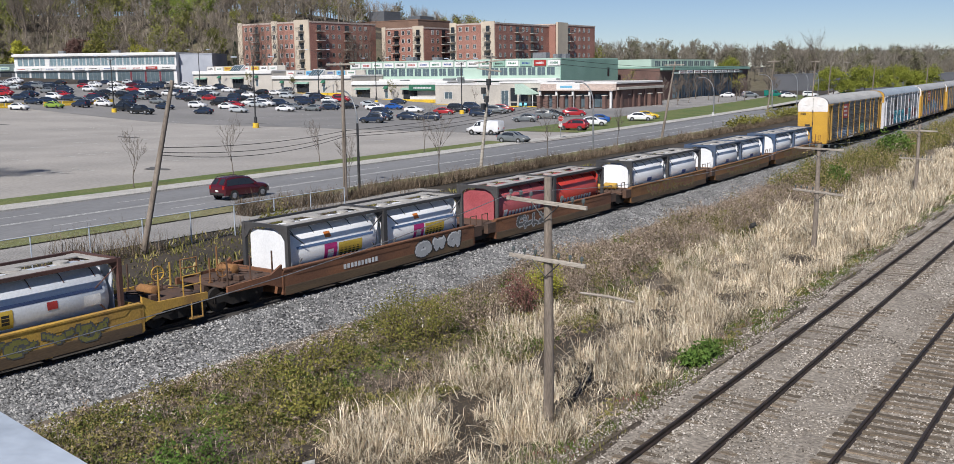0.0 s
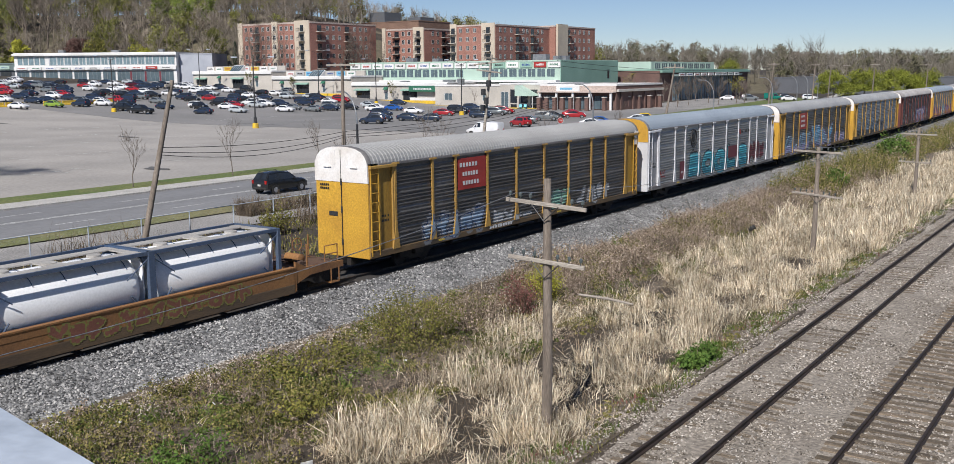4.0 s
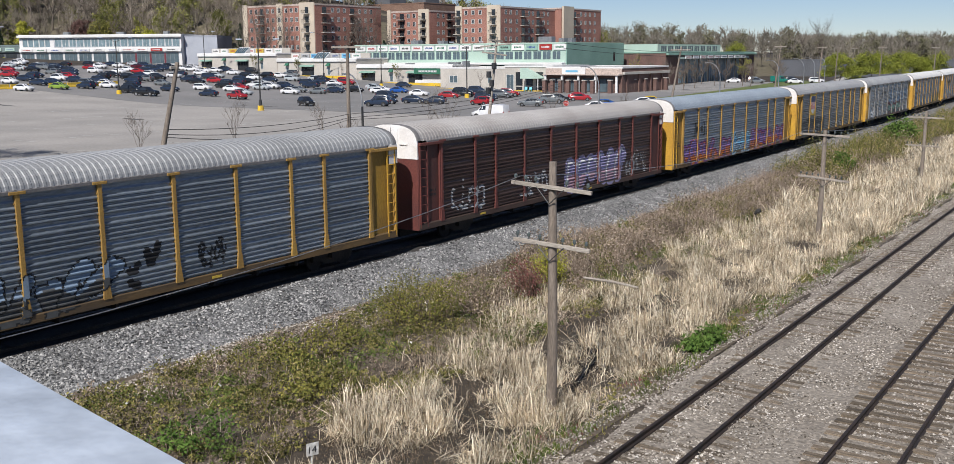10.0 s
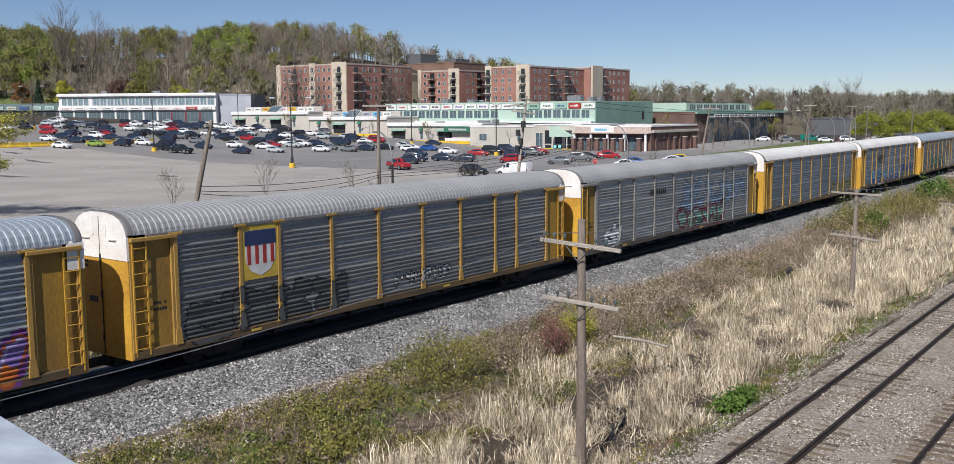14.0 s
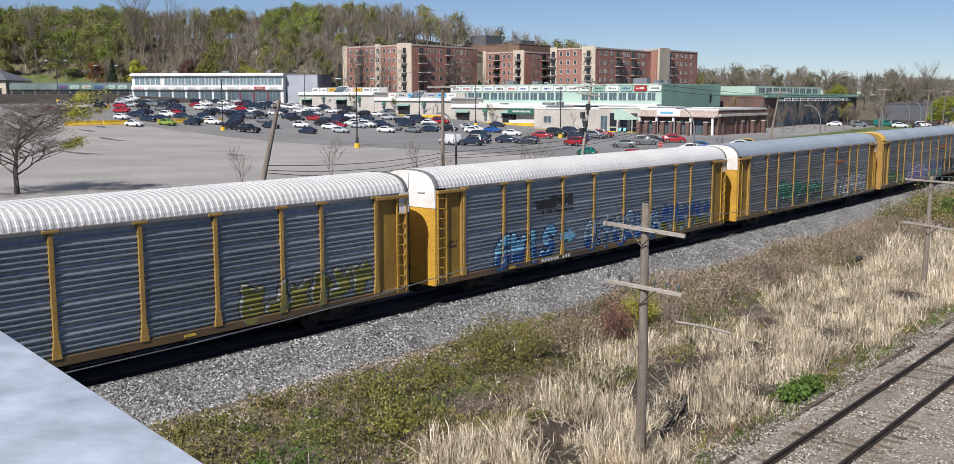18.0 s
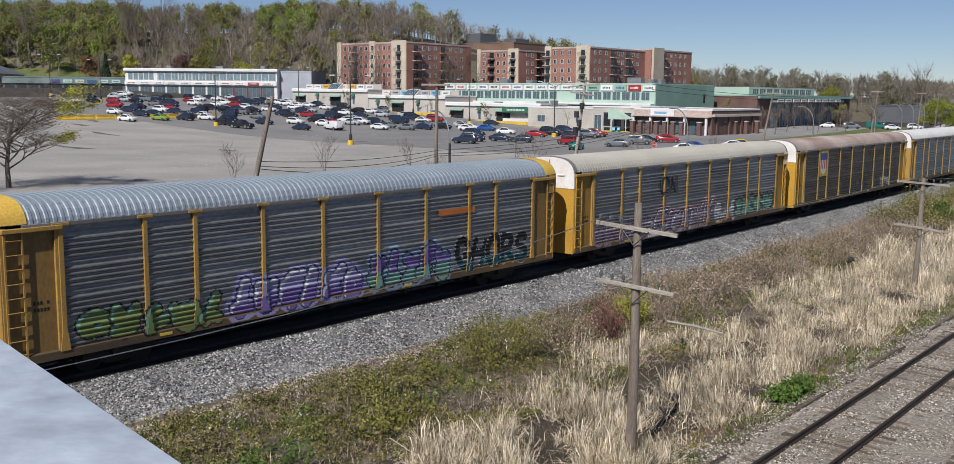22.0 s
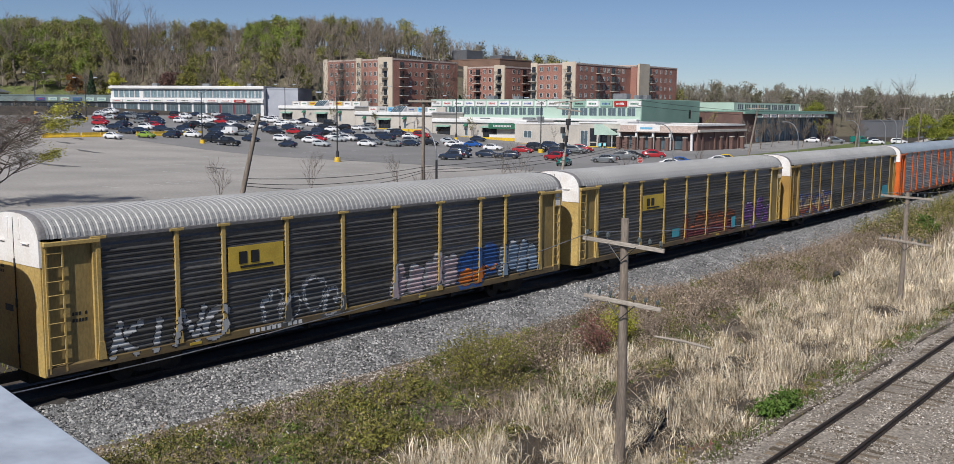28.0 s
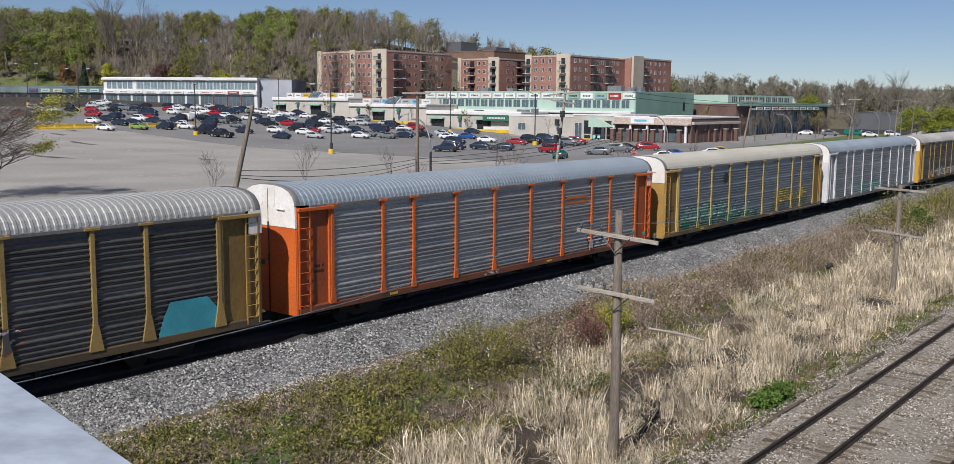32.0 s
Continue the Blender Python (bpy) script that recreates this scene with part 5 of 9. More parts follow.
def add_platform(car, body, post, turn):
    for key, m in (("end_platform", rust_dark), ("side_beam", body), ("piping", rust_dark), ("hand_rail", post), ("step", post), ("coupler", "chassis")):
        part(key, PLAT[key], m, car, at=turn)
    part("side_beam", PLAT["side_beam"], body, car, at=turn @ Matrix.Diagonal((-1, 1, 1, 1)))
    for x, y in ((-1.25, 6.7), (-1.25, 7.8), (1.3, 7.2), (-0.3, 8.9), (-1.25, 8.9)):
        part("stanchion", PLAT["stanchion"], post if x > -1 else rust_dark, car, at=turn @ pose(x, y, 1.24))
    part("brake_wheel", PLAT["brake_wheel"], post, car, at=turn @ pose(-0.75, 8.7, 1.75))
    part("reservoir", PLAT["reservoir"], rust_orange, car, at=turn @ pose(0.3, 7.5, 1.48))


well_dirt = paint("well_dirt", (0.075, 0.052, 0.036), (0.13, 0.085, 0.045), 0.9, scale=0.8, stretch=(1, 0.4, 2))
rust_dark = paint("well_rust", (0.115, 0.062, 0.04), (0.06, 0.04, 0.032), 0.9, scale=1.2)


def well_wagon(label, body, gear=""):
    """One well; gear names the ends that carry a long platform."""
    car = thing("well_wagon", label, "freight wagon", group="well wagons of the train")
    part("well", WELL["well"], body, car)
    for s in (-1, 1):
        part("sill_skirt", Geo().prism([(s * 1.43, 0.40), (s * 1.508, 0.40), (s * 1.508, 0.72), (s * 1.503, 0.75), (s * 1.43, 0.75)], -6.3, 6.3), well_dirt, car, "grimy lower edge of the side sill")
    for t, end in ((Matrix.Identity(4), "rear"), (TURN, "front")):
        if end in gear:
            add_platform(car, body, rust_yellow if body is rust_yellow else rust_orange, t)
            add_bogie(car, 8.2 if end == "rear" else -8.2)
        else:
            part("end_deck", WELL["deck"], rust_dark, car, "dark greasy end deck", t)
    if "front" not in gear:
        add_bogie(car, -7.1)
    if gear == "deck":
        part("reservoir", PLAT["reservoir"], rust_yellow, car, "yellow air reservoir", TURN @ pose(-0.3, 6.85, 1.5))
        part("reservoir", PLAT["reservoir"], rust_yellow, car, "yellow air reservoir", TURN @ pose(0.5, 7.05, 1.42))
        part("brake_wheel", PLAT["brake_wheel"], rust_orange, car, "", TURN @ pose(0.9, 7.1, 1.6))
    return car


def tank_container(label, tank, frame, end=None):
    """A twenty-foot tank container; it rides in a well wagon."""
    c = thing("tank_container", label, "tank container", group="tank containers on the train")
    part("frame", WELL["frame"], frame, c)
    part("tank", WELL["tank"], tank, c, "round insulated tank")
    part("band", WELL["band"], frame if frame is not None else "steel_dark", c)
    for turn in (Matrix.Identity(4), TURN):
        part("end_plate", WELL["plate"], tank, c, "broad pale end plate", turn)
    part("walkway", WELL["walk"], paint("walkway", (0.42, 0.40, 0.37), (0.30, 0.28, 0.26)), c)
    return c


black_frame = paint("frame_black", (0.035, 0.037, 0.042), (0.075, 0.07, 0.068))
blue_frame = paint("frame_blue", (0.05, 0.09, 0.17), (0.08, 0.10, 0.14))
red_frame = paint("frame_brown", (0.10, 0.045, 0.035), (0.07, 0.04, 0.035))
tank_white = paint("tank_white", (0.86, 0.87, 0.88), (0.76, 0.77, 0.79), 0.35, scale=0.4, grain=0.06)
tank_silver = paint("tank_silver", (0.66, 0.69, 0.73), (0.54, 0.58, 0.64), 0.35, 0.1, scale=0.4, grain=0.08)
tank_red = paint("tank_red", (0.60, 0.055, 0.035), (0.48, 0.05, 0.04), 0.35, scale=0.4)
tank_faded = paint("tank_faded", (0.45, 0.12, 0.13), (0.34, 0.07, 0.08), 0.5, scale=0.4)

WELLS = [  # body, tank, tank, frame, words, gear
    (rust_yellow, tank_silver, tank_silver, red_frame, "silver", "rear"),
    (rust_brown, tank_white, tank_white, black_frame, "white", "front"),
    (rust_brown, tank_faded, tank_red, black_frame, "red", ""),
    (rust_orange, tank_white, tank_white, black_frame, "white", "deck"),
    (rust_orange, tank_white, tank_white, blue_frame, "white", ""),
    (rust_orange, tank_white, tank_white, blue_frame, "white", "rear")]
well_cars, loads = [], []
for body, ta, tb, fr, words, gear in WELLS:
    car = well_wagon("rusty " + ("yellow" if body is rust_yellow else "brown") + " well wagon carrying two tank containers", body, gear)
    well_cars.append(car)
    loads.append([tank_container("%s tank container in a dark steel frame" % (words if k else ("faded pink-red" if words == "red" else words)), t, fr) for k, t in ((0, ta), (1, tb))])


def curved(container, y0, y1, z0, z1, material, name, label="", n=5):
    """A thin coat that follows the tank's round side."""
    g = Geo()
    r = 1.128
    a0, a1 = math.asin(max(-1, min(1, (z0 - 1.32) / r))), math.asin(max(-1, min(1, (z1 - 1.32) / r)))
    v = [(r * math.cos(a0 + (a1 - a0) * i / n), y, 1.32 + r * math.sin(a0 + (a1 - a0) * i / n)) for y in (y0, y1) for i in range(n + 1)]
    g.add(v, [(i, i + 1, n + 2 + i, n + 1 + i) for i in range(n)])
    part(name, g, material, container, label)


rose = ink("rose", (0.50, 0.03, 0.20))
for c in loads[1]:
    curved(c, -0.75, 0.0, 0.62, 1.5, rose, "emblem", "pink emblem")
    curved(c, -0.55, -0.2, 0.85, 1.25, white_ink, "emblem_mark")
    curved(c, 0.1, 1.55, 0.95, 1.45, INK["gold"], "emblem_panel", "yellow emblem panel")
    for i in range(5):
        curved(c, 0.2 + i * 0.25, 0.36 + i * 0.25, 0.72, 1.2, black, "lettering")
    curved(c, -0.6, -0.25, 1.75, 1.98, INK["orange"], "hazard_label", "orange label")
    curved(c, -2.3, 2.3, 1.52, 1.62, ink("stripe_blue", (0.10, 0.17, 0.32)), "stripe")
for c in loads[2]:
    for i in range(10):
        curved(c, -1.6 + i * 0.33, -1.38 + i * 0.33, 0.85, 1.15, white_ink, "lettering")
    curved(c, -2.1, -1.75, 0.85, 1.25, white_ink, "emblem")
for c in loads[0]:
    curved(c, -2.3, 2.3, 1.6, 1.7, ink("stripe_navy", (0.03, 0.05, 0.12)), "stripe")
    curved(c, -2.4, -0.75, 1.0, 1.55, INK["gold"], "name_panel", "yellow name panel")
    for i in range(4):
        curved(c, -2.2 + i * 0.36, -1.95 + i * 0.36, 1.12, 1.42, black, "lettering")
    curved(c, -0.8, -0.45, 0.5, 0.85, INK["orange"], "hazard_label", "orange hazard label")
    curved(c, -0.3, 0.05, 0.5, 0.9, INK["red"], "hazard_label", "red hazard label")
    curved(c, 0.25, 0.6, 0.55, 0.95, white_ink, "hazard_label")
    curved(c, 0.35, 0.7, 1.3, 1.55, INK["red"], "hazard_label")
    curved(c, 1.6, 2.2, 1.15, 1.5, white_ink, "data_plate")
for k in (3, 4):
    for c in loads[k]:
        curved(c, -0.2, 0.5, 1.0, 1.25, INK["shield"], "name_panel")
for k, (y, wd) in enumerate(((-1.9, 2.2),)):
    bars(well_cars[1], y, 0.95, wd, 0.2, 10, white_ink, 1.516)
piece(well_cars[1], 1.9, 5.2, 0.55, 1.32, INK["silver"], black, 60, white_ink, letters=3, fat=0.2, flat=1.516)
piece(well_cars[2], -4.4, -1.4, 0.6, 1.3, INK["dull"], INK["silver"], 61, letters=4, fat=0.1, flat=1.516)
piece(well_cars[0], -3.0, 5.0, 0.6, 1.2, INK["olive"], INK["dull"], 62, letters=7, fat=0.1, flat=1.516)
for car in well_cars[3:]:
    piece(car, -4.0, 4.0, 0.6, 1.25, INK["brown"], INK["olive"], 63, fat=0.12, flat=1.516)


# ---- motion of the train ----
DRIFT = [(0, -1.0), (6, 0.0), (9, 0.4), (15, 1.6), (18, 1.9), (23, 1.6), (27, 1.3), (32, 0.0)]


def shift(t):
    """How far along the line the nineteenth wagon's front stands at t."""
    for (a, p), (b, q) in zip(DRIFT, DRIFT[1:]):
        if t <= b:
            return 23.1 - 18.1 * (t - 32) + p + (q - p) * (t - a) / (b - a)


def on_line(y, half):
    """A wagon's pose with its bogies on the curved line."""
    a, b = track_x(y - half), track_x(y + half)
    return pose((a + b) / 2, y, Z0, 0, 0, math.degrees(math.atan2(-(b - a), 2 * half)))


TIMES = [0, 2, 4, 6, 9, 12, 15, 18, 20.5, 23, 25, 27, 29.5, 32]


def motions():
    for k, car in enumerate(wagons):
        walk(car, [(t, on_line(shift(t) + (k - 18) * CAR_L + 13.1, 9.4)) for t in TIMES])
    for k, car in enumerate(well_cars):
        for ob, off, up in [(car, 0.0, 0.0)] + [(c, d, 0.46) for c, d in zip(loads[k], (-2.92, 2.92))]:
            mid = lambda t: shift(t) - 18 * CAR_L + (-70.4 + 14.7 * (k - 1) - (4.4 if k == 0 else 0.0) + (0.9 if k > 2 else 0.0)) + off
            walk(ob, [(t, on_line(mid(t), 6.0) @ pose(0, 0, up)) for t in TIMES])
    road_motions()


# ---- bridge and railing at the viewpoint ----
bridge = thing("bridge", "concrete road bridge over the tracks", "bridge", pose(0, 0.16, 0, 0, 0, -9.29), kind="structure")
part("deck", Geo().box(-48, 14, -11, 0.12, 7.15, 7.85, 0.05), "concrete", bridge)
for x in (-40.5, -17.5, 1.5):
    part("pier", Geo().box(x - 0.5, x + 0.5, -9.5, -1.5, -0.8, 7.15, 0.08), "concrete", bridge)
railing = thing("bridge_railing", "galvanised steel handrail with blotched zinc coating on the bridge", "railing", pose(-0.42, 0.2266, 9.213, 0, 0, -9.29))
part("handrail", Geo().box(-6, 6, -0.12, 0.0, -0.09, 0.0, 0.012), "galv", railing)
part("lower_rail", Geo().box(-6, 6, -0.09, -0.03, -0.75, -0.70, 0.01), "galv", railing)
for i in range(7):
    part("post", Geo().box(-5.4 + i * 1.8, -5.3 + i * 1.8, -0.11, -0.02, -1.36, -0.09, 0.008), "galv", railing)


# ---- poles and wires ----
def sag_wire(g, a, b, sag, r, n=14):
    a, b = Vector(a), Vector(b)
    g.tube([a.lerp(b, i / n) - Vector((0, 0, 4 * sag * (i / n) * (1 - i / n))) for i in range(n + 1)], r, 5)


insul = Geo().tube([(0, 0, 0), (0, 0, 0.07), (0, 0, 0.08), (0, 0, 0.16), (0, 0, 0.2)], [0.015, 0.015, 0.045, 0.05, 0.02], 8).mesh("insulator", True)


def telegraph_pole(x, y, foot, top, arms, lean=(0, 0), seed=0):
    r = random.Random(seed)
    t = thing("telegraph_pole", "weathered grey wooden telegraph pole with crossarms among the reeds", "utility pole", pose(x, y, foot), "telegraph poles beside the side track")
    h = top - foot
    pts = [(lean[0] * k * h + 0.02 * math.sin(5 * k), lean[1] * k * h, k * h) for k in [i / 8 for i in range(9)]]
    part("shaft", Geo().tube(pts, [0.15 - 0.045 * i / 8 for i in range(9)], 12), "wood_pole", t, smooth=True)
    for z, length, tilt, off in arms:
        k = (z - foot) / h
        m = pose(lean[0] * k * h + off, lean[1] * k * h - 0.13, z - foot, 0, tilt, 2)
        a = part("crossarm", Geo().box(-length / 2, length / 2, -0.045, 0.045, -0.055, 0.055, 0.01), "wood_arm", t, at=m)
        n = int(length / 0.3)
        for i in range(n):
            s = -length / 2 + 0.12 + i * (length - 0.24) / max(1, n - 1)
            if abs(s + off) > 0.16 and r.random() < 0.85:
                part("insulator", insul, "insulator", a, at=pose(s, 0, 0.05))
        g = Geo()
        for s in (-1, 1):
            g.tube([(s * 0.42, -0.06, -0.02), (0.0, -0.05, -0.45)], 0.016, 5)
        part("brace", g, "steel_dark", t, at=m)
    return t


telegraph_pole(-13.35, 22.6, -0.75, 6.5, [(5.82, 2.45, 3.5, 0.0), (4.25, 2.35, 3.0, 0.02)], (0.002, 0.0), 1)
telegraph_pole(-15.0, 54.0, -0.75, 5.2, [(4.95, 2.6, 2.0, 0.0), (2.6, 2.7, 4.5, 0.1)], (0.018, 0.0), 2)
telegraph_pole(-15.1, 81.5, -0.75, 4.85, [(4.35, 2.6, 1.0, 0.0), (2.2, 2.4, 2.0, -0.1)], (0.02, 0.0), 3)
telegraph_pole(-16.2, 112.0, -0.75, 4.6, [(4.2, 2.5, 0.0, 0.0)], (0.01, 0.0), 4)
spans = [(-13.35, -8.5, 6.0), (-13.35, 22.6, 6.05), (-15.0, 54.0, 5.15), (-15.1, 81.5, 4.5)]
for a, b, sag in zip(spans, spans[1:], (0.95, 0.55, 0.4)):
    g = Geo()
    sag_wire(g, (a[0] - 1.05, a[1], a[2]), (b[0] - 1.05, b[1], b[2]), sag, 0.011)
    tagged(part("telegraph_wire", g, "wire_light"), "thin bright line wire strung between telegraph poles", "wire", "line wires")


def road_pole(x, y, h, lean, arms, label, material="wood_pole", rad=0.17):
    t = thing("utility_pole", label, "utility pole", pose(x, y, land(x, y) - 0.2), "utility poles along the road")
    part("shaft", Geo().tube([(0, 0, 0), (lean[0] * 0.5 * h, lean[1] * 0.5 * h, h * 0.5), (lean[0] * h, lean[1] * h, h)], [rad, rad * 0.85, rad * 0.65], 10), material, t, smooth=True)
    for k, length, ang, tilt in arms:
        part("crossarm", Geo().box(-length / 2, length / 2, -0.06, 0.06, -0.07, 0.07, 0.01), "wood_arm", t, at=pose(lean[0] * k * h, lean[1] * k * h - 0.16, k * h, 0, tilt, ang))
    return t


road_pole(-44.0, 32.0, 9.35, (0.13, 0.18), [(0.97, 0.5, 90, 0)], "grey wooden utility pole leaning by the fence")
road_pole(-48.7, 53.2, 10.3, (0.01, 0.0), [(0.985, 2.2, 20, 0)], "pale straight wooden utility pole beside the hedge")
p2 = road_pole(-53.0, 77.0, 11.2, (0.06, 0.10), [(0.93, 3.0, 25, -6), (0.86, 2.4, 25, 8), (0.97, 1.8, 80, 4)], "leaning wooden utility pole crowded with crossarms and gear", "wood_arm")
for k, (a, z) in enumerate(((0.5, 8.2), (-0.5, 7.4), (0.35, 6.6), (-0.3, 5.9))):
    part("transformer", Geo().tube([(0.5 * a + 0.06 * z, 0.1 * z - 0.35, z), (0.5 * a + 0.06 * z, 0.1 * z - 0.35, z + 0.6)], 0.24, 10), "steel_dark", p2)
road_pole(-54.5, 122.0, 10.4, (0.12, 0.12), [(0.96, 2.6, 20, 0)], "leaning wooden utility pole at the bend")
road_pole(-63.8, 193.0, 11.0, (0.07, 0.1), [(0.97, 2.4, 20, 0)], "wooden utility pole far along the road")
for x, y in ((-70, 245), (-77, 285), (-84, 330), (-60, 262), (-58, 320)):
    road_pole(x, y, 11.0, (0.03, 0.05), [(0.97, 2.2, 20, 0)], "wooden utility pole far along the road")


def road_lamp(x, y, h, reach, ang, tall="steel_grey", banner=False):
    """A street lamp whose arm bows over in one curve."""
    t = thing("street_lamp", "tall street lamp with a curved arm over the road", "street lamp", pose(x, y, land(x, y), 0, 0, ang), "street lamps along the road")
    part("column", Geo().tube([(0, 0, 0), (0, 0, h * 0.68)], [0.12, 0.09], 10), tall, t, smooth=True)
    n = 9
    pts = [(-reach * (1 - math.cos(i / n * math.pi / 2)), 0, h * 0.68 + h * 0.32 * math.sin(i / n * math.pi / 2)) for i in range(n + 1)]
    part("arm", Geo().tube(pts, 0.06, 8), "steel_grey", t, smooth=True)
    part("lamp_head", Geo().box(-reach - 0.8, -reach + 0.05, -0.16, 0.16, h - 0.08, h + 0.06, 0.03), "steel_grey", t)
    if banner:
        part("notice", Geo().box(-0.25, 0.25, -0.14, -0.12, 2.0, 2.6, 0.005), "paint_white", t)
    return t


for x, y, a, tl, b in ((-52.3, 58.8, -20, "steel_dark", False), (-53.4, 100.6, -20, "steel_grey", False), (-56.2, 145.0, -20, "steel_grey", True), (-62.5, 192.0, -20, "steel_grey", False), (-70.3, 234.0, -20, "steel_grey", False), (-76.0, 262.0, -20, "steel_grey", False), (-84.0, 300.0, -20, "steel_grey", False)):
    road_lamp(x, y, 7.9, 2.3, a, tl, b)
g = Geo()
road_line = [(-43.25, 33.0, 5.3), (-48.6, 53.2, 4.9), (-49.3, 84.7, 6.2)]
for dz, s in ((0, 0.45), (0.25, 0.3), (-0.15, 0.6)):
    for a, b in zip(road_line, road_line[1:]):
        sag_wire(g, (a[0], a[1], a[2] + dz), (b[0], b[1], b[2] + dz), s, 0.018)
sag_wire(g, (-49.0, 84.7, 10.4), (-42.0, 134, 9.9), 0.8, 0.02)
sag_wire(g, (-49.0, 84.7, 9.9), (-42.0, 134, 9.5), 0.8, 0.02)
tagged(part("utility_cable", g, "wire_dark"), "black overhead cables along the road poles", "cable", kind="stuff")

# ---- road, pavements, parking lot ----
road = band("road", "asphalt_road", -66.0, -54.0, -60, 420, 0.03, "grey asphalt road beside the railway", "road", bend, 4, 80, flat=-0.03)
band("kerb_far", "concrete", -66.35, -65.98, -60, 420, 0.16, "concrete kerb of the road", "kerb", bend, 1, 80, thick=0.3, flat=-0.03)
band("pavement", "concrete", -68.9, -66.35, -60, 420, 0.14, "pale concrete pavement beside the road", "pavement", bend, 2, 80, flat=-0.03)
band("verge_far", "grass", -72.4, -68.9, -60, 108, 0.13, "strip of fresh green grass along the parking lot", "verge", bend, 3, 60, flat=-0.03)
band("verge_bend", "grass", -83.0, -68.9, 128, 330, 0.13, "strip of green grass beside the road bend", "verge", bend, 3, 60, flat=-0.03)
band("kerb_near", "concrete", -54.02, -53.7, -60, 420, 0.15, "concrete kerb of the road", "kerb", bend, 1, 80, thick=0.3, flat=-0.03)
band("verge_near", "grass_dry", -53.7, -51.4, -60, 420, 0.12, "strip of dry grass beside the road", "verge", bend, 2, 80, flat=-0.03)
band("footpath", "path_paving", -51.4, -46.2, -60, 62, 0.05, "grey paved footpath by the fence", "path", None, 2, 20, flat=-0.03)
lines = Geo()
for off in (-60.1, -59.8):
    ys = steps((-60, 420, 80))
    v = [(off + d + bend(y), y, 0.006) for y in ys for d in (-0.06, 0.06)]
    lines.add(v, [(2 * j, 2 * j + 1, 2 * j + 3, 2 * j + 2) for j in range(80)])
for off in (-56.9, -63.1):
    for k in range(24):
        y = -10 + k * 9
        lines.box(off - 0.05 + bend(y), off + 0.05 + bend(y), y, y + 3, 0.002, 0.006)
tagged(part("road_marking", lines, "paint_white"), "worn white lane lines on the road", "road marking", kind="structure")

lot = band("parking_lot", "asphalt_lot", -292.0, -72.4, -60, 224, 0.05, "wide pale grey asphalt parking lot", "parking lot", None, 44, 30)
band("parking_lot_entry", "asphalt_lot", -76.0, -66.0, 108, 128, 0.04, "asphalt entry from the road into the parking lot", "parking lot", None, 2, 4, flat=0.02)
band("parking_aisle_upper", "asphalt_aisle", -291.5, -84.0, 122, 223, 0.075, "darker worn asphalt between the parked rows", "parking lot", None, 40, 16)
band("plaza_paving", "path_paving", -106.0, -83.0, 224.05, 312, 0.10, "paved forecourt beside the brick shops", "paving", bend, 4, 20, flat=-0.03)
marks = Geo()
r = random.Random(4)


def stall(x, y, w, l):
    z = land(x, y) + 0.085
    z2 = land(x - l, y) + 0.085
    marks.add([(x, y, z), (x, y + w, z), (x - l, y + w, z2), (x - l, y, z2)], [(0, 1, 2, 3)])


for row in range(5):
    for k in range(26):
        if r.random() < 0.6:
            stall(-86 - row * 17, 52 + k * 2.8 + row * 9, 0.12, r.uniform(2.5, 5.5))
tagged(part("stall_marking", marks, "paint_white"), "faded white stall lines on the asphalt", "road marking", kind="structure")
for x, y, a, b in ((-150, 78, 9, 2.0), (-176, 98, 7, 1.6), (-196, 104, 6, 1.4), (-205, 112, 4, 1.6), (-128, 92, 5, 1.2), (-82, 62, 3.5, 1.6), (-140, 128, 10, 1.2), (-104, 132, 8, 1.0)):
    o = lobes(random.Random(int(-x)), a, b, 22, 0.5)
    g = Geo()
    n = len(o)
    g.add([(x + p, y + q, land(x + p, y + q) + 0.085) for p, q in o], [tuple(range(n))])
    tagged(part("asphalt_patch", g, "patch"), "dark irregular patch on the asphalt", "asphalt patch", "asphalt patches", "structure")

# ---- fence and hedge ----
fence = thing("chain_link_fence", "galvanised chain-link fence between the railway and the footpath", "fence")
for i in range(18):
    y = -6 + i * 3.2
    part("post", Geo().tube([(-44.4, y, -0.3), (-44.4, y, 1.75)], 0.035, 8), "galv", fence)
part("top_rail", Geo().tube([(-44.4, -6, 1.72), (-44.4, 48.4, 1.72)], 0.025, 8), "galv", fence)
mesh_wires = Geo()
for i in range(190):
    y = -6 + i * 0.29
    mesh_wires.tube([(-44.4, y, -0.1), (-44.4, min(y + 1.8, 48.4), 1.7)], 0.002, 3, False)
    mesh_wires.tube([(-44.39, min(y + 1.8, 48.4), -0.1), (-44.39, y, 1.7)], 0.002, 3, False)
part("wire_mesh", mesh_wires, "steel_grey", fence)

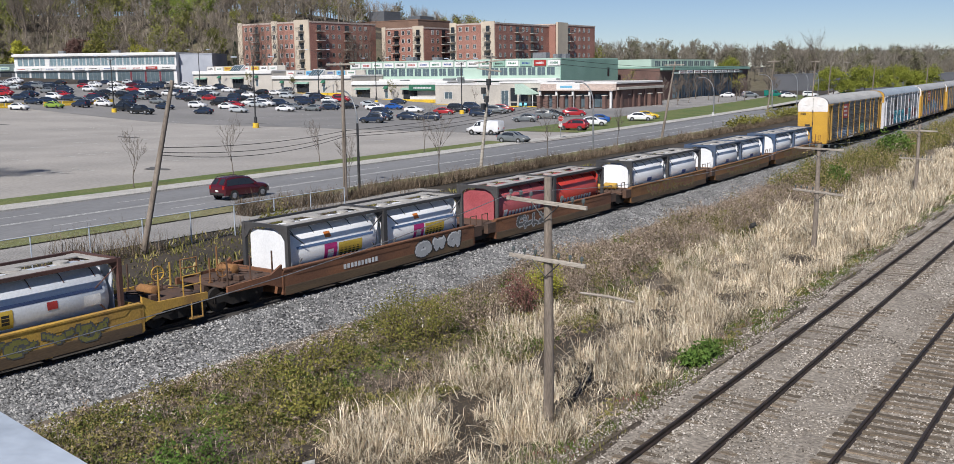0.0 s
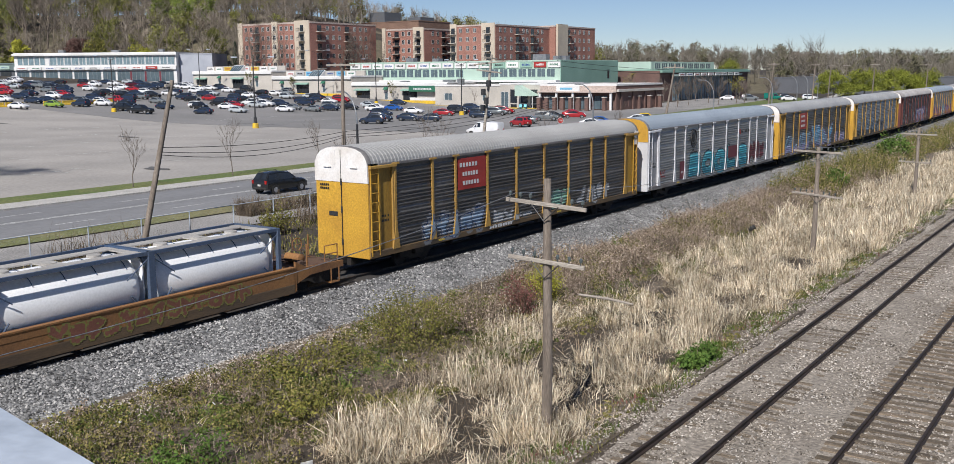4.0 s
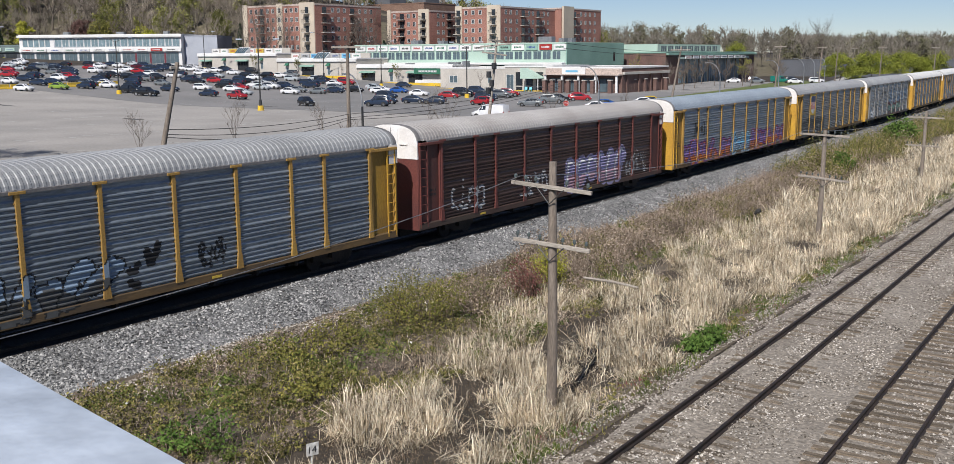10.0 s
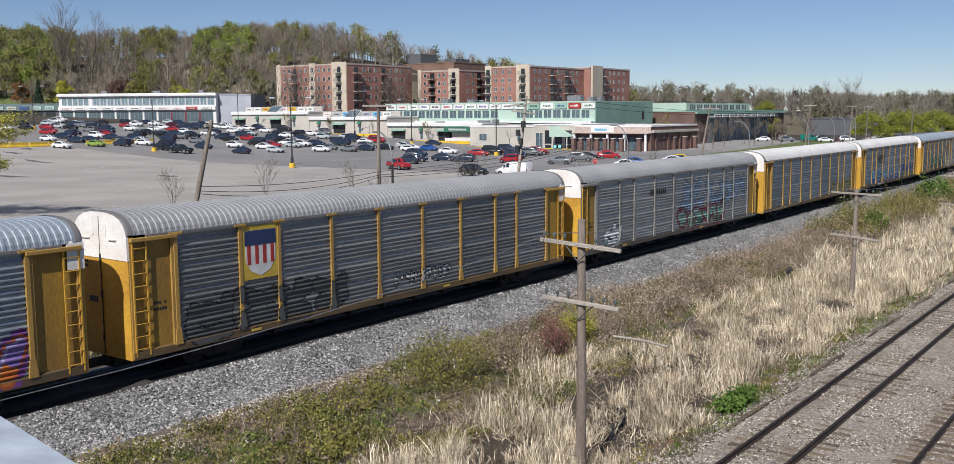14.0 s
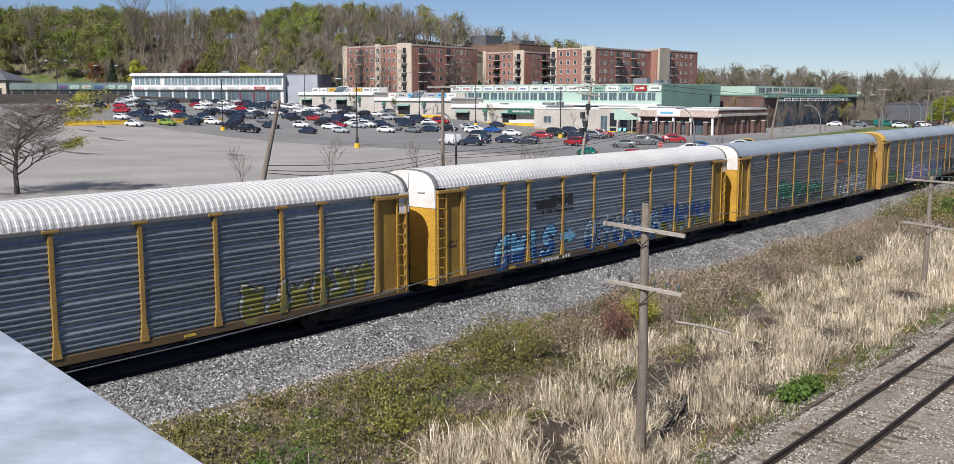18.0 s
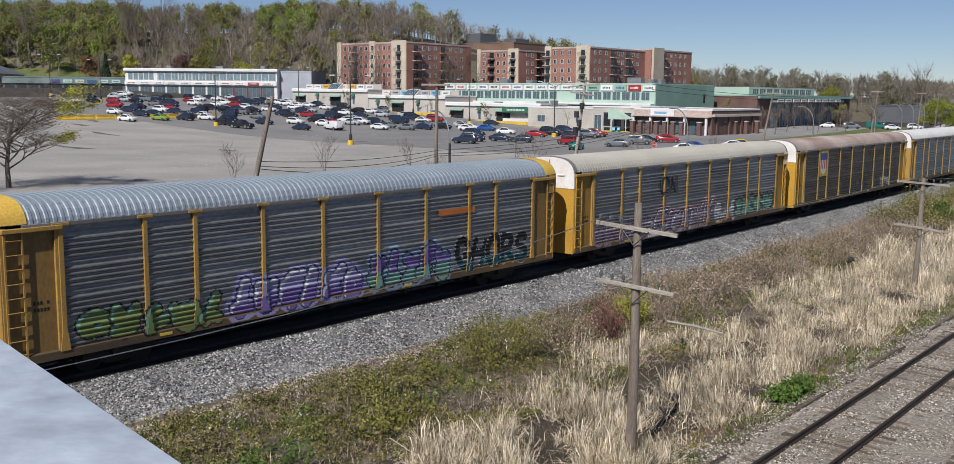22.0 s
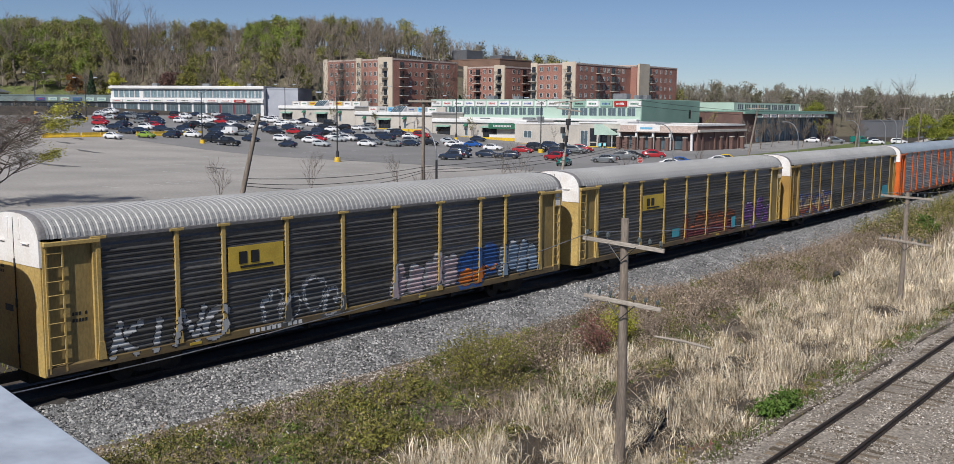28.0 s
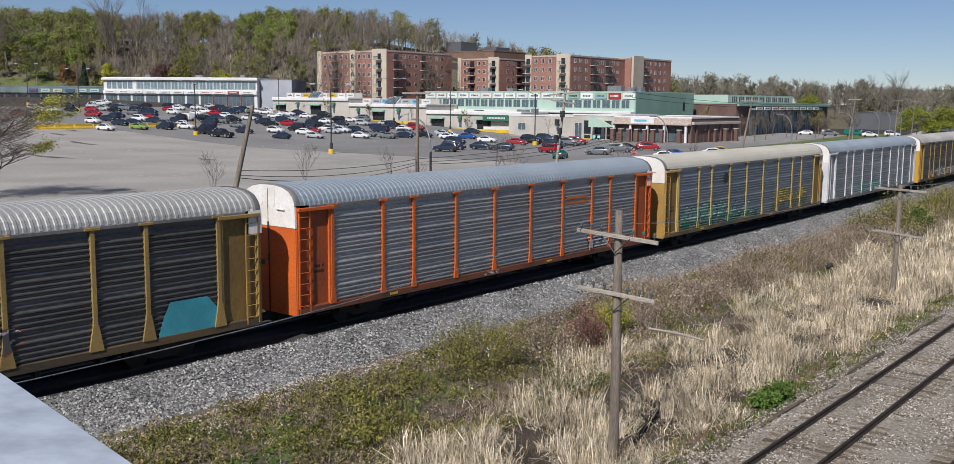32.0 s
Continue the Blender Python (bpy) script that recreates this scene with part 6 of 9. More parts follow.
stop = thing("stop_sign", "red octagonal stop sign with a white rim on a post", "road sign", pose(-67.4, 117.5, 0.1, 0, 0, 30))
part("post", Geo().tube([(0, 0, 0), (0, 0, 2.9)], 0.045, 8), "steel_grey", stop)
octo = [(0.42 * math.cos((k + 0.5) * math.pi / 4), 2.6 + 0.42 * math.sin((k + 0.5) * math.pi / 4)) for k in range(8)]
part("rim", Geo().prism(octo, -0.06, -0.05), "paint_white", stop)
part("plate", Geo().prism([(a * 0.92, 2.6 + (b - 2.6) * 0.92) for a, b in octo], -0.066, -0.061), INK["red"], stop)
part("lettering", flat_text("STOP", 0.55, 0.2, 0.002), white_ink, stop, at=pose(0, -0.07, 2.6, 0, 0, -90))
part("notice", Geo().box(-0.22, 0.22, -0.06, -0.05, 1.5, 2.05, 0.004), "paint_white", stop)
board = thing("milepost_board", "small white board with a black number on a short post", "sign", pose(-16.15, 15.95, -0.86, 4, 0, 68))
part("post", Geo().tube([(0, 0, 0), (0, 0, 1.0)], 0.03, 6), "paint_white", board)
part("plate", Geo().box(-0.16, 0.16, -0.05, -0.035, 0.72, 1.05, 0.004), "paint_white", board)
part("lettering", flat_text("14", 0.2, 0.17, 0.002), black, board, at=pose(0.0, -0.054, 0.88, 0, 0, -90))


# ---- parking lot fittings ----
def lot_light(x, y, h, heads=2, ang=0):
    t = thing("parking_light", "tall black parking lot light on a yellow concrete base", "lamp post", pose(x, y, land(x, y), 0, 0, ang), "parking lot lights")
    part("base", Geo().tube([(0, 0, 0), (0, 0, 0.85), (0, 0, 0.9)], [0.55, 0.5, 0.42], 14), "yellow_base", t)
    part("column", Geo().tube([(0, 0, 0.9), (0, 0, 1.9), (0, 0, 2.0), (0, 0, h)], [0.3, 0.26, 0.13, 0.10], 10), "steel_dark", t)
    for k in range(heads):
        s = -1 if k else 1
        arm = part("arm", Geo().tube([(0, 0, h - 0.3), (s * 1.6, 0, h + 0.5), (s * 2.8, 0, h + 0.75)], 0.05, 6), "steel_dark", t)
        part("lamp_head", Geo().box(s * 3.2 - 0.5, s * 3.2 + 0.5, -0.2, 0.2, h + 0.68, h + 0.88, 0.04), "galv", arm)
    return t


for x, y, h in ((-128.3, 118.0, 11.4), (-186.7, 131.1, 11.4), (-125.2, 175.0, 11.2), (-258.0, 214.0, 11.5), (-207.0, 216.0, 13.0), (-270, 150, 11.5), (-176, 206, 11.5), (-300, 150, 12)):
    lot_light(x, y, h, 2, 35)
for k in range(9):
    x, y = -209.5, 108.0 + k * 4.6
    g = Geo().prism([(-0.3, 0), (0.3, 0), (0.27, 0.15), (0.12, 0.4), (0.1, 0.82), (-0.1, 0.82), (-0.12, 0.4), (-0.27, 0.15)], -1.75, 1.75)
    if k not in (4,):
        tagged(part("traffic_barrier", g, "yellow_base", at=pose(x, y, land(x, y) + 0.07, 0, 0, 3) @ Matrix.Diagonal((1.25, 1.25, 1.25, 1))), "yellow painted concrete barrier at the lot's row end", "barrier", "yellow barriers")


# ---- vehicles ----
COAT = {"white": (0.72, 0.72, 0.73), "silver": (0.42, 0.45, 0.47), "grey": (0.16, 0.175, 0.185), "black": (0.015, 0.016, 0.018), "navy": (0.02, 0.032, 0.06), "red": (0.36, 0.02, 0.025), "maroon": (0.075, 0.008, 0.015),
        "lime": (0.22, 0.33, 0.05), "blue": (0.02, 0.09, 0.33), "yellow": (0.62, 0.42, 0.03), "teal": (0.01, 0.16, 0.12)}
COATS = {k: surf("coat_" + k, c, tuple(x * 0.85 for x in c), 0.8, 20.0, 0.25, bump=0.0, coat=0.25, grain=0.06) for k, c in COAT.items()}
# stations along the body, rear to front: place, underside, belt, top, half width at the belt and at the top; then the cabin's first and last station, windscreen's end, wheel radius, axles
SHAPES = {
    "h": ([(-2.25, 0.46, 0.74, 0.84, 0.70, 0.58), (-2.17, 0.30, 0.86, 0.98, 0.83, 0.70), (-1.72, 0.24, 0.90, 1.08, 0.88, 0.70), (-1.12, 0.22, 0.92, 1.40, 0.89, 0.58), (-0.35, 0.22, 0.92, 1.47, 0.89, 0.60), (0.32, 0.22, 0.91, 1.41, 0.89, 0.59), (1.12, 0.22, 0.88, 0.99, 0.89, 0.74), (1.72, 0.24, 0.79, 0.89, 0.87, 0.72), (2.1, 0.28, 0.67, 0.75, 0.80, 0.62), (2.25, 0.36, 0.54, 0.60, 0.64, 0.5)], 3, 5, 2, 6, 0.32, (-1.35, 1.38)),
    "s": ([(-2.28, 0.56, 0.94, 1.04, 0.78, 0.68), (-2.22, 0.36, 1.0, 1.16, 0.90, 0.76), (-1.86, 0.32, 1.04, 1.64, 0.93, 0.66), (-1.2, 0.30, 1.04, 1.71, 0.94, 0.68), (-0.3, 0.30, 1.03, 1.71, 0.94, 0.69), (0.32, 0.30, 1.02, 1.63, 0.94, 0.67), (1.08, 0.30, 1.0, 1.12, 0.94, 0.80), (1.75, 0.32, 0.92, 1.03, 0.92, 0.78), (2.15, 0.36, 0.80, 0.90, 0.85, 0.68), (2.28, 0.45, 0.62, 0.70, 0.72, 0.58)], 2, 5, 1, 6, 0.36, (-1.4, 1.4)),
    "p": ([(-2.9, 0.56, 1.0, 1.10, 0.93, 0.90), (-2.86, 0.46, 1.04, 1.16, 0.97, 0.93), (-0.98, 0.42, 1.06, 1.18, 0.98, 0.93), (-0.80, 0.40, 1.08, 1.76, 0.98, 0.74), (-0.1, 0.40, 1.08, 1.84, 0.98, 0.76), (0.62, 0.40, 1.07, 1.77, 0.98, 0.74), (1.35, 0.40, 1.05, 1.18, 0.98, 0.86), (2.35, 0.42, 1.0, 1.12, 0.96, 0.84), (2.8, 0.46, 0.92, 1.02, 0.90, 0.76), (2.9, 0.52, 0.78, 0.86, 0.82, 0.70)], 3, 5, 2, 6, 0.40, (-1.75, 1.8)),
    "v": ([(-2.75, 0.56, 1.2, 1.9, 0.93, 0.82), (-2.68, 0.42, 1.2, 2.06, 0.98, 0.86), (-0.9, 0.38, 1.2, 2.12, 1.0, 0.88), (0.2, 0.38, 1.2, 2.10, 1.0, 0.86), (0.62, 0.38, 1.2, 2.06, 1.0, 0.84), (0.95, 0.38, 1.2, 1.96, 1.0, 0.80), (1.62, 0.38, 1.12, 1.26, 0.99, 0.84), (2.2, 0.40, 1.0, 1.12, 0.96, 0.80), (2.62, 0.44, 0.86, 0.94, 0.88, 0.70), (2.75, 0.5, 0.68, 0.76, 0.78, 0.6)], 3, 5, 2, 6, 0.36, (-1.6, 1.75))}


def wheel_meshes(rad):
    t, h = Geo(), Geo()
    t.tube([(-0.11, 0, 0), (-0.09, 0, 0), (0.09, 0, 0), (0.11, 0, 0)], [rad * 0.88, rad, rad, rad * 0.88], 16)
    h.tube([(-0.118, 0, 0), (0.118, 0, 0)], rad * 0.62, 12)
    for k in range(5):
        a = k * 1.2566
        h.tube([(0.12, 0, 0), (0.12, rad * 0.6 * math.cos(a), rad * 0.6 * math.sin(a))], 0.03, 4)
    return t.mesh("tyre", True), h.mesh("rim")


def section(st):
    """Half of a body's cross-section at one station, from the underside to the roof's middle."""
    y, lo, belt, top, wb, wt = st
    return [(0.0, y, lo), (wb * 0.86, y, lo), (wb * 0.97, y, lo + 0.10), (wb, y, lo + (belt - lo) * 0.6), (wb * 0.975, y, belt), (wt, y, top - 0.05), (wt * 0.82, y, top), (0.0, y, top + 0.025)]


def vehicle_meshes(key):
    """A rounded body lofted through its stations, with panes set into the cabin's sides, front and back."""
    sts, c0, c1, back, cowl, rad, axles = SHAPES[key]
    body, n = Geo(), 14
    v = []
    for st in sts:
        h = section(st)
        v += h + [(-x, y, z) for x, y, z in h[-2:0:-1]]
    f = [(j * n + i, j * n + (i + 1) % n, (j + 1) * n + (i + 1) % n, (j + 1) * n + i) for j in range(len(sts) - 1) for i in range(n)]
    body.add(v, f + [tuple(range(n)), tuple((len(sts) - 1) * n + i for i in range(n))])
    mixp = lambda a, b, t: tuple(p + (q - p) * t for p, q in zip(a, b))
    S = [section(st) for st in sts]

    def pane(lower, upper):
        """A thin pane between two lines of points, lifted 12 mm off the body."""
        g, m = Geo(), len(lower)
        pts = [Vector(p) for p in lower + upper]
        d = (pts[1] - pts[0]).cross(pts[m] - pts[0]).normalized() * 0.012
        mid = sum(pts, Vector()) / len(pts)
        if d.dot(mid - Vector((0, mid.y * 0.5, 0.6))) < 0:
            d = -d
        f = [(i, i + 1, m + i + 1, m + i) for i in range(m - 1)]
        rim = list(range(m)) + list(range(2 * m - 1, m - 1, -1))
        g.add([p + d for p in pts] + [p - d for p in pts], f + [tuple(2 * m + k for k in q) for q in f] + [(rim[k], rim[(k + 1) % (2 * m)], 2 * m + rim[(k + 1) % (2 * m)], 2 * m + rim[k]) for k in range(2 * m)])
        return g

    low = [mixp(S[j][4], S[j][5], 0.12) for j in range(c0, c1 + 1)]
    high = [mixp(S[j][4], S[j][5], 0.88) for j in range(c0, c1 + 1)]
    front = mixp(S[c1][4], S[cowl][4], 0.62)
    low.append(front[:2] + (front[2] + 0.06,))
    high.append(mixp(mixp(front, S[c1][5], 0.3), high[-1], 0.2))
    if key in "hs":
        rear = mixp(S[c0][4], S[back][4], 0.55)
        low.insert(0, rear[:2] + (rear[2] + 0.08,))
        high.insert(0, mixp(mixp(rear, S[c0][5], 0.35), high[0], 0.2))
    side = [pane([(s * x, y, z) for x, y, z in low], [(s * x, y, z) for x, y, z in high]).mesh("side_window") for s in (1, -1)]

    def screen(foot_, head_):
        a, b = S[foot_][6], S[head_][6]
        p, q = mixp(a, b, 0.10), mixp(a, b, 0.93)
        return pane([(-a[0] * 1.02, p[1], p[2]), (a[0] * 1.02, p[1], p[2])], [(-b[0] * 1.08, q[1], q[2]), (b[0] * 1.08, q[1], q[2])])

    wind = screen(cowl, c1).mesh("windscreen")
    rearw = screen(back, c0).mesh("rear_window") if key != "v" else None
    arch = Geo().prism([((rad + 0.06) * math.cos(a * math.pi / 8), (rad + 0.06) * math.sin(a * math.pi / 8)) for a in range(16)], -0.01, 0.006, "x")
    W, yf, yr = 2 * sts[4][4], sts[-2][0], sts[0][0]
    head, tail, bump, bump_back, mirror = Geo(), Geo(), Geo(), Geo(), Geo()
    head.box(-0.2, 0.2, -0.10, 0.09, -0.07, 0.07, 0.02)
    tail.box(-0.1, 0.1, -0.03, 0.16, -0.14, 0.14, 0.02)
    mirror.box(-0.1, 0.1, -0.06, 0.06, -0.07, 0.07, 0.02)
    bump.box(-W / 2 + 0.22, W / 2 - 0.22, yf - 0.05, yf + 0.16, 0.34, 0.5, 0.03)
    bump_back.box(-W / 2 + 0.22, W / 2 - 0.22, yr - 0.03, yr + 0.08, 0.42, 0.58, 0.03)
    bed = Geo().box(-0.8, 0.8, -2.78, -1.05, 1.17, 1.215, 0.01) if key == "p" else None
    top = sts[3][3]
    rails_ = Geo().tube([(0, -1.8, top - 0.08), (0, -1.6, top + 0.05), (0, 0.1, top + 0.03), (0, 0.3, top - 0.08)], 0.02, 5) if key == "s" else None
    tm, hm = wheel_meshes(rad)
    plate_ = Geo().box(-0.16, 0.16, yr - 0.02, yr + 0.02, 0.66, 0.80)
    return dict(body=body.mesh("body", True), arch=arch.mesh("wheel_arch"), side=side, wind=wind, rearw=rearw, head=head.mesh("headlight"), tail=tail.mesh("tail_light"),
                bump=bump.mesh("front_bumper"), bump_back=bump_back.mesh("rear_bumper"), mirror=mirror.mesh("mirror"), bed=bed and bed.mesh("load_bed"), rails=rails_ and rails_.mesh("roof_rail"), tyre=tm, rim=hm, plate=plate_.mesh("number_plate"), spec=(W, yf, yr, sts[4][2], rad, axles, sts[cowl][0]))


VM = {k: vehicle_meshes(k) for k in SHAPES}
KIND = {"h": "car", "s": "sport utility vehicle", "p": "pickup truck", "v": "van"}


def vehicle(key, colour, m, where="parked in the lot", group="cars in the parking lot", far=False):
    d = VM[key]
    W, yf, yr, belt, rad, axles, cowl = d["spec"]
    t = thing({"h": "car", "s": "suv", "p": "pickup_truck", "v": "van"}[key], "%s %s %s" % ({"navy": "dark blue"}.get(colour, colour), KIND[key], where), "car" if key in "hs" else "truck" if key == "p" else "van", m, group)
    b = part("body", d["body"], COATS[colour], t)
    part("windscreen", d["wind"], "glass_dark", t, "dark tinted glass")
    if d["rearw"]:
        part("rear_window", d["rearw"], "glass_dark", t)
    for me in d["side"]:
        part("side_window", me, "glass_dark", t)
    if not far:
        part("front_bumper", d["bump"], "rubber", t)
        part("rear_bumper", d["bump_back"], "rubber", t)
    if not far:
        part("number_plate", d["plate"], "paint_white", t)
    if d["bed"]:
        part("load_bed", d["bed"], "rubber", t)
    if d["rails"] and not far:
        for s in (-1, 1):
            part("roof_rail", d["rails"], "steel_dark", t, at=pose(s * 0.6, 0, 0))
    for s in (-1, 1):
        part("headlight", d["head"], "lamp_clear", t, at=pose(s * (W / 2 - 0.3), yf, 0.64 if key == "h" else 0.8))
        part("tail_light", d["tail"], "lamp_red", t, at=pose(s * (W / 2 - 0.22), yr, 0.78 if key == "h" else 0.98))
        if not far:
            part("mirror", d["mirror"], COATS[colour], t, at=pose(s * (W / 2 + 0.02), cowl - 0.45, belt + 0.05))
        for y in axles:
            if not far:
                part("wheel_arch", d["arch"], "rubber", b, at=pose(s * W / 2, y, rad))
            wh = part("tyre", d["tyre"], "rubber", t, at=pose(s * (W / 2 - 0.11), y, rad))
            if not far:
                part("rim", d["rim"], "rim", wh, at=pose(0, 0, 0, 0, 0, 0 if s > 0 else 180))
    return t


ROWS = [
    [(-287, 164, "silver h"), (-297, 173, "white s"), (-278, 196, "white h"), (-272, 159, "silver h"), (-266, 159, "black h"), (-264, 165, "black s"), (-275, 168, "grey s"), (-254, 171, "white s"), (-258, 185, "white h"), (-275, 187, "white h"), (-255, 193, "navy s"), (-271, 198, "maroon h")],
    [(-259, 200, "navy h"), (-252, 204, "white s"), (-261, 212, "white s"), (-253, 218, "black h"), (-231, 136, "navy h"), (-247, 141, "red h"), (-237, 141, "navy s"), (-229, 144, "white s"), (-246, 158, "navy s"), (-229, 156, "black s"), (-226, 162, "black s"), (-232, 170, "navy h")],
    [(-250, 176, "white h"), (-229, 179, "white h"), (-247, 184, "navy s"), (-246, 208, "white h"), (-234, 205, "white h"), (-237, 215, "black h"), (-240, 218, "black s"), (-203, 119, "white h"), (-204, 128, "lime h"), (-224, 128, "white h"), (-218, 135, "navy h"), (-203, 134, "navy s")],
    [(-203, 140, "white h"), (-224, 145, "navy h"), (-206, 168, "black h"), (-223, 169, "black h"), (-213, 171, "navy s"), (-207, 175, "red h"), (-200, 180, "black h"), (-224, 190, "silver h"), (-213, 194, "white h"), (-218, 203, "black s"), (-217, 208, "white h"), (-219, 215, "grey h")],
    [(-180, 133, "black p"), (-188, 135, "black s"), (-181, 158, "white h"), (-191, 164, "black s"), (-184, 163, "red h"), (-182, 168, "silver h"), (-183, 172, "white s"), (-182, 176, "navy s"), (-181, 184, "navy s"), (-184, 196, "white h"), (-192, 199, "navy s"), (-185, 202, "red s")],
    [(-168, 164, "white h"), (-165, 170, "grey h"), (-165, 176, "navy h"), (-165, 183, "black h"), (-157, 183, "white h"), (-155, 188, "blue h"), (-166, 192, "silver h"), (-137, 162, "navy s"), (-127, 171, "red h"), (-140, 177, "white h"), (-128, 178, "black h"), (-119, 138, "navy s"), (-123, 145, "navy s"), (-115, 150, "navy h")],
    [(-114, 166, "navy h"), (-118, 172, "navy s"), (-118, 178, "grey s"), (-94, 151, "grey h"), (-76.5, 162, "white h"), (-96, 162, "grey s"), (-78, 168, "yellow h"), (-98, 168, "black h"), (-96, 173, "red h"), (-99, 178, "red h"), (-80, 152, "blue h"), (-77, 145, "white h")],
    [(-112, 300, "white h"), (-107, 306, "silver s"), (-103, 296, "grey s"), (-98, 302, "teal v"), (-92, 298, "white h"), (-97, 312, "black s"), (-88, 306, "white s")],
    [(-274, 139, "white s"), (-316, 164, "black s"), (-263, 138, "white p"), (-241, 123, "navy p"), (-255, 125, "red h"), (-267, 146, "black h"), (-295, 169, "white h"), (-305, 179, "white s"), (-281, 169, "navy h"), (-281, 172, "grey s"), (-253, 145, "red h"), (-243, 146, "navy h")],
    [(-275, 172, "navy s"), (-257, 165, "navy s"), (-288, 183, "black h"), (-217, 131, "navy h"), (-211, 140, "grey s"), (-210, 144, "white h"), (-281, 191, "white h"), (-216, 156, "navy s"), (-194, 140, "black s"), (-249, 182, "red h"), (-276, 204, "navy s"), (-261, 196, "navy s")],
    [(-228, 172, "black h"), (-267, 204, "navy h"), (-273, 211, "black h"), (-257, 205, "white s"), (-217, 176, "grey h"), (-245, 203, "white h"), (-195, 169, "navy s"), (-206, 183, "navy s"), (-246, 212, "navy h"), (-193, 178, "silver h"), (-200, 176, "navy h"), (-224, 219, "grey s")],
    [(-188, 190, "navy s"), (-198, 206, "black s"), (-190, 207, "red s"), (-216, 231, "black h"), (-170, 196, "silver h"), (-160, 188, "white h"), (-120, 150, "navy h"), (-135, 187, "black s"), (-137, 196, "navy s"), (-122, 181, "silver s"), (-120, 184, "red s")]]
rc = random.Random(9)
for row in ROWS:
    for x, y, what in row:
        colour, key = what.split()
        ang = (-90 if rc.random() < 0.75 else 90) + rc.uniform(-5, 5) + (25 if x > -130 else 12)
        vehicle(key, colour, pose(x, y, land(x, y) + 0.085, 0, 0, ang) @ Matrix.Diagonal((1.03, 1.03, 1.05, 1)), far=math.hypot(x, y) > 225)

taken = [(x, y) for row in ROWS for x, y, _ in row]
for lane in (-287, -270, -252, -236, -220, -204, -188, -172):
    for k in range(16):
        x, y = lane + rc.uniform(-1.0, 1.0), 150 + k * 4.4 + rc.uniform(-0.4, 0.4) - (lane + 230) * 0.1
        if y < 216 and rc.random() < 0.75 and all(math.hypot(x - a, y - b) > 5.2 for a, b in taken) and len(taken) < 178:
            taken.append((x, y))
            vehicle(rc.choice("hhss"), rc.choice(["white", "white", "silver", "black", "navy", "navy", "grey", "grey", "red", "black"]), pose(x, y, land(x, y) + 0.085, 0, 0, (-90 if rc.random() < 0.7 else 90) + rc.uniform(-3, 3) + 12), far=True)

suv_red = vehicle("s", "maroon", pose(-57.5, 50, 0.0), "driving along the road", "traffic on the road")
suv_dark = vehicle("s", "black", pose(-57.5, 20, 0.0), "driving along the road", "traffic on the road")
pickup_red = vehicle("p", "red", pose(-175, 146, 1.0), "driving through the parking lot", "moving cars in the lot")
van_dark = vehicle("s", "black", pose(-144, 138, 0.0), "driving through the parking lot", "moving cars in the lot")
van_white = vehicle("v", "white", pose(-81, 119, 0.0), "driving through the parking lot", "moving cars in the lot")
car_entry = vehicle("h", "grey", pose(-68, 106, 0.0), "turning at the lot's entry", "moving cars in the lot")
suv_entry = vehicle("s", "red", pose(-74, 132, 0.0), "near the lot's entry", "moving cars in the lot")
car_teal = vehicle("h", "teal", pose(-92, 136, 0.0), "driving through the parking lot", "moving cars in the lot")


def drive(ob, rows):
    """Keys a vehicle through (t, x, y, heading); heading 0 looks to +y."""
    walk(ob, [(t, pose(x, y, (0.0 if x > -72 else land(x, y) + 0.085), 0, 0, a)) for t, x, y, a in rows])


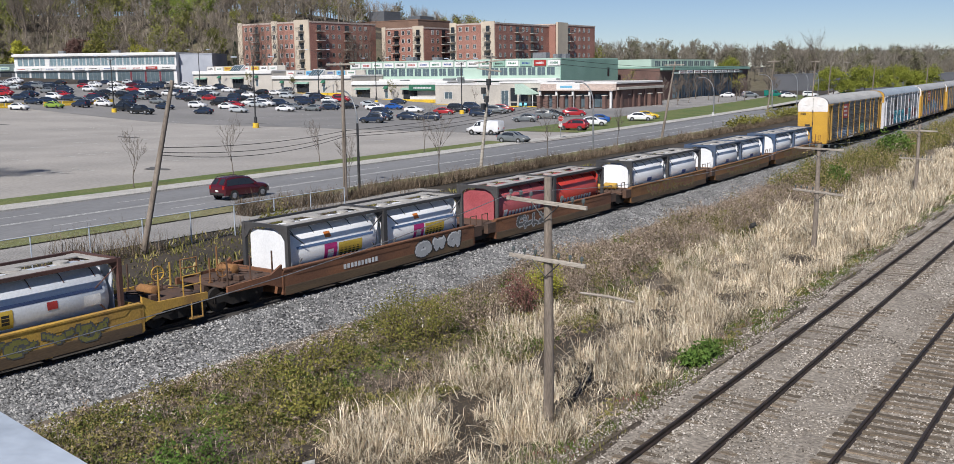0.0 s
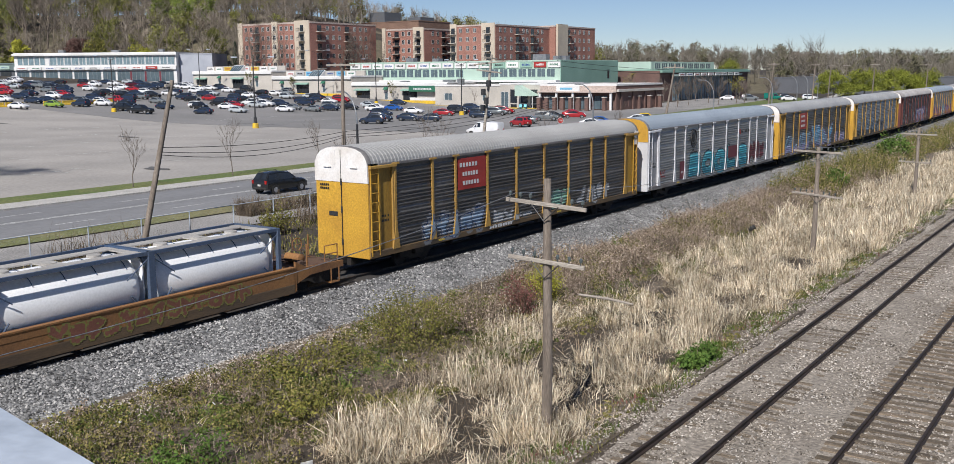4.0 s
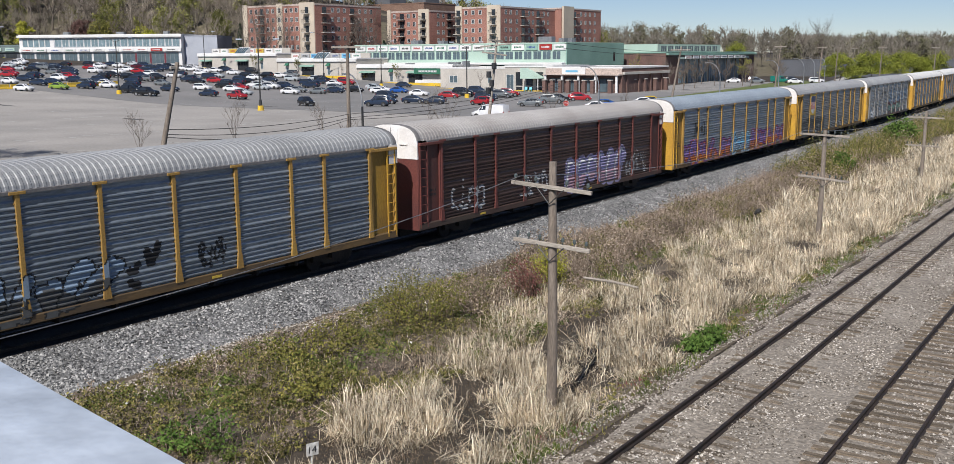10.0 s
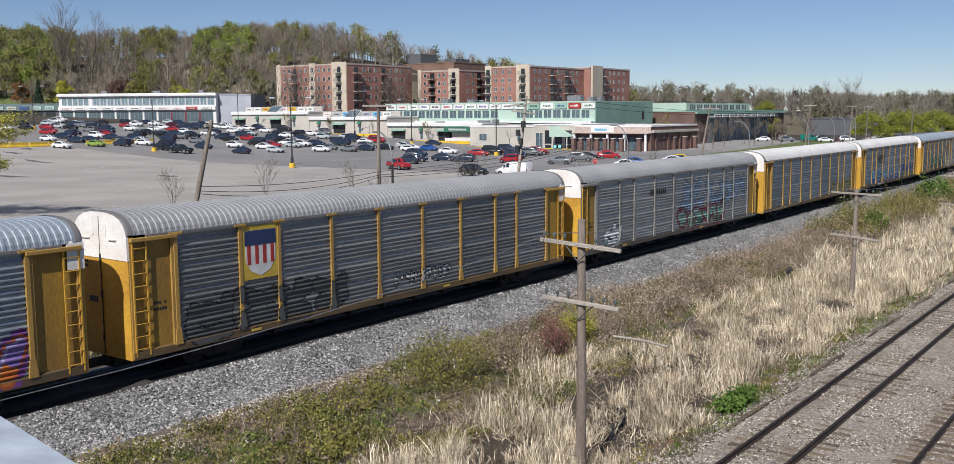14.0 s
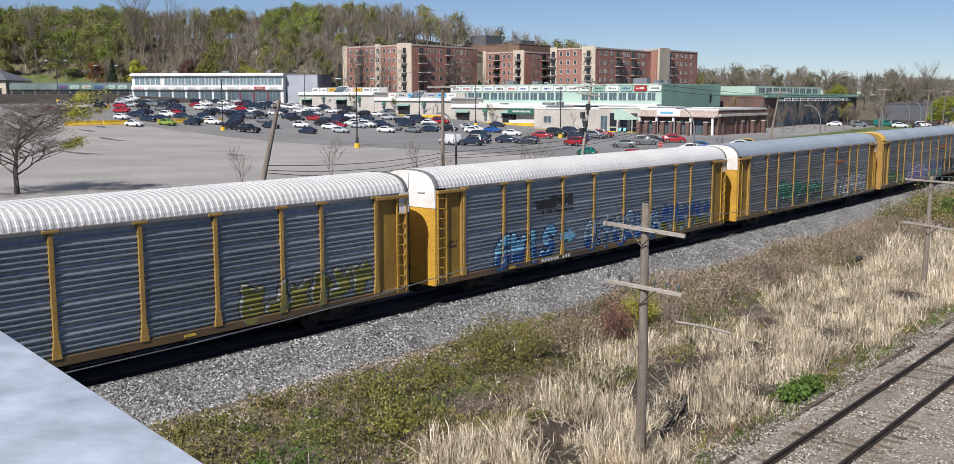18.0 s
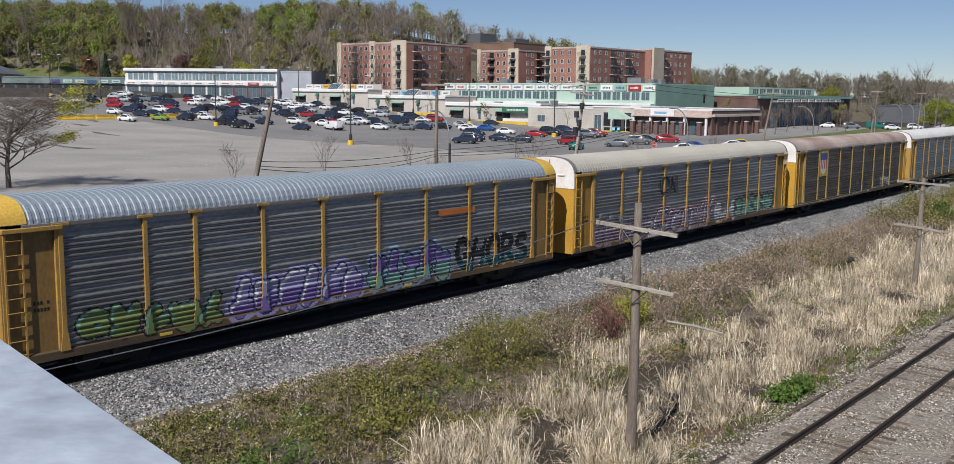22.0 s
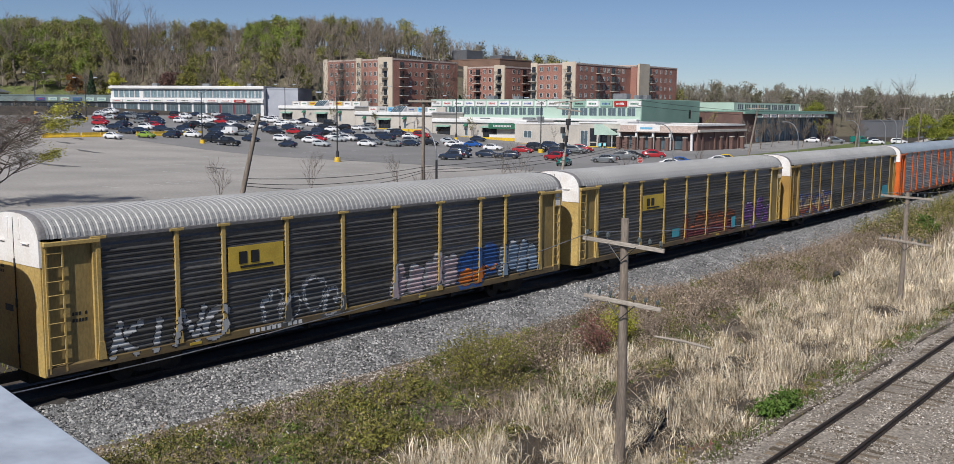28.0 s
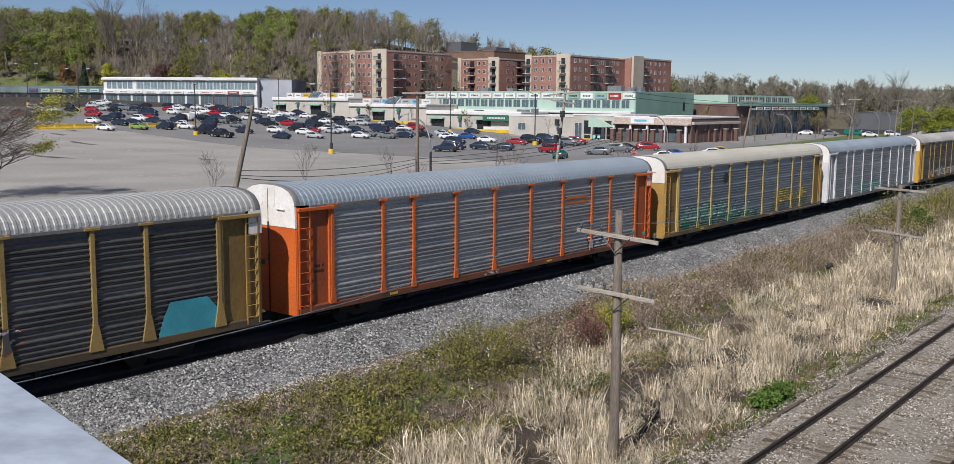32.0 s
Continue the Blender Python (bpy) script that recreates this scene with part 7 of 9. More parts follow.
def road_motions():
    drive(suv_red, [(0, -57.3, 50.8, 0), (0.5, -57.3, 57.7, 0), (1, -57.3, 64.1, 0), (1.5, -57.3, 69.8, 0), (2, -57.3, 75.3, 1), (2.5, -57.4, 81.0, 1), (6, -60, 124, 3), (12, -75, 235, 10), (20, -97, 370, 10), (32, -120, 520, 10)])
    drive(suv_dark, [(0, -57.3, 11.0, 0), (2, -57.3, 32.5, 0), (2.5, -57.3, 38.3, 0), (6, -57.5, 79, 0), (12, -66.5, 180, 8), (20, -90, 320, 10), (32, -118, 500, 10)])
    drive(pickup_red, [(0, -222, 150, -95), (9, -175, 146, -98), (11, -149, 138, -108), (13, -122, 128, -112), (15.5, -92, 120, -105), (18, -72, 118, -95), (19.5, -60.2, 112, -150), (22, -60.5, 75, -180), (32, -60.5, -70, -180)])
    drive(van_dark, [(0, -224, 154, -95), (6, -168, 150, -100), (9, -144, 138, -112), (11, -119, 127, -112), (13, -96, 117, -100), (15.5, -74, 117, -95), (17, -60.2, 108, -150), (19, -60.5, 80, -180), (32, -60.5, -90, -180)])
    drive(van_white, [(0, -81, 119, 92), (13.5, -81, 119, 92), (15.5, -95, 123, 80), (17.5, -118, 134, 72), (19, -134, 142, 72), (21, -158, 149, 80), (23, -182, 153, 84), (28, -208, 154, 88), (32, -229, 158, 85)])
    drive(car_entry, [(0, -69, 108, -95), (1, -66, 107.5, -100), (2, -60.5, 104, -85), (3, -58.5, 97, -165), (8, -60.5, 20, -180), (32, -60.5, -95, -180)])
    drive(suv_entry, [(0, -74, 133, 95), (3, -86, 140, 70), (6, -96, 146, 60), (9, -104, 150, 80), (32, -104, 150, 80)])
    drive(car_teal, [(0, -84.5, 330, 190), (6, -71.5, 245, 188), (11, -64.0, 175, 182), (15.5, -62, 130, 175), (17.5, -78, 122, 90), (19, -92, 134, 20), (23, -94, 138, 20), (32, -92, 136, 20)])


# ---- buildings ----
M["render_white"] = surf("render_white", (0.74, 0.73, 0.72), (0.62, 0.61, 0.60), 0.15, 4.0, 0.85, grain=0.08)
M["panel_grey"] = surf("panel_grey", (0.40, 0.42, 0.47), (0.33, 0.35, 0.40), 0.2, 5.0, 0.7, grain=0.08)
M["panel_green"] = surf("panel_green", (0.25, 0.40, 0.33), (0.20, 0.33, 0.27), 0.12, 3.0, 0.75, grain=0.1)
M["panel_mint"] = surf("panel_mint", (0.42, 0.55, 0.47), (0.36, 0.48, 0.41), 0.15, 4.0, 0.75, grain=0.08)
M["stone_pale"] = surf("stone_pale", (0.52, 0.48, 0.43), (0.43, 0.40, 0.36), 0.2, 5.0, 0.85, grain=0.12)
M["brick_dark"] = surf("brick_dark", (0.16, 0.095, 0.08), (0.12, 0.07, 0.06), 0.3, 8.0, 0.85)
M["roof_felt"] = surf("roof_felt", (0.38, 0.37, 0.35), (0.28, 0.27, 0.26), 0.1, 4.0, 0.9)
M["roof_slate"] = surf("roof_slate", (0.13, 0.14, 0.16), (0.10, 0.105, 0.12), 0.2, 6.0, 0.8)
M["beige"] = surf("beige", (0.56, 0.48, 0.38), (0.48, 0.41, 0.33), 0.2, 5.0, 0.85, grain=0.1)
M["trim_pink"] = surf("trim_pink", (0.50, 0.41, 0.36), (0.42, 0.34, 0.30), 0.3, 5.0, 0.85)
M["siding_dark"] = surf("siding_dark", (0.11, 0.115, 0.13), (0.085, 0.09, 0.10), 0.15, 5.0, 0.8)
M["teal_band"] = surf("teal_band", (0.17, 0.22, 0.215), (0.12, 0.16, 0.16), 0.2, 5.0, 0.7, grain=0.1)
M["window_frame"] = surf("window_frame", (0.62, 0.62, 0.60), rough=0.6, bump=0)


def bricks(name, a, b, mortar):
    m = surf(name, a, b, 0.15, 5.0, 0.88)
    nd, ln = m.node_tree.nodes, m.node_tree.links
    bs = nd["Principled BSDF"]
    src = bs.inputs["Base Color"].links[0].from_socket
    tc, mp, bt = nd.new("ShaderNodeTexCoord"), nd.new("ShaderNodeMapping"), nd.new("ShaderNodeTexBrick")
    mp.inputs["Rotation"].default_value = (radians(90), 0, 0)
    bt.inputs["Scale"].default_value, bt.inputs["Mortar Size"].default_value = 2.0, 0.012
    bt.inputs["Color1"].default_value, bt.inputs["Color2"].default_value, bt.inputs["Mortar"].default_value = (1, 1, 1, 1), (0.82, 0.82, 0.82, 1), (*mortar, 1)
    ln.new(tc.outputs["Object"], mp.inputs[0])
    ln.new(mp.outputs[0], bt.inputs[0])
    mx = nd.new("ShaderNodeMix")
    mx.data_type, mx.blend_type = 'RGBA', 'MULTIPLY'
    mx.inputs[0].default_value = 1.0
    ln.new(src, mx.inputs[6])
    ln.new(bt.outputs[0], mx.inputs[7])
    ln.new(mx.outputs[2], bs.inputs["Base Color"])
    return m


M["brick"] = bricks("brick", (0.36, 0.182, 0.142), (0.29, 0.142, 0.11), (1.25, 1.2, 1.2))
M["brick_brown"] = bricks("brick_brown", (0.24, 0.15, 0.11), (0.19, 0.115, 0.085), (1.2, 1.2, 1.2))
pane_cache = {}


def opening(b, x, z, w, h, frame="window_frame", pane="glass_dark", y=0.0, mull=1, name="window"):
    """A window: a frame standing 5 cm proud of the wall round a pane; y is the wall's face."""
    key = (round(w, 2), round(h, 2), mull)
    if key not in pane_cache:
        f, p = Geo(), Geo()
        t = 0.09
        f.box(-w / 2 - t, w / 2 + t, -0.06, 0.0, -t, 0)
        f.box(-w / 2 - t, w / 2 + t, -0.06, 0.0, h, h + t)
        for i in range(mull + 1):
            c = -w / 2 + w * i / mull
            f.box(c - t / 2 - (t / 2 if i == 0 else 0), c + t / 2 + (t / 2 if i == mull else 0), -0.058, 0.0, 0, h)
        p.box(-w / 2, w / 2, -0.025, -0.004, 0, h)
        pane_cache[key] = (f.mesh(name + "_frame"), p.mesh("pane"))
    f, p = pane_cache[key]
    fr = part(name, f, frame, b, at=pose(x, y, z))
    part("pane", p, pane, fr)
    return fr


def block(name, label, m, w, d, h, wall, roof="roof_felt", kind="", parapet=0.35, cap=None, foot=1.5):
    """A building with its front at y = 0 towards -y, running from x = 0 to w."""
    b = thing(name, label, "building", m, kind=kind)
    g = Geo().box(0, w, 0, d, -foot, h)
    part("wall", g, wall, b)
    if roof:
        part("roof", Geo().box(0.25, w - 0.25, 0.25, d - 0.25, h, h + 0.12), roof, b)
        g = Geo()
        g.box(-0.12, w + 0.12, -0.12, 0.22, h - 0.05, h + parapet)
        g.box(-0.12, w + 0.12, d - 0.22, d + 0.12, h - 0.05, h + parapet)
        g.box(-0.12, 0.22, 0.22, d - 0.22, h - 0.05, h + parapet)
        g.box(w - 0.22, w + 0.12, 0.22, d - 0.22, h - 0.05, h + parapet)
        part("parapet", g, cap or wall, b)
    return b


def sign_box(b, x, z, w, h, c, y=-0.25, lettered=True, seed=0):
    s = part("sign", Geo().box(x - w / 2, x + w / 2, y, y + 0.22, z, z + h, 0.02), c if not isinstance(c, str) else M[c], b)
    if lettered:
        g = Geo()
        r = random.Random(seed)
        n = r.randint(5, 9)
        x0, step = x - w * 0.33, w * 0.66 / n
        for i in range(n):
            g.box(x0 + i * step, x0 + (i + 0.7) * step, y - 0.015, y - 0.004, z + h * 0.34, z + h * r.uniform(0.62, 0.72))
        part("lettering", g, r.choice([black, INK["red"], INK["shield"], INK["green"]]) if c != INK["red"] else white_ink, s)
    return s


SIGNS = [M["render_white"], M["render_white"], M["render_white"], INK["silver"], INK["gold"], INK["sky"]]
# white two-storey row
ROW = pose(-340, 199, 6.7, 0, 0, 30)
b = block("white_shop_building", "long white two-storey shop building with a band of windows", ROW, 60, 20, 10.2, "render_white", foot=4)
part("fascia", Geo().box(-0.4, 60.4, -0.9, -0.13, 9.5, 10.35, 0.05), "render_white", b)
part("sign_band", Geo().box(0, 60, -0.7, 0, 4.4, 5.8, 0.05), "render_white", b)
part("glazing_strip", Geo().box(13, 59.5, -0.05, -0.004, 6.1, 9.2), "panel_grey", b)
for i in range(17):
    opening(b, 14.6 + i * 2.72, 6.3, 2.35, 2.75, "window_frame", "glass_sky", -0.06, 2)
for i in range(5):
    opening(b, 2.2 + i * 2.1, 6.3, 1.8, 2.75, "window_frame", "glass_sky", 0.0, 1)
for i in range(11):
    opening(b, 3.0 + i * 5.35, 0.3, 4.5, 3.7, "steel_grey", "glass_shop", 0.0, 3, "shopfront")
    sign_box(b, 3.0 + i * 5.35, 4.6, 4.2, 1.0, INK["red"] if i == 9 else SIGNS[i % 3], -0.95, True, i)
for i in (8, 9, 10):
    part("red_panel", Geo().box(i * 5.35 + 0.05, i * 5.35 + 0.7, -0.1, -0.02, 0.3, 4.0), INK["maroon"], b)
b = block("grey_clad_building", "plain grey clad side block of the shop building", ROW @ pose(60.2, 2.5, 0), 12, 16, 9.6, "panel_grey", foot=4)
for x, y, w in ((14, 8, 2.2), (34, 9, 3.0), (52, 7, 1.8)):
    tagged(part("roof_unit", Geo().box(-w / 2, w / 2, -1, 1, 0, 1.3, 0.08), "steel_grey", at=ROW @ pose(x, y, 10.32)), "grey ventilation unit on a flat roof", "ventilation unit", "roof units")
# low row to the far left
b = block("low_shop_row", "low shop row with teal sign band and glass fronts", ROW @ pose(-52.2, 1.5, 0.2), 52, 18, 6.6, "siding_dark", cap="teal_band", foot=4)
part("sign_band", Geo().box(0, 52, -0.6, 0, 4.3, 6.4, 0.05), M["teal_band"], b)
for i in range(10):
    opening(b, 3 + i * 5, 0.3, 4.0, 3.4, "steel_dark", "glass_dark", 0.0, 3, "shopfront")
    if i > 3:
        sign_box(b, 3 + i * 5, 4.7, 3.6, 1.2, INK["shield"] if i % 3 == 1 else M["panel_mint"], -0.85, True, 30 + i)
b = block("corner_store", "dark-roofed corner store with brick piers", ROW @ pose(-86, -4, 0.6, 0, 0, 8), 33, 20, 7.0, "beige", "roof_slate", foot=4)
part("hip_roof", Geo().add([(-1, -1, 7.5), (34, -1, 7.5), (34, 21, 7.5), (-1, 21, 7.5), (8, 10, 12.0), (25, 10, 12.0)], [(0, 1, 5, 4), (1, 2, 5), (2, 3, 4, 5), (3, 0, 4), (0, 3, 2, 1)]), "roof_slate", b)
for i in range(5):
    opening(b, 4 + i * 6.2, 0.4, 4.6, 4.0, "steel_dark", "glass_dark", 0.0, 3, "shopfront")
    part("pier", Geo().box(0.6 + i * 6.2, 1.4 + i * 6.2, -0.5, -0.004, 0, 4.6, 0.03), "brick", b)

# the long mall: low front wings
SEG = [(-274.5, -236, 4.3, 5.7), (-236, -202, 2.6, 5.6), (-202, -166, 0.8, 5.5)]
for k, (x0, x1, z0, h) in enumerate(SEG):
    w = x1 - x0 - 0.01
    b = block("mall_wing", "low pale stone mall wing with shop entrances", pose(x0, 225 + 0.15 * k, z0), w, 14.5, h, "stone_pale", cap="render_white", foot=3)
    part("cornice", Geo().box(0, w, -0.5, -0.13, h - 0.75, h + 0.1, 0.04), "render_white", b)
    n = int(w / 9)
    for i in range(n):
        x = 4.5 + i * 9.0
        if (i + k) % 2 == 0:
            opening(b, x, 0.2, 5.0, 3.1, "steel_dark", "glass_dark", 0.0, 4, "shopfront")
            part("canopy", Geo().prism([(-0.13, 3.9), (-1.3, 3.45), (-1.3, 3.3), (-0.13, 3.35)], x - 2.8, x + 2.8, "x"), "panel_green", b)
        else:
            part("awning", Geo().prism([(-0.13, 4.4), (-1.0, 3.6), (-0.13, 3.6)], x - 0.7, x + 0.7, "x"), INK["green"], b)
            opening(b, x, 0.9, 1.1, 1.9, "window_frame", "glass_shop", 0.0, 1)
    # slanted glass lights above the entrances
    if k < 2:
        s = part("skylight_frame", Geo().prism([(-0.4, h + 0.1), (2.2, h + 0.1), (2.2, h + 2.2)], w * 0.55 - 2.6, w * 0.55 + 2.6, "x"), "render_white", b)
        for i in range(5):
            part("pane", Geo().add([(w * 0.55 - 2.45 + i, -0.32, h + 0.25), (w * 0.55 - 1.6 + i, -0.32, h + 0.25), (w * 0.55 - 1.6 + i, 1.95, h + 2.1), (w * 0.55 - 2.45 + i, 1.95, h + 2.1)], [(0, 1, 2, 3)]), "glass_shop", s)
    # sign boxes on the set-back fascia
    if k < 2:
        f = part("fascia", Geo().box(0, w, 6.0, 6.6, h + 0.12, h + 1.9, 0.04), "stone_pale", b)
        for i in range(int(w / 4.4)):
            sign_box(b, 2.4 + i * 4.4, h + 0.35, 3.5, 1.35, SIGNS[(i * 2 + k) % 6] if i % 3 else M["render_white"], 5.7, True, 60 + i + 10 * k)
for x0, x1, y0 in ((-236, -202, 221.5), (-201.9, -166, 221.5), (-165.9, -143.2, 215.8), (-143.1, -128, 212.6)):
    z = land((x0 + x1) / 2, y0)
    tagged(part("kerb_mall", Geo().box(x0, x1, y0 - 0.15, y0 + 0.15, z - 0.6, z + 0.3, 0.02), "yellow_base"), "yellow painted kerb before the mall", "kerb", kind="structure")
# bank wing
b = block("bank_wing", "pale stone bank wing with a long green sign", pose(-166, 219.5, 0.2), 23, 19, 5.4, "stone_pale", cap="render_white")
part("sign", Geo().box(-13.0, -1.0, 4.4, 4.75, 3.7, 5.3, 0.04), INK["green"], b, "long green sign")
part("sign_mark", Geo().box(-2.8, -1.4, 4.36, 4.39, 3.9, 5.1), "panel_mint", b)
bars_g = Geo()
for i in range(12):
    bars_g.box(-11.2 + i * 0.55, -10.8 + i * 0.55, 4.37, 4.39, 4.25, 4.75)
part("lettering", bars_g, white_ink, b)
part("white_panel", Geo().box(-13.0, -0.3, 4.9, 5.4, 0.4, 2.0), "render_white", b)
for x, w in ((4.5, 2.6), (17.0, 2.0)):
    opening(b, x, 1.6, w, 1.8, "window_frame", "glass_shop", 0.0, 2)
b = block("grey_entrance_block", "pale stone block with tall dark windows beside the mall entrance", pose(-142.9, 217, 0), 14.5, 19, 6.1, "stone_pale", cap="render_white")
for x in (4.4, 7.6, 10.6):
    opening(b, x, 1.4, 1.9, 3.3, "steel_dark", "glass_dark", 0.0, 1)
    opening(b, x, 0.2, 1.7, 0.7, "steel_dark", "glass_dark", 0.0, 2, "vent")
opening(b, 1.6, 0.1, 2.2, 4.0, "window_frame", "glass_shop", 0.0, 2, "door")
part("sign", Geo().box(12.6, 14.0, -0.2, -0.06, 3.2, 4.6, 0.02), INK["sky"], b, "pale blue sign")
# mint upper storey with the green end wall
b = block("mall_upper_storey", "mint green upper mall storey with windows and sign boxes", pose(-216, 240.2, 0.0), 78, 35, 12.2, "panel_mint", cap="panel_mint")
part("end_cladding", Geo().box(78.02, 78.3, 0, 35, 6.0, 12.4), "panel_green", b, "sage green end wall")
part("end_window", Geo().box(78.31, 78.36, 28, 29.2, 7.2, 9.8), "glass_dark", b)
for i in range(24):
    x = 2.6 + i * 3.15
    if not 46 < x < 51:
        opening(b, x, 7.9, 2.6, 2.2, "panel_mint", "glass_shop", 0.0, 2)
for i in range(17):
    x = 2.6 + i * 4.6
    c = INK["red"] if i == 15 else (M["panel_green"] if i in (14, 12) else M["render_white"])
    sign_box(b, x, 10.5, 4.0, 1.55, c, -0.3, True, 100 + i)
part("ledge", Geo().box(0, 78, -2.2, -0.01, 6.4, 7.0, 0.05), "render_white", b)
for x, y, w, h in ((-200, 252, 3.0, 1.6), (-188, 250, 2.4, 1.3), (-150, 250, 4.5, 2.0), (-146, 256, 3.2, 1.6), (-141, 244, 1.8, 1.4)):
    tagged(part("roof_unit", Geo().box(-w / 2, w / 2, -1.2, 1.2, 0, h, 0.08), "steel_grey", at=pose(x, y, 12.32)), "grey ventilation unit on a flat roof", "ventilation unit", "roof units")
for x, y, w, h in ((-186, 231, 2.4, 1.2), (-171, 233, 3.6, 1.5), (-165.5, 231, 1.6, 1.8)):
    tagged(part("roof_unit", Geo().box(-w / 2, w / 2, -0.9, 0.9, 0, h, 0.08), "steel_grey", at=pose(x, y, 5.72 if x < -166 else 5.72)), "grey ventilation unit on a flat roof", "ventilation unit", "roof units")
# small brick shop with brick posts
b = block("brick_corner_shop", "low brick corner shop with a broad white sign", pose(-127.6, 212.5, 0), 21, 26, 5.9, "brick_dark", cap="render_white")
part("fascia", Geo().box(0, 21, -0.28, -0.13, 4.2, 5.85, 0.03), "trim_pink", b, "pinkish rendered fascia")
for x in (0.6, 5.3, 9.9, 14.5, 20.2):
    part("front_post", Geo().box(x - 0.25, x + 0.25, -1.6, -1.1, 0, 4.2, 0.03), "render_white", b)
part("front_canopy", Geo().box(0, 21, -1.9, -0.29, 4.2, 4.5, 0.03), "trim_pink", b)
sign_box(b, 8.0, 4.3, 6.5, 1.6, M["render_white"], -0.52, False)
part("sign_mark", Geo().box(5.8, 9.2, -0.55, -0.53, 4.9, 5.4), INK["sky"], b)
for x in (3.0, 7.6, 12.2, 16.8):
    opening(b, x, 0.3, 3.4, 3.1, "steel_dark", "glass_shop", 0.0, 2, "shopfront")
part("side_cornice", Geo().box(21.0, 21.6, 0, 26, 4.4, 5.0, 0.03), "stone_pale", b)
for i in range(4):
    part("pilaster", Geo().box(21.02, 21.3, 2 + i * 6.6, 2.8 + i * 6.6, 0, 4.4, 0.02), "brick_dark", b)
lean = thing("lean_to_roof", "pale green sheet lean-to roof over a shop entry", "awning", pose(-136, 213.5, 0))
part("sheet", Geo().prism([(0, 3.2), (5.5, 3.2), (5.5, 3.3), (0.2, 5.9), (0, 5.9)], 0, 3.4), "panel_mint", lean)
for x in (5.2,):
    part("post", Geo().box(x - 0.1, x + 0.1, 0.1, 0.3, 0, 3.25, 0.02), "render_white", lean)
for k in range(2):
    sset = thing("garden_chair", "turquoise slatted garden chair outside the shop", "chair", pose(-133 + 1.4 * k, 211.4, land(-133, 211) + 0.09, 0, 0, 20))
    part("seat", Geo().box(-0.35, 0.35, -0.3, 0.3, 0.38, 0.44, 0.02), INK["teal"], sset)
    part("backrest", Geo().prism([(0.28, 0.4), (0.34, 0.4), (0.55, 1.1), (0.49, 1.1)], -0.35, 0.35, "x"), INK["teal"], sset)
    for x in (-0.3, 0.3):
        for y in (-0.25, 0.25):
            part("leg", Geo().box(x - 0.04, x + 0.04, y - 0.04, y + 0.04, 0, 0.38), INK["teal"], sset)
pier_mesh = Geo().box(-0.45, 0.45, -0.45, 0.45, 0, 3.0, 0.04).mesh("shaft")
pier_cap = Geo().box(-0.55, 0.55, -0.55, 0.55, 3.0, 3.2, 0.04).mesh("cap")
for i in range(13):
    p_ = thing("brick_pier", "square brown brick pier with a flat cap", "pier", pose(-124.5 + i * 2.2 if i < 7 else -108 + (i - 7) * 0.5, 206.5 if i < 7 else 209 + (i - 7) * 5.2, 0.04), "brick piers round the shop")
    part("shaft", pier_mesh, "brick_dark", p_)
    part("cap", pier_cap, "stone_pale", p_, "pale flat cap")
# brick and glass building at the right
b = block("brick_glass_building", "brick and glass commercial building with a pale green fascia", pose(-126, 280, -0.2, 0, 0, 90), 78, 30, 9.6, "brick_dark", cap="panel_green")
part("glass_wall", Geo().box(10, 62, -0.12, -0.004, 0.2, 7.6), "glass_blue", b)
for i in range(27):
    part("mullion", Geo().box(9.95 + i * 2.0, 10.08 + i * 2.0, -0.2, -0.125, 0.2, 7.6), "steel_dark", b)
for i in range(7):
    part("column", Geo().box(11.7 + i * 8.2, 12.0 + i * 8.2, -2.4, -2.1, -0.3, 7.7, 0.03), "steel_dark", b)
part("canopy", Geo().box(8, 64, -3.0, -0.25, 7.7, 8.4, 0.05), "teal_band", b)
part("fascia", Geo().box(0, 78, -0.9, -0.14, 8.9, 9.6, 0.05), "panel_green", b)
part("upper_storey", Geo().box(0.5, 52, 3, 28, 9.75, 12.3), "panel_mint", b)
for i in range(9):
    opening(b, 5 + i * 5.2, 10.2, 4.2, 1.6, "panel_mint", "glass_shop", 3.0, 3)
for i in range(9):
    sign_box(b, 10 + i * 6, 7.85, 4.6, 0.9, M["render_white"], -3.2, True, 140 + i)
b = block("dark_long_building", "long dark grey building behind the yellow-green trees", pose(-128, 392, 0.5), 104, 26, 5.6, "siding_dark", "roof_slate", foot=3)
b = block("flat_roofed_store", "low dark store in the distance", pose(-60, 420, 0.0), 60, 24, 7.5, "siding_dark", "roof_slate", foot=3)
for x in (-90.0,):
    tagged(part("roof_vent", Geo().box(-1.2, 1.2, -0.8, 0.8, 0, 5.0, 0.05), "render_white", at=pose(-38, 425, 7.6)), "white vent stack on a far roof", "vent")


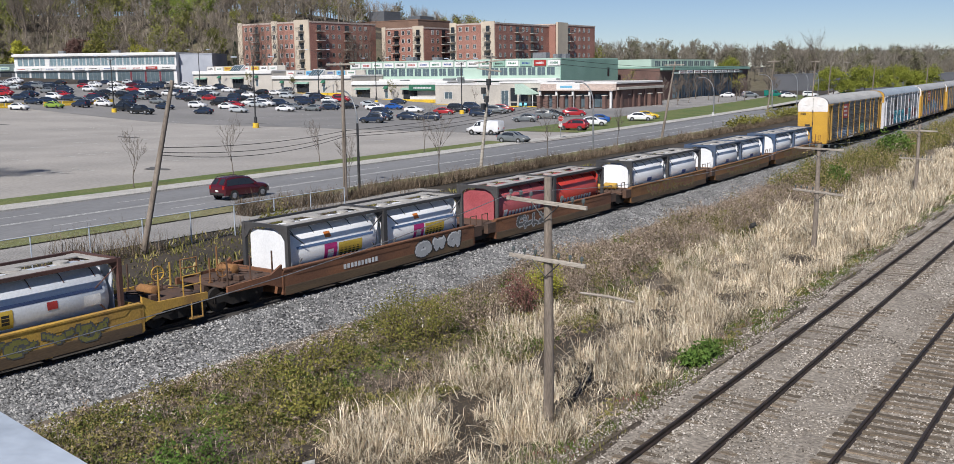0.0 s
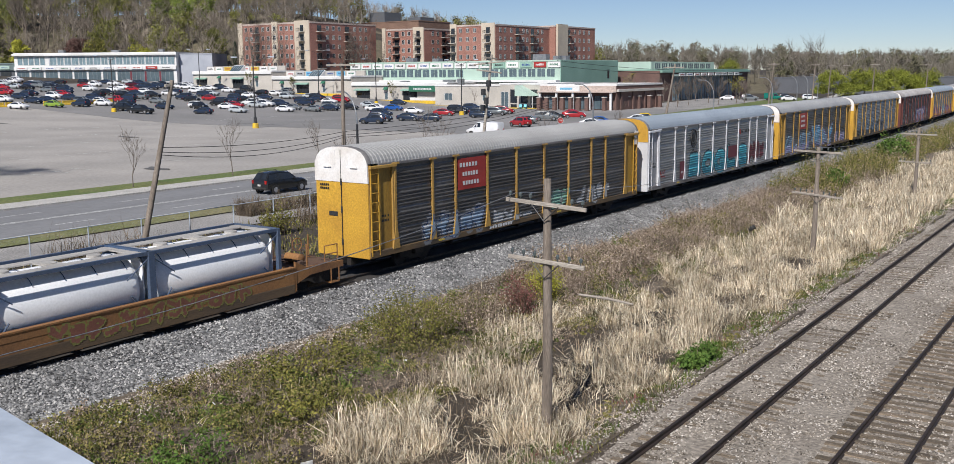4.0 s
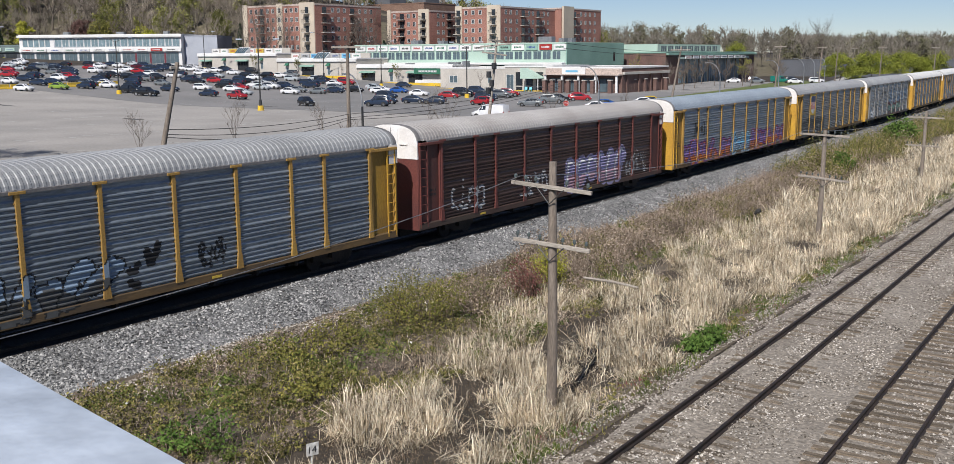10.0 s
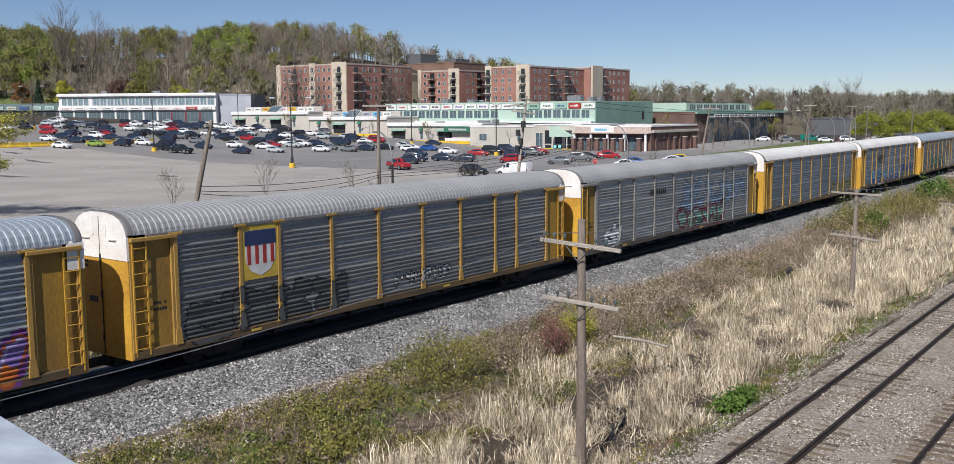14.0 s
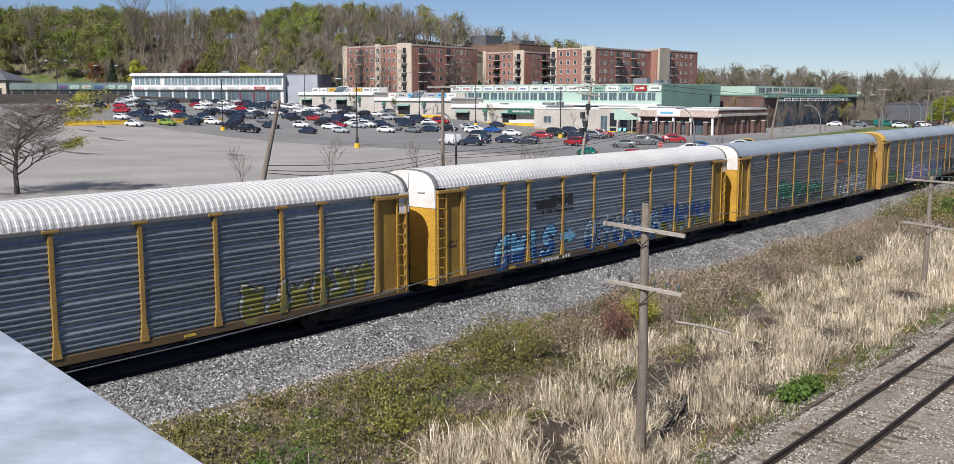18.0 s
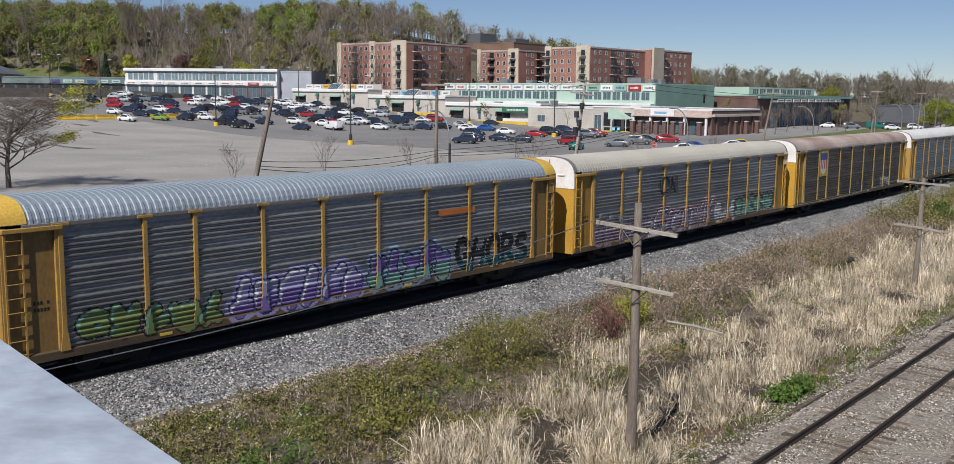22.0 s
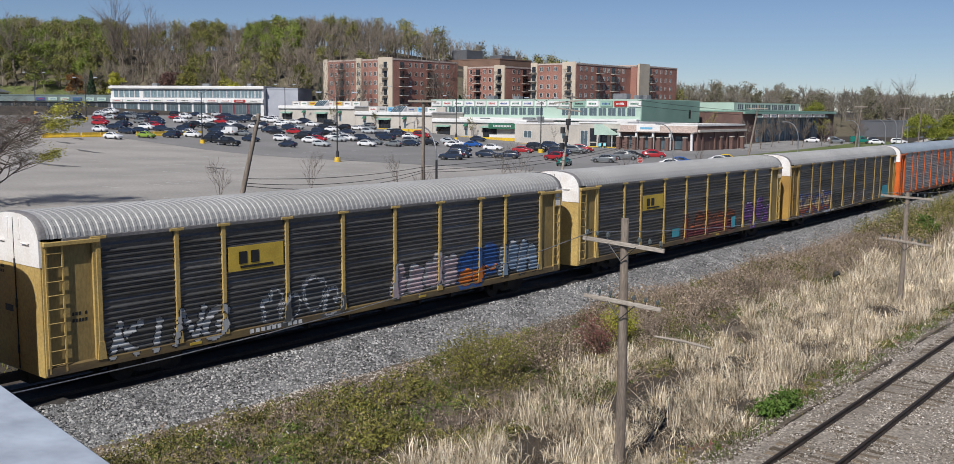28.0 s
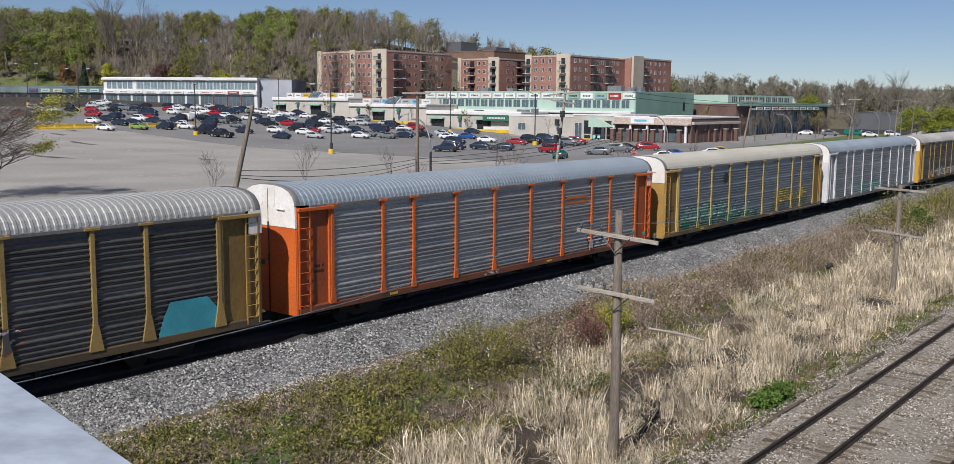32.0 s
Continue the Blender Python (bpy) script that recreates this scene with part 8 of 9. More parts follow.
# ---- apartment blocks ----
def balcony(b, x, z, w, y0=0.0, turn=None):
    m = pose(x, y0, z) if turn is None else turn @ pose(x, y0, z)
    s = part("balcony", Geo().box(-w / 2, w / 2, -1.5, -0.004, -0.2, 0.0, 0.02), "stone_pale", b, at=m)
    g = Geo()
    for i in range(int(w / 0.25) + 1):
        g.box(-w / 2 + i * 0.25 - 0.02, -w / 2 + i * 0.25 + 0.02, -1.48, -1.44, 0, 1.0)
    g.box(-w / 2, w / 2, -1.5, -1.42, 1.0, 1.07)
    for s_ in (-1, 1):
        g.box(s_ * w / 2 - 0.03, s_ * w / 2 + 0.03, -1.48, -0.02, 1.0, 1.06)
    tagged(part("balustrade", g, "steel_dark", s), kind="stuff")
    part("balcony_door", Geo().box(-w * 0.3, w * 0.3, -0.05, -0.006, 0.02, 2.1), "glass_dark", s)


def side_window(b, W, yy, z, w=1.1, h=1.35):
    """A window on the end wall that looks to +x."""
    o = opening(b, 0, 0, w, h, "window_frame", "glass_dark", 0.0, 2)
    o.matrix_basis = pose(W, yy, z, 0, 0, 90)


def apartment(m, W, D, H, floors, front, side, beige_at, label):
    """front and side: where windows stand along each face, 'b' marks balconies."""
    b = block("apartment_block", label, m, W, D, H, "brick", cap="trim_pink", parapet=0.5, foot=8)
    st = H / floors
    for k in range(floors):
        z = k * st + 0.9
        for x in front:
            if isinstance(x, tuple):
                balcony(b, x[0], k * st + 0.35, 3.2)
            else:
                opening(b, x, z, 1.15, 1.35, "window_frame", "glass_dark", 0.0, 2)
        for y in side:
            if isinstance(y, tuple):
                balcony(b, y[0], k * st + 0.35, 3.4, 0.0, pose(W, 0, 0, 0, 0, 90))
            else:
                side_window(b, W, y, z)
    for x0, x1 in beige_at:
        part("beige_bay", Geo().box(x0, x1, -0.35, -0.004, 0, H + 0.9), "beige", b)
    return b


a1 = apartment(pose(-272, 244, 7.5), 35, 34, 18.6, 6, [4.0, 6.6, (9.4,), 12.4, 15.0, 21.4, 24.0, 26.4], [(4.5,), 8.5, 11.5, 14.5, (18.5,), 22.5, 25.5, 28.5], [(0, 2.3), (17.0, 19.8), (28.0, 34.9)], "red brick apartment block of six storeys with dark balconies")
a2 = apartment(pose(-233, 277, 7.0), 19, 16, 17.2, 6, [3.2, (6.6,), 9.6, 12.2], [5, 8, (11.5,)], [(0, 1.6), (14.2, 18.9)], "small red brick apartment block with pale corner bay")
a3 = apartment(pose(-207, 283, 7.0), 19, 36, 18.0, 6, [4.4, 7.4, 10.4], [3, 6, 10.0, (14,), 18, 20.6, (24,), 28, 31], [(0, 2.8), (13.4, 18.9)], "long red brick apartment block with beige bays and balconies")
for ob, xs, st in ((a1, (31.6,), 3.1), (a2, (16.6,), 2.867), (a3, (1.4, 16.2), 3.0)):
    for k in range(6):
        for x in xs:
            balcony(ob, x, k * st + 0.35, 2.6, -0.36)
for k in range(6):
    opening(a1, 18.4, k * 3.1 + 0.9, 1.3, 1.5, "window_frame", "glass_dark", -0.36, 2)
b2 = apartment(pose(-200, 319.2, 7.0), 14.5, 31, 18.6, 6, [], [15, 18.5, 22, 26], [], "red brick apartment block end with a beige stair tower")
part("stair_tower", Geo().box(14.52, 15.4, 0.5, 8.0, 0, 19.6), "beige", b2)
for k in range(6):
    balcony(b2, 10.5, k * 3.1 + 0.35, 2.4, 0.0, pose(14.5, 0, 0, 0, 0, 90))
b = block("tower_block_behind", "dark brown brick block rising behind the apartments", pose(-311, 352, 12), 36, 24, 20.0, "brick_brown", foot=6)
part("penthouse", Geo().box(4, 13, 4, 16, 20.12, 25.0), "siding_dark", b)
part("penthouse", Geo().box(27, 34, 4, 14, 20.12, 22.0), "siding_dark", b)


# ---- vegetation ----
def blades(name, material, label, category, n, where, h, w, lean, seed, droop=0.35, flat=0.0, broken=0.0):
    """Thin bent leaves or stems, each a tapering strip of five triangles. where(r, n) gives x, y, z."""
    r = np.random.default_rng(seed)
    x, y, z, *way = where(r, n)
    n = len(x)
    az = way[0] if way else r.uniform(0, 2 * np.pi, n)
    tilt = np.abs(r.normal(0, lean, n))
    lying = r.random(n) < flat
    tilt[lying] = r.uniform(0.9, 1.45, lying.sum())
    hh = r.uniform(h[0], h[1], n) * np.clip(0.85 + 0.9 * patchy(x, y, 1.1, seed * 1.7), 0.35, 1.5)
    ww = r.uniform(w[0], w[1], n)
    d = np.stack([np.cos(az), np.sin(az)], -1)
    sd = r.uniform(0, 2 * np.pi, n)
    side = np.stack([np.cos(sd), np.sin(sd), np.zeros(n)], -1) * ww[:, None] / 2
    base = np.stack([x, y, z], -1)
    t1, t2 = tilt, np.minimum(tilt + np.abs(r.normal(0, droop, n)) * 2, 2.2)
    t2 = np.where(r.random(n) < broken, r.uniform(1.5, 2.7, n), t2)
    up = lambda t: np.stack([d[:, 0] * np.sin(t), d[:, 1] * np.sin(t), np.cos(t)], -1)
    p1 = base + up(t1) * (hh * 0.6)[:, None]
    p2 = p1 + up(t2) * (hh * 0.4)[:, None]
    p2[:, 2] = np.maximum(p2[:, 2], z + 0.02)
    v = np.stack([base - side, base + side, p1 - side * 0.8, p1 + side * 0.8, p2], 1)
    f = np.array([(0, 1, 3), (0, 3, 2), (2, 3, 4)])
    f = f[None] + (np.arange(n) * 5)[:, None, None]
    return cloud(name, v.reshape(-1, 3), f.reshape(-1, 3), material, label, category)


def leaves_at(name, material, label, category, pts, size, seed, kind="stuff"):
    """Small folded leaves or leaf clumps at points."""
    r = np.random.default_rng(seed)
    pts = np.asarray(pts)
    n = len(pts)
    a = r.normal(0, 1, (n, 3))
    a /= np.linalg.norm(a, axis=1)[:, None]
    b = np.cross(a, r.normal(0, 1, (n, 3)))
    b /= np.linalg.norm(b, axis=1)[:, None]
    s = r.uniform(size[0], size[1], n)[:, None]
    v = np.stack([pts - a * s, pts + b * s * 0.55, pts + a * s, pts - b * s * 0.55 + np.cross(a, b) * s * 0.25], 1)
    f = np.array([(0, 1, 2), (0, 2, 3)])[None] + (np.arange(n) * 4)[:, None, None]
    if kind == "mesh":
        return v.reshape(-1, 3), f.reshape(-1, 3)
    return cloud(name, v.reshape(-1, 3), f.reshape(-1, 3), material, label, category)


def mat(name, material, label, category, n, where, h, size, seed, per=46):
    """Low plants side by side: each a small dome of leaves or twig ends, with gaps of bare ground between."""
    r = np.random.default_rng(seed)
    cx, cy, cz = where(r, n // per)
    m = len(cx)
    tall = h * np.clip(0.6 + 1.2 * patchy(cx, cy, 0.9, seed * 1.3), 0.2, 1.5) * r.uniform(0.6, 1.4, m)
    wide = np.clip(tall * r.uniform(0.5, 1.1, m), 0.08, 0.8)
    k = np.repeat(np.arange(m), per)
    d = r.normal(0, 1, (len(k), 3))
    d /= np.linalg.norm(d, axis=1)[:, None]
    d *= (r.random(len(k)) ** 0.45)[:, None]
    p = np.stack([cx[k] + d[:, 0] * wide[k], cy[k] + d[:, 1] * wide[k], cz[k] + 0.03 + np.abs(d[:, 2]) * tall[k]], -1)
    return leaves_at(name, material, label, category, p, size, seed)


def patchy(x, y, s, seed=0.0):
    return np.array([noise.noise((a * s, b * s, seed)) for a, b in zip(x, y)])


def ground_z(x, y):
    return np.array([land(a, b) for a, b in zip(x, y)])


def reed_zone(y0, y1, p, dense=-0.18):
    def f(r, n):
        y = y0 + (y1 - y0) * r.random(n) ** p
        edge = -19.6 + 0.9 * np.sin(y * 0.35) + 0.5 * np.sin(y * 0.9 + 1)
        left = np.where(y < 24, -16.6 - 0.35 * (y - 15), edge)
        x = left + (-12.3 + 0.35 * np.sin(y * 0.7) + 0.2 * np.sin(y * 2.3) - left) * r.random(n)
        q = patchy(x, y, 0.38, 3.0) * 0.8 + patchy(x, y, 1.25, 5.0) * 0.55
        q = q + np.clip((y - 36) * 0.012, 0, 0.4)
        pool = (((x + 17.3) * 0.578 + (y - 73.3) * 0.816) / 3.4) ** 2 + (((y - 73.3) * 0.578 - (x + 17.3) * 0.816) / 1.0) ** 2 < 1
        keep = (q > dense) & ~pool
        x, y = x[keep], y[keep]
        return x, y, ground_z(x, y) - 0.03
    return f


def tufts(zone, per, radius, lean=0.5):
    """Gathers the stems of a zone into tufts that fan out from their middle; a share of the tufts leans over as one."""
    def f(r, n):
        cx, cy, cz = zone(r, n // per)
        m = len(cx)
        k = np.repeat(np.arange(m), per)
        wide = radius * r.uniform(0.5, 1.5, m)[k]
        dx, dy = r.normal(0, 1, len(k)) * wide, r.normal(0, 1, len(k)) * wide
        az = np.arctan2(dy, dx) + r.normal(0, 0.6, len(k))
        pushed = (r.random(m) < lean)[k]
        az = np.where(pushed, r.uniform(0, 6.28, m)[k] + r.normal(0, 0.5, len(k)), az)
        return cx[k] + dx, cy[k] + dy, cz[k], az
    return f


blades("reeds", "reed", "dense dry cream-coloured reeds in the ditch", "reeds", 96000, tufts(reed_zone(14.5, 62, 1.3, 0.1), 34, 0.12), (0.35, 1.25), (0.012, 0.028), 0.55, 21, 0.5, 0.12, 0.5)
blades("bent_reeds", "reed", "bent and broken dry reeds in the ditch", "reeds", 30000, tufts(reed_zone(14.5, 62, 1.3, -0.02), 22, 0.22, 0.8), (0.4, 1.1), (0.012, 0.028), 0.9, 16, 0.6, 0.3, 0.4)
blades("standing_reeds", "reed", "upright dry reed stalks in the ditch", "reeds", 9000, reed_zone(15, 62, 1.2, 0.12), (0.8, 1.45), (0.010, 0.02), 0.2, 15, 0.2, 0.0, 0.5)
blades("reeds_beyond", "reed", "dry cream-coloured reeds farther along the ditch", "reeds", 60000, tufts(reed_zone(55, 190, 1.5, -0.2), 30, 0.28), (0.6, 1.5), (0.02, 0.05), 0.45, 22, 0.35, 0.15, 0.35)
blades("reed_litter", "reed", "broken reed stalks lying on the ditch floor", "reeds", 12000, reed_zone(14.5, 70, 1.3, -0.15), (0.3, 1.0), (0.010, 0.026), 0.9, 23, 0.5, 0.85)
blades("ditch_sedge", "twig", "dark brown matted sedge in the ditch's gaps", "sedge", 36000, reed_zone(14.5, 60, 1.3, -0.9), (0.06, 0.3), (0.012, 0.034), 0.8, 20, 0.5, 0.4)


def strip_zone(x0, x1, y0, y1, p, thr=-9, s=0.5, seed=1.0, wob=0.0):
    def f(r, n):
        y = y0 + (y1 - y0) * r.random(n) ** p
        x = r.uniform(x0, x1, n) + wob * np.sin(y * 0.4) + np.where(y > 100, (y - 100) * -0.018, 0)
        k = patchy(x, y, s, seed) > thr
        x, y = x[k], y[k]
        return x, y, ground_z(x, y) - 0.02
    return f


blades("dry_brush", "twig", "brown tangled dry brush on the bank", "brush", 26000, strip_zone(-24.0, -18.4, 12, 80, 1.4, -0.1, 0.4, 2.0), (0.12, 0.6), (0.007, 0.018), 0.8, 24, 0.5, 0.35)
blades("dead_stalks", "twig_red", "reddish dead weed stalks on the bank", "brush", 12000, strip_zone(-24.4, -18.4, 11, 80, 1.4, 0.0, 0.55, 14.0), (0.2, 0.8), (0.007, 0.018), 0.7, 19, 0.5, 0.3)
mat("weed_mat", "weed", "matted olive weeds on the bank", "weeds", 150000, strip_zone(-24.1, -17.6, 11, 78, 1.5, -0.15, 0.4, 7.0), 0.5, (0.018, 0.055), 61)
mat("twig_mat", "twig_red", "matted dry twigs and dead leaves on the bank", "brush", 110000, strip_zone(-24.5, -17.8, 11, 78, 1.5, -0.15, 0.45, 27.0), 0.42, (0.015, 0.05), 62)
mat("green_mat", "weed_green", "fresh green weeds in patches on the bank", "weeds", 80000, strip_zone(-24.4, -18.0, 11, 60, 1.7, 0.02, 0.5, 17.0), 0.45, (0.02, 0.055), 63)
blades("bank_weeds", "weed", "low olive weeds on the bank", "weeds", 24000, strip_zone(-24.3, -17.6, 11, 80, 1.5, -0.1, 0.4, 7.0), (0.06, 0.36), (0.012, 0.035), 0.7, 25, 0.6, 0.2)
blades("bank_straw", "reed", "pale straw among the weeds", "straw", 5000, strip_zone(-24.2, -18.3, 11, 90, 1.5, 0.0, 0.5, 4.0), (0.2, 0.7), (0.008, 0.02), 0.8, 26, 0.5, 0.4)
blades("brown_thicket", "twig_red", "brown leafless thicket along the bank", "thicket", 20000, strip_zone(-24.4, -20.4, 37, 96, 1.1, -0.35, 0.3, 5.0, 0.4), (0.4, 1.05), (0.010, 0.024), 0.6, 27, 0.35)
mat("thicket_twigs", "twig_red", "tangled fine twigs of the brown thicket", "thicket", 80000, strip_zone(-24.6, -20.3, 36, 98, 1.1, -0.4, 0.3, 5.0, 0.4), 1.0, (0.02, 0.075), 64)
mat("thicket_weeds", "weed", "olive undergrowth in the brown thicket", "thicket", 26000, strip_zone(-24.6, -20.4, 36, 98, 1.1, 0.05, 0.3, 15.0, 0.4), 0.9, (0.02, 0.07), 65)
blades("green_thicket", "weed", "greening thicket farther along the bank", "thicket", 12000, strip_zone(-25.4, -20.8, 80, 230, 1.3, -0.5, 0.2, 6.0, 0.4), (0.8, 2.2), (0.02, 0.05), 0.5, 28, 0.4)
mat("thicket_leaves", "weed", "olive leaves of the far thicket", "thicket", 90000, strip_zone(-25.4, -20.6, 78, 230, 1.3, -0.6, 0.2, 6.0, 0.4), 1.9, (0.03, 0.10), 66)
mat("far_thicket_twigs", "twig_red", "fine bare twigs in the far thicket", "thicket", 40000, strip_zone(-25.4, -20.6, 78, 230, 1.3, -0.3, 0.2, 26.0, 0.4), 1.9, (0.03, 0.10), 68)
mat("young_leaves", "weed_green", "young green leaves in the far thicket", "thicket", 16000, strip_zone(-25.4, -20.6, 78, 230, 1.3, 0.08, 0.15, 16.0, 0.4), 2.0, (0.03, 0.10), 67)
blades("verge_grass", "weed_green", "short green grass beside the gravel", "grass", 30000, strip_zone(-13.2, -11.35, 12, 120, 1.4, -0.25, 0.6, 8.0), (0.06, 0.26), (0.012, 0.035), 0.6, 29, 0.5, 0.1)
blades("verge_straw", "reed", "short straw beside the gravel", "straw", 9000, strip_zone(-13.4, -11.7, 12, 120, 1.4, -0.2, 0.6, 3.0), (0.06, 0.3), (0.01, 0.028), 0.8, 14, 0.5, 0.3)
blades("verge_weeds", "weed", "olive and brown weeds beside the gravel", "grass", 16000, strip_zone(-13.3, -11.05, 12, 120, 1.4, -0.05, 0.6, 13.0), (0.05, 0.22), (0.012, 0.035), 0.7, 13, 0.5, 0.2)
mat("verge_mat", "weed", "low olive weeds beside the gravel", "weeds", 34000, strip_zone(-13.2, -11.7, 12, 120, 1.4, -0.3, 0.6, 33.0), 0.14, (0.015, 0.045), 69)
mat("verge_green", "weed_green", "low green weeds beside the gravel", "weeds", 20000, strip_zone(-13.2, -11.6, 12, 120, 1.4, -0.05, 0.6, 8.0), 0.16, (0.015, 0.045), 70)
blades("rusty_weeds", "leaf_red", "low rust-red weeds beside the gravel", "weeds", 7000, strip_zone(-12.9, -11.3, 14, 80, 1.2, 0.05, 0.4, 9.0), (0.06, 0.22), (0.02, 0.05), 0.8, 30, 0.5, 0.2)
blades("trackside_grass", "weed", "patchy grass between the train and the fence", "grass", 26000, strip_zone(-46, -34, 0, 110, 1.0, -0.3, 0.25, 11.0), (0.12, 0.55), (0.03, 0.08), 0.5, 31, 0.5, 0.1)
blades("fence_brush", "twig", "bare brush along the fence", "brush", 6000, strip_zone(-46.2, -43.4, 8, 56, 1.0, 0.0, 0.3, 12.0), (0.6, 2.2), (0.012, 0.03), 0.35, 32, 0.3)


def hedge_where(r, n):
    y = 44 + 250 * r.random(n) ** 1.4
    x = -49.4 + r.uniform(-0.75, 0.75, n) + np.array([bend(b) for b in y]) + 0.25 * np.sin(y * 0.5)
    return x, y, ground_z(x, y) + 0.05


blades("hedge", "twig", "long brown leafless hedge between railway and road", "hedge", 56000, hedge_where, (0.5, 1.35), (0.014, 0.036), 0.4, 33, 0.35)


def fuzz(x, y, z, rx, ry, rz, n, seed):
    """Points in a lumpy bush shape."""
    r = np.random.default_rng(seed)
    d = r.normal(0, 1, (n, 3))
    d /= np.linalg.norm(d, axis=1)[:, None]
    k = (0.45 + 0.55 * r.random(n) ** 0.5) * (1 + 0.28 * np.sin(d[:, 0] * 5 + seed) * np.cos(d[:, 1] * 4 + d[:, 2] * 6))
    p = d * k[:, None] * np.array([rx, ry, rz])
    p[:, 2] = np.abs(p[:, 2]) * 1.0
    return p + np.array([x, y, z])


def bush(label, x, y, rx, ry, rz, n, material, size, seed, stems="twig", name="bush"):
    """A shrub: many fanning stems, with small leaves scattered loosely along them."""
    t = thing(name, label, "bush", pose(x, y, land(x, y) - 0.05))
    r = np.random.default_rng(seed)
    g, pts = Geo(), []
    m = 70 if rz > 0.8 else 40
    for i in range(m):
        a, k = r.uniform(0, 6.28), r.uniform(0.1, 1.0) ** 0.6
        foot = np.array((rx * 0.45 * k * math.cos(a + 0.4), ry * 0.45 * k * math.sin(a + 0.4), 0.0))
        tip = np.array((rx * k * math.cos(a), ry * k * math.sin(a), rz * (1.12 - 0.5 * k * k) * r.uniform(0.6, 1.15)))
        mid = foot * 0.5 + tip * 0.5 + np.array((0, 0, 0.12 * rz))
        g.tube([tuple(foot), tuple(mid), tuple(tip)], [0.014, 0.009, 0.004], 4, False)
        u = r.random(n // m)[:, None] ** 0.7
        q = np.where(u < 0.5, foot + (mid - foot) * u * 2, mid + (tip - mid) * (u * 2 - 1))
        pts.append(q + r.normal(0, 0.07 + 0.06 * rz, q.shape))
    part("stem_tangle", g, stems, t)
    q = np.concatenate(pts)
    q[:, 2] = np.maximum(q[:, 2], 0.03)
    v, f = leaves_at("", None, "", "", q, size, seed, "mesh")
    me = bpy.data.meshes.new("foliage")
    me.from_pydata(v.tolist(), [], f.tolist())
    part("foliage", me, material, t)
    return t


bush("olive green bush budding on the bank", -21.8, 27.4, 1.6, 2.2, 1.75, 5600, "leaf_olive", (0.02, 0.055), 41)
bush("grey-brown leafless bush on the bank", -21.0, 30.4, 1.5, 2.0, 1.35, 2600, "twig_red", (0.015, 0.06), 42)
bush("dull red bush on the bank", -21.0, 33.4, 1.0, 1.3, 1.45, 3000, "leaf_red", (0.02, 0.05), 43)
bush("bright yellow-green bush on the bank", -21.2, 35.6, 0.8, 0.9, 1.55, 3200, "leaf_yellow", (0.02, 0.055), 44)
bush("fresh green leafy plants at the gravel's edge", -12.0, 30.4, 0.55, 1.5, 0.5, 2200, "leaf_bright", (0.04, 0.09), 45)
bush("fresh green bush in the thicket", -21.4, 83.0, 1.0, 1.4, 1.6, 1500, "leaf_bright", (0.06, 0.14), 46)
bush("green bush on the thicket's top", -23.0, 112.0, 1.8, 4.0, 2.4, 2200, "leaf_bright", (0.1, 0.2), 47)
bush("fresh green weeds under the bridge bank", -20.2, 15.6, 1.3, 1.6, 0.45, 1500, "leaf_bright", (0.03, 0.07), 48)
bush("olive weeds on the bank", -22.4, 22.6, 1.6, 2.6, 0.6, 1800, "leaf_olive", (0.03, 0.07), 49)
bush("olive weeds on the bank", -20.6, 20.4, 1.6, 2.0, 0.55, 1600, "leaf_olive", (0.03, 0.07), 50)
bush("green weeds beside the fence", -42.6, 40.5, 0.8, 1.6, 1.9, 1100, "leaf_olive", (0.05, 0.1), 51)
bush("green weeds at the hedge's end", -53.0, 150.0, 1.5, 9.0, 1.8, 2200, "leaf_olive", (0.1, 0.2), 52)
bush("green weeds at the hedge's end", -55.0, 176.0, 1.8, 12.0, 2.2, 2200, "leaf_olive", (0.1, 0.22), 53)
log_ = Geo().tube([(-18.6, 34.0, 0.45), (-17.4, 34.1, 0.42), (-16.2, 34.0, 0.36)], [0.05, 0.06, 0.04], 7)
tagged(part("fallen_pole", log_, "wood_arm"), "pale broken plank lying on the reeds", "plank")
rag = Geo().tube([(-18.7, 54.3, 0.25), (-18.6, 54.35, 0.38), (-18.5, 54.5, 0.46), (-18.42, 54.6, 0.36)], [0.05, 0.15, 0.13, 0.04], 7)
tagged(part("black_bag", rag, "rubber"), "black plastic bag caught in the reeds", "bag")
lit = random.Random(8)
for i in range(8):
    x, y = lit.uniform(-24.2, -18.2), lit.uniform(15, 42)
    g = Geo().box(-0.06, 0.06, -0.04, 0.04, 0, 0.02, 0.006)
    tagged(part("litter", g, "paint_white", at=pose(x, y, land(x, y) + 0.22, lit.uniform(-40, 40), lit.uniform(-40, 40), lit.uniform(0, 180))), "scrap of pale litter among the weeds", "litter", "litter on the bank")


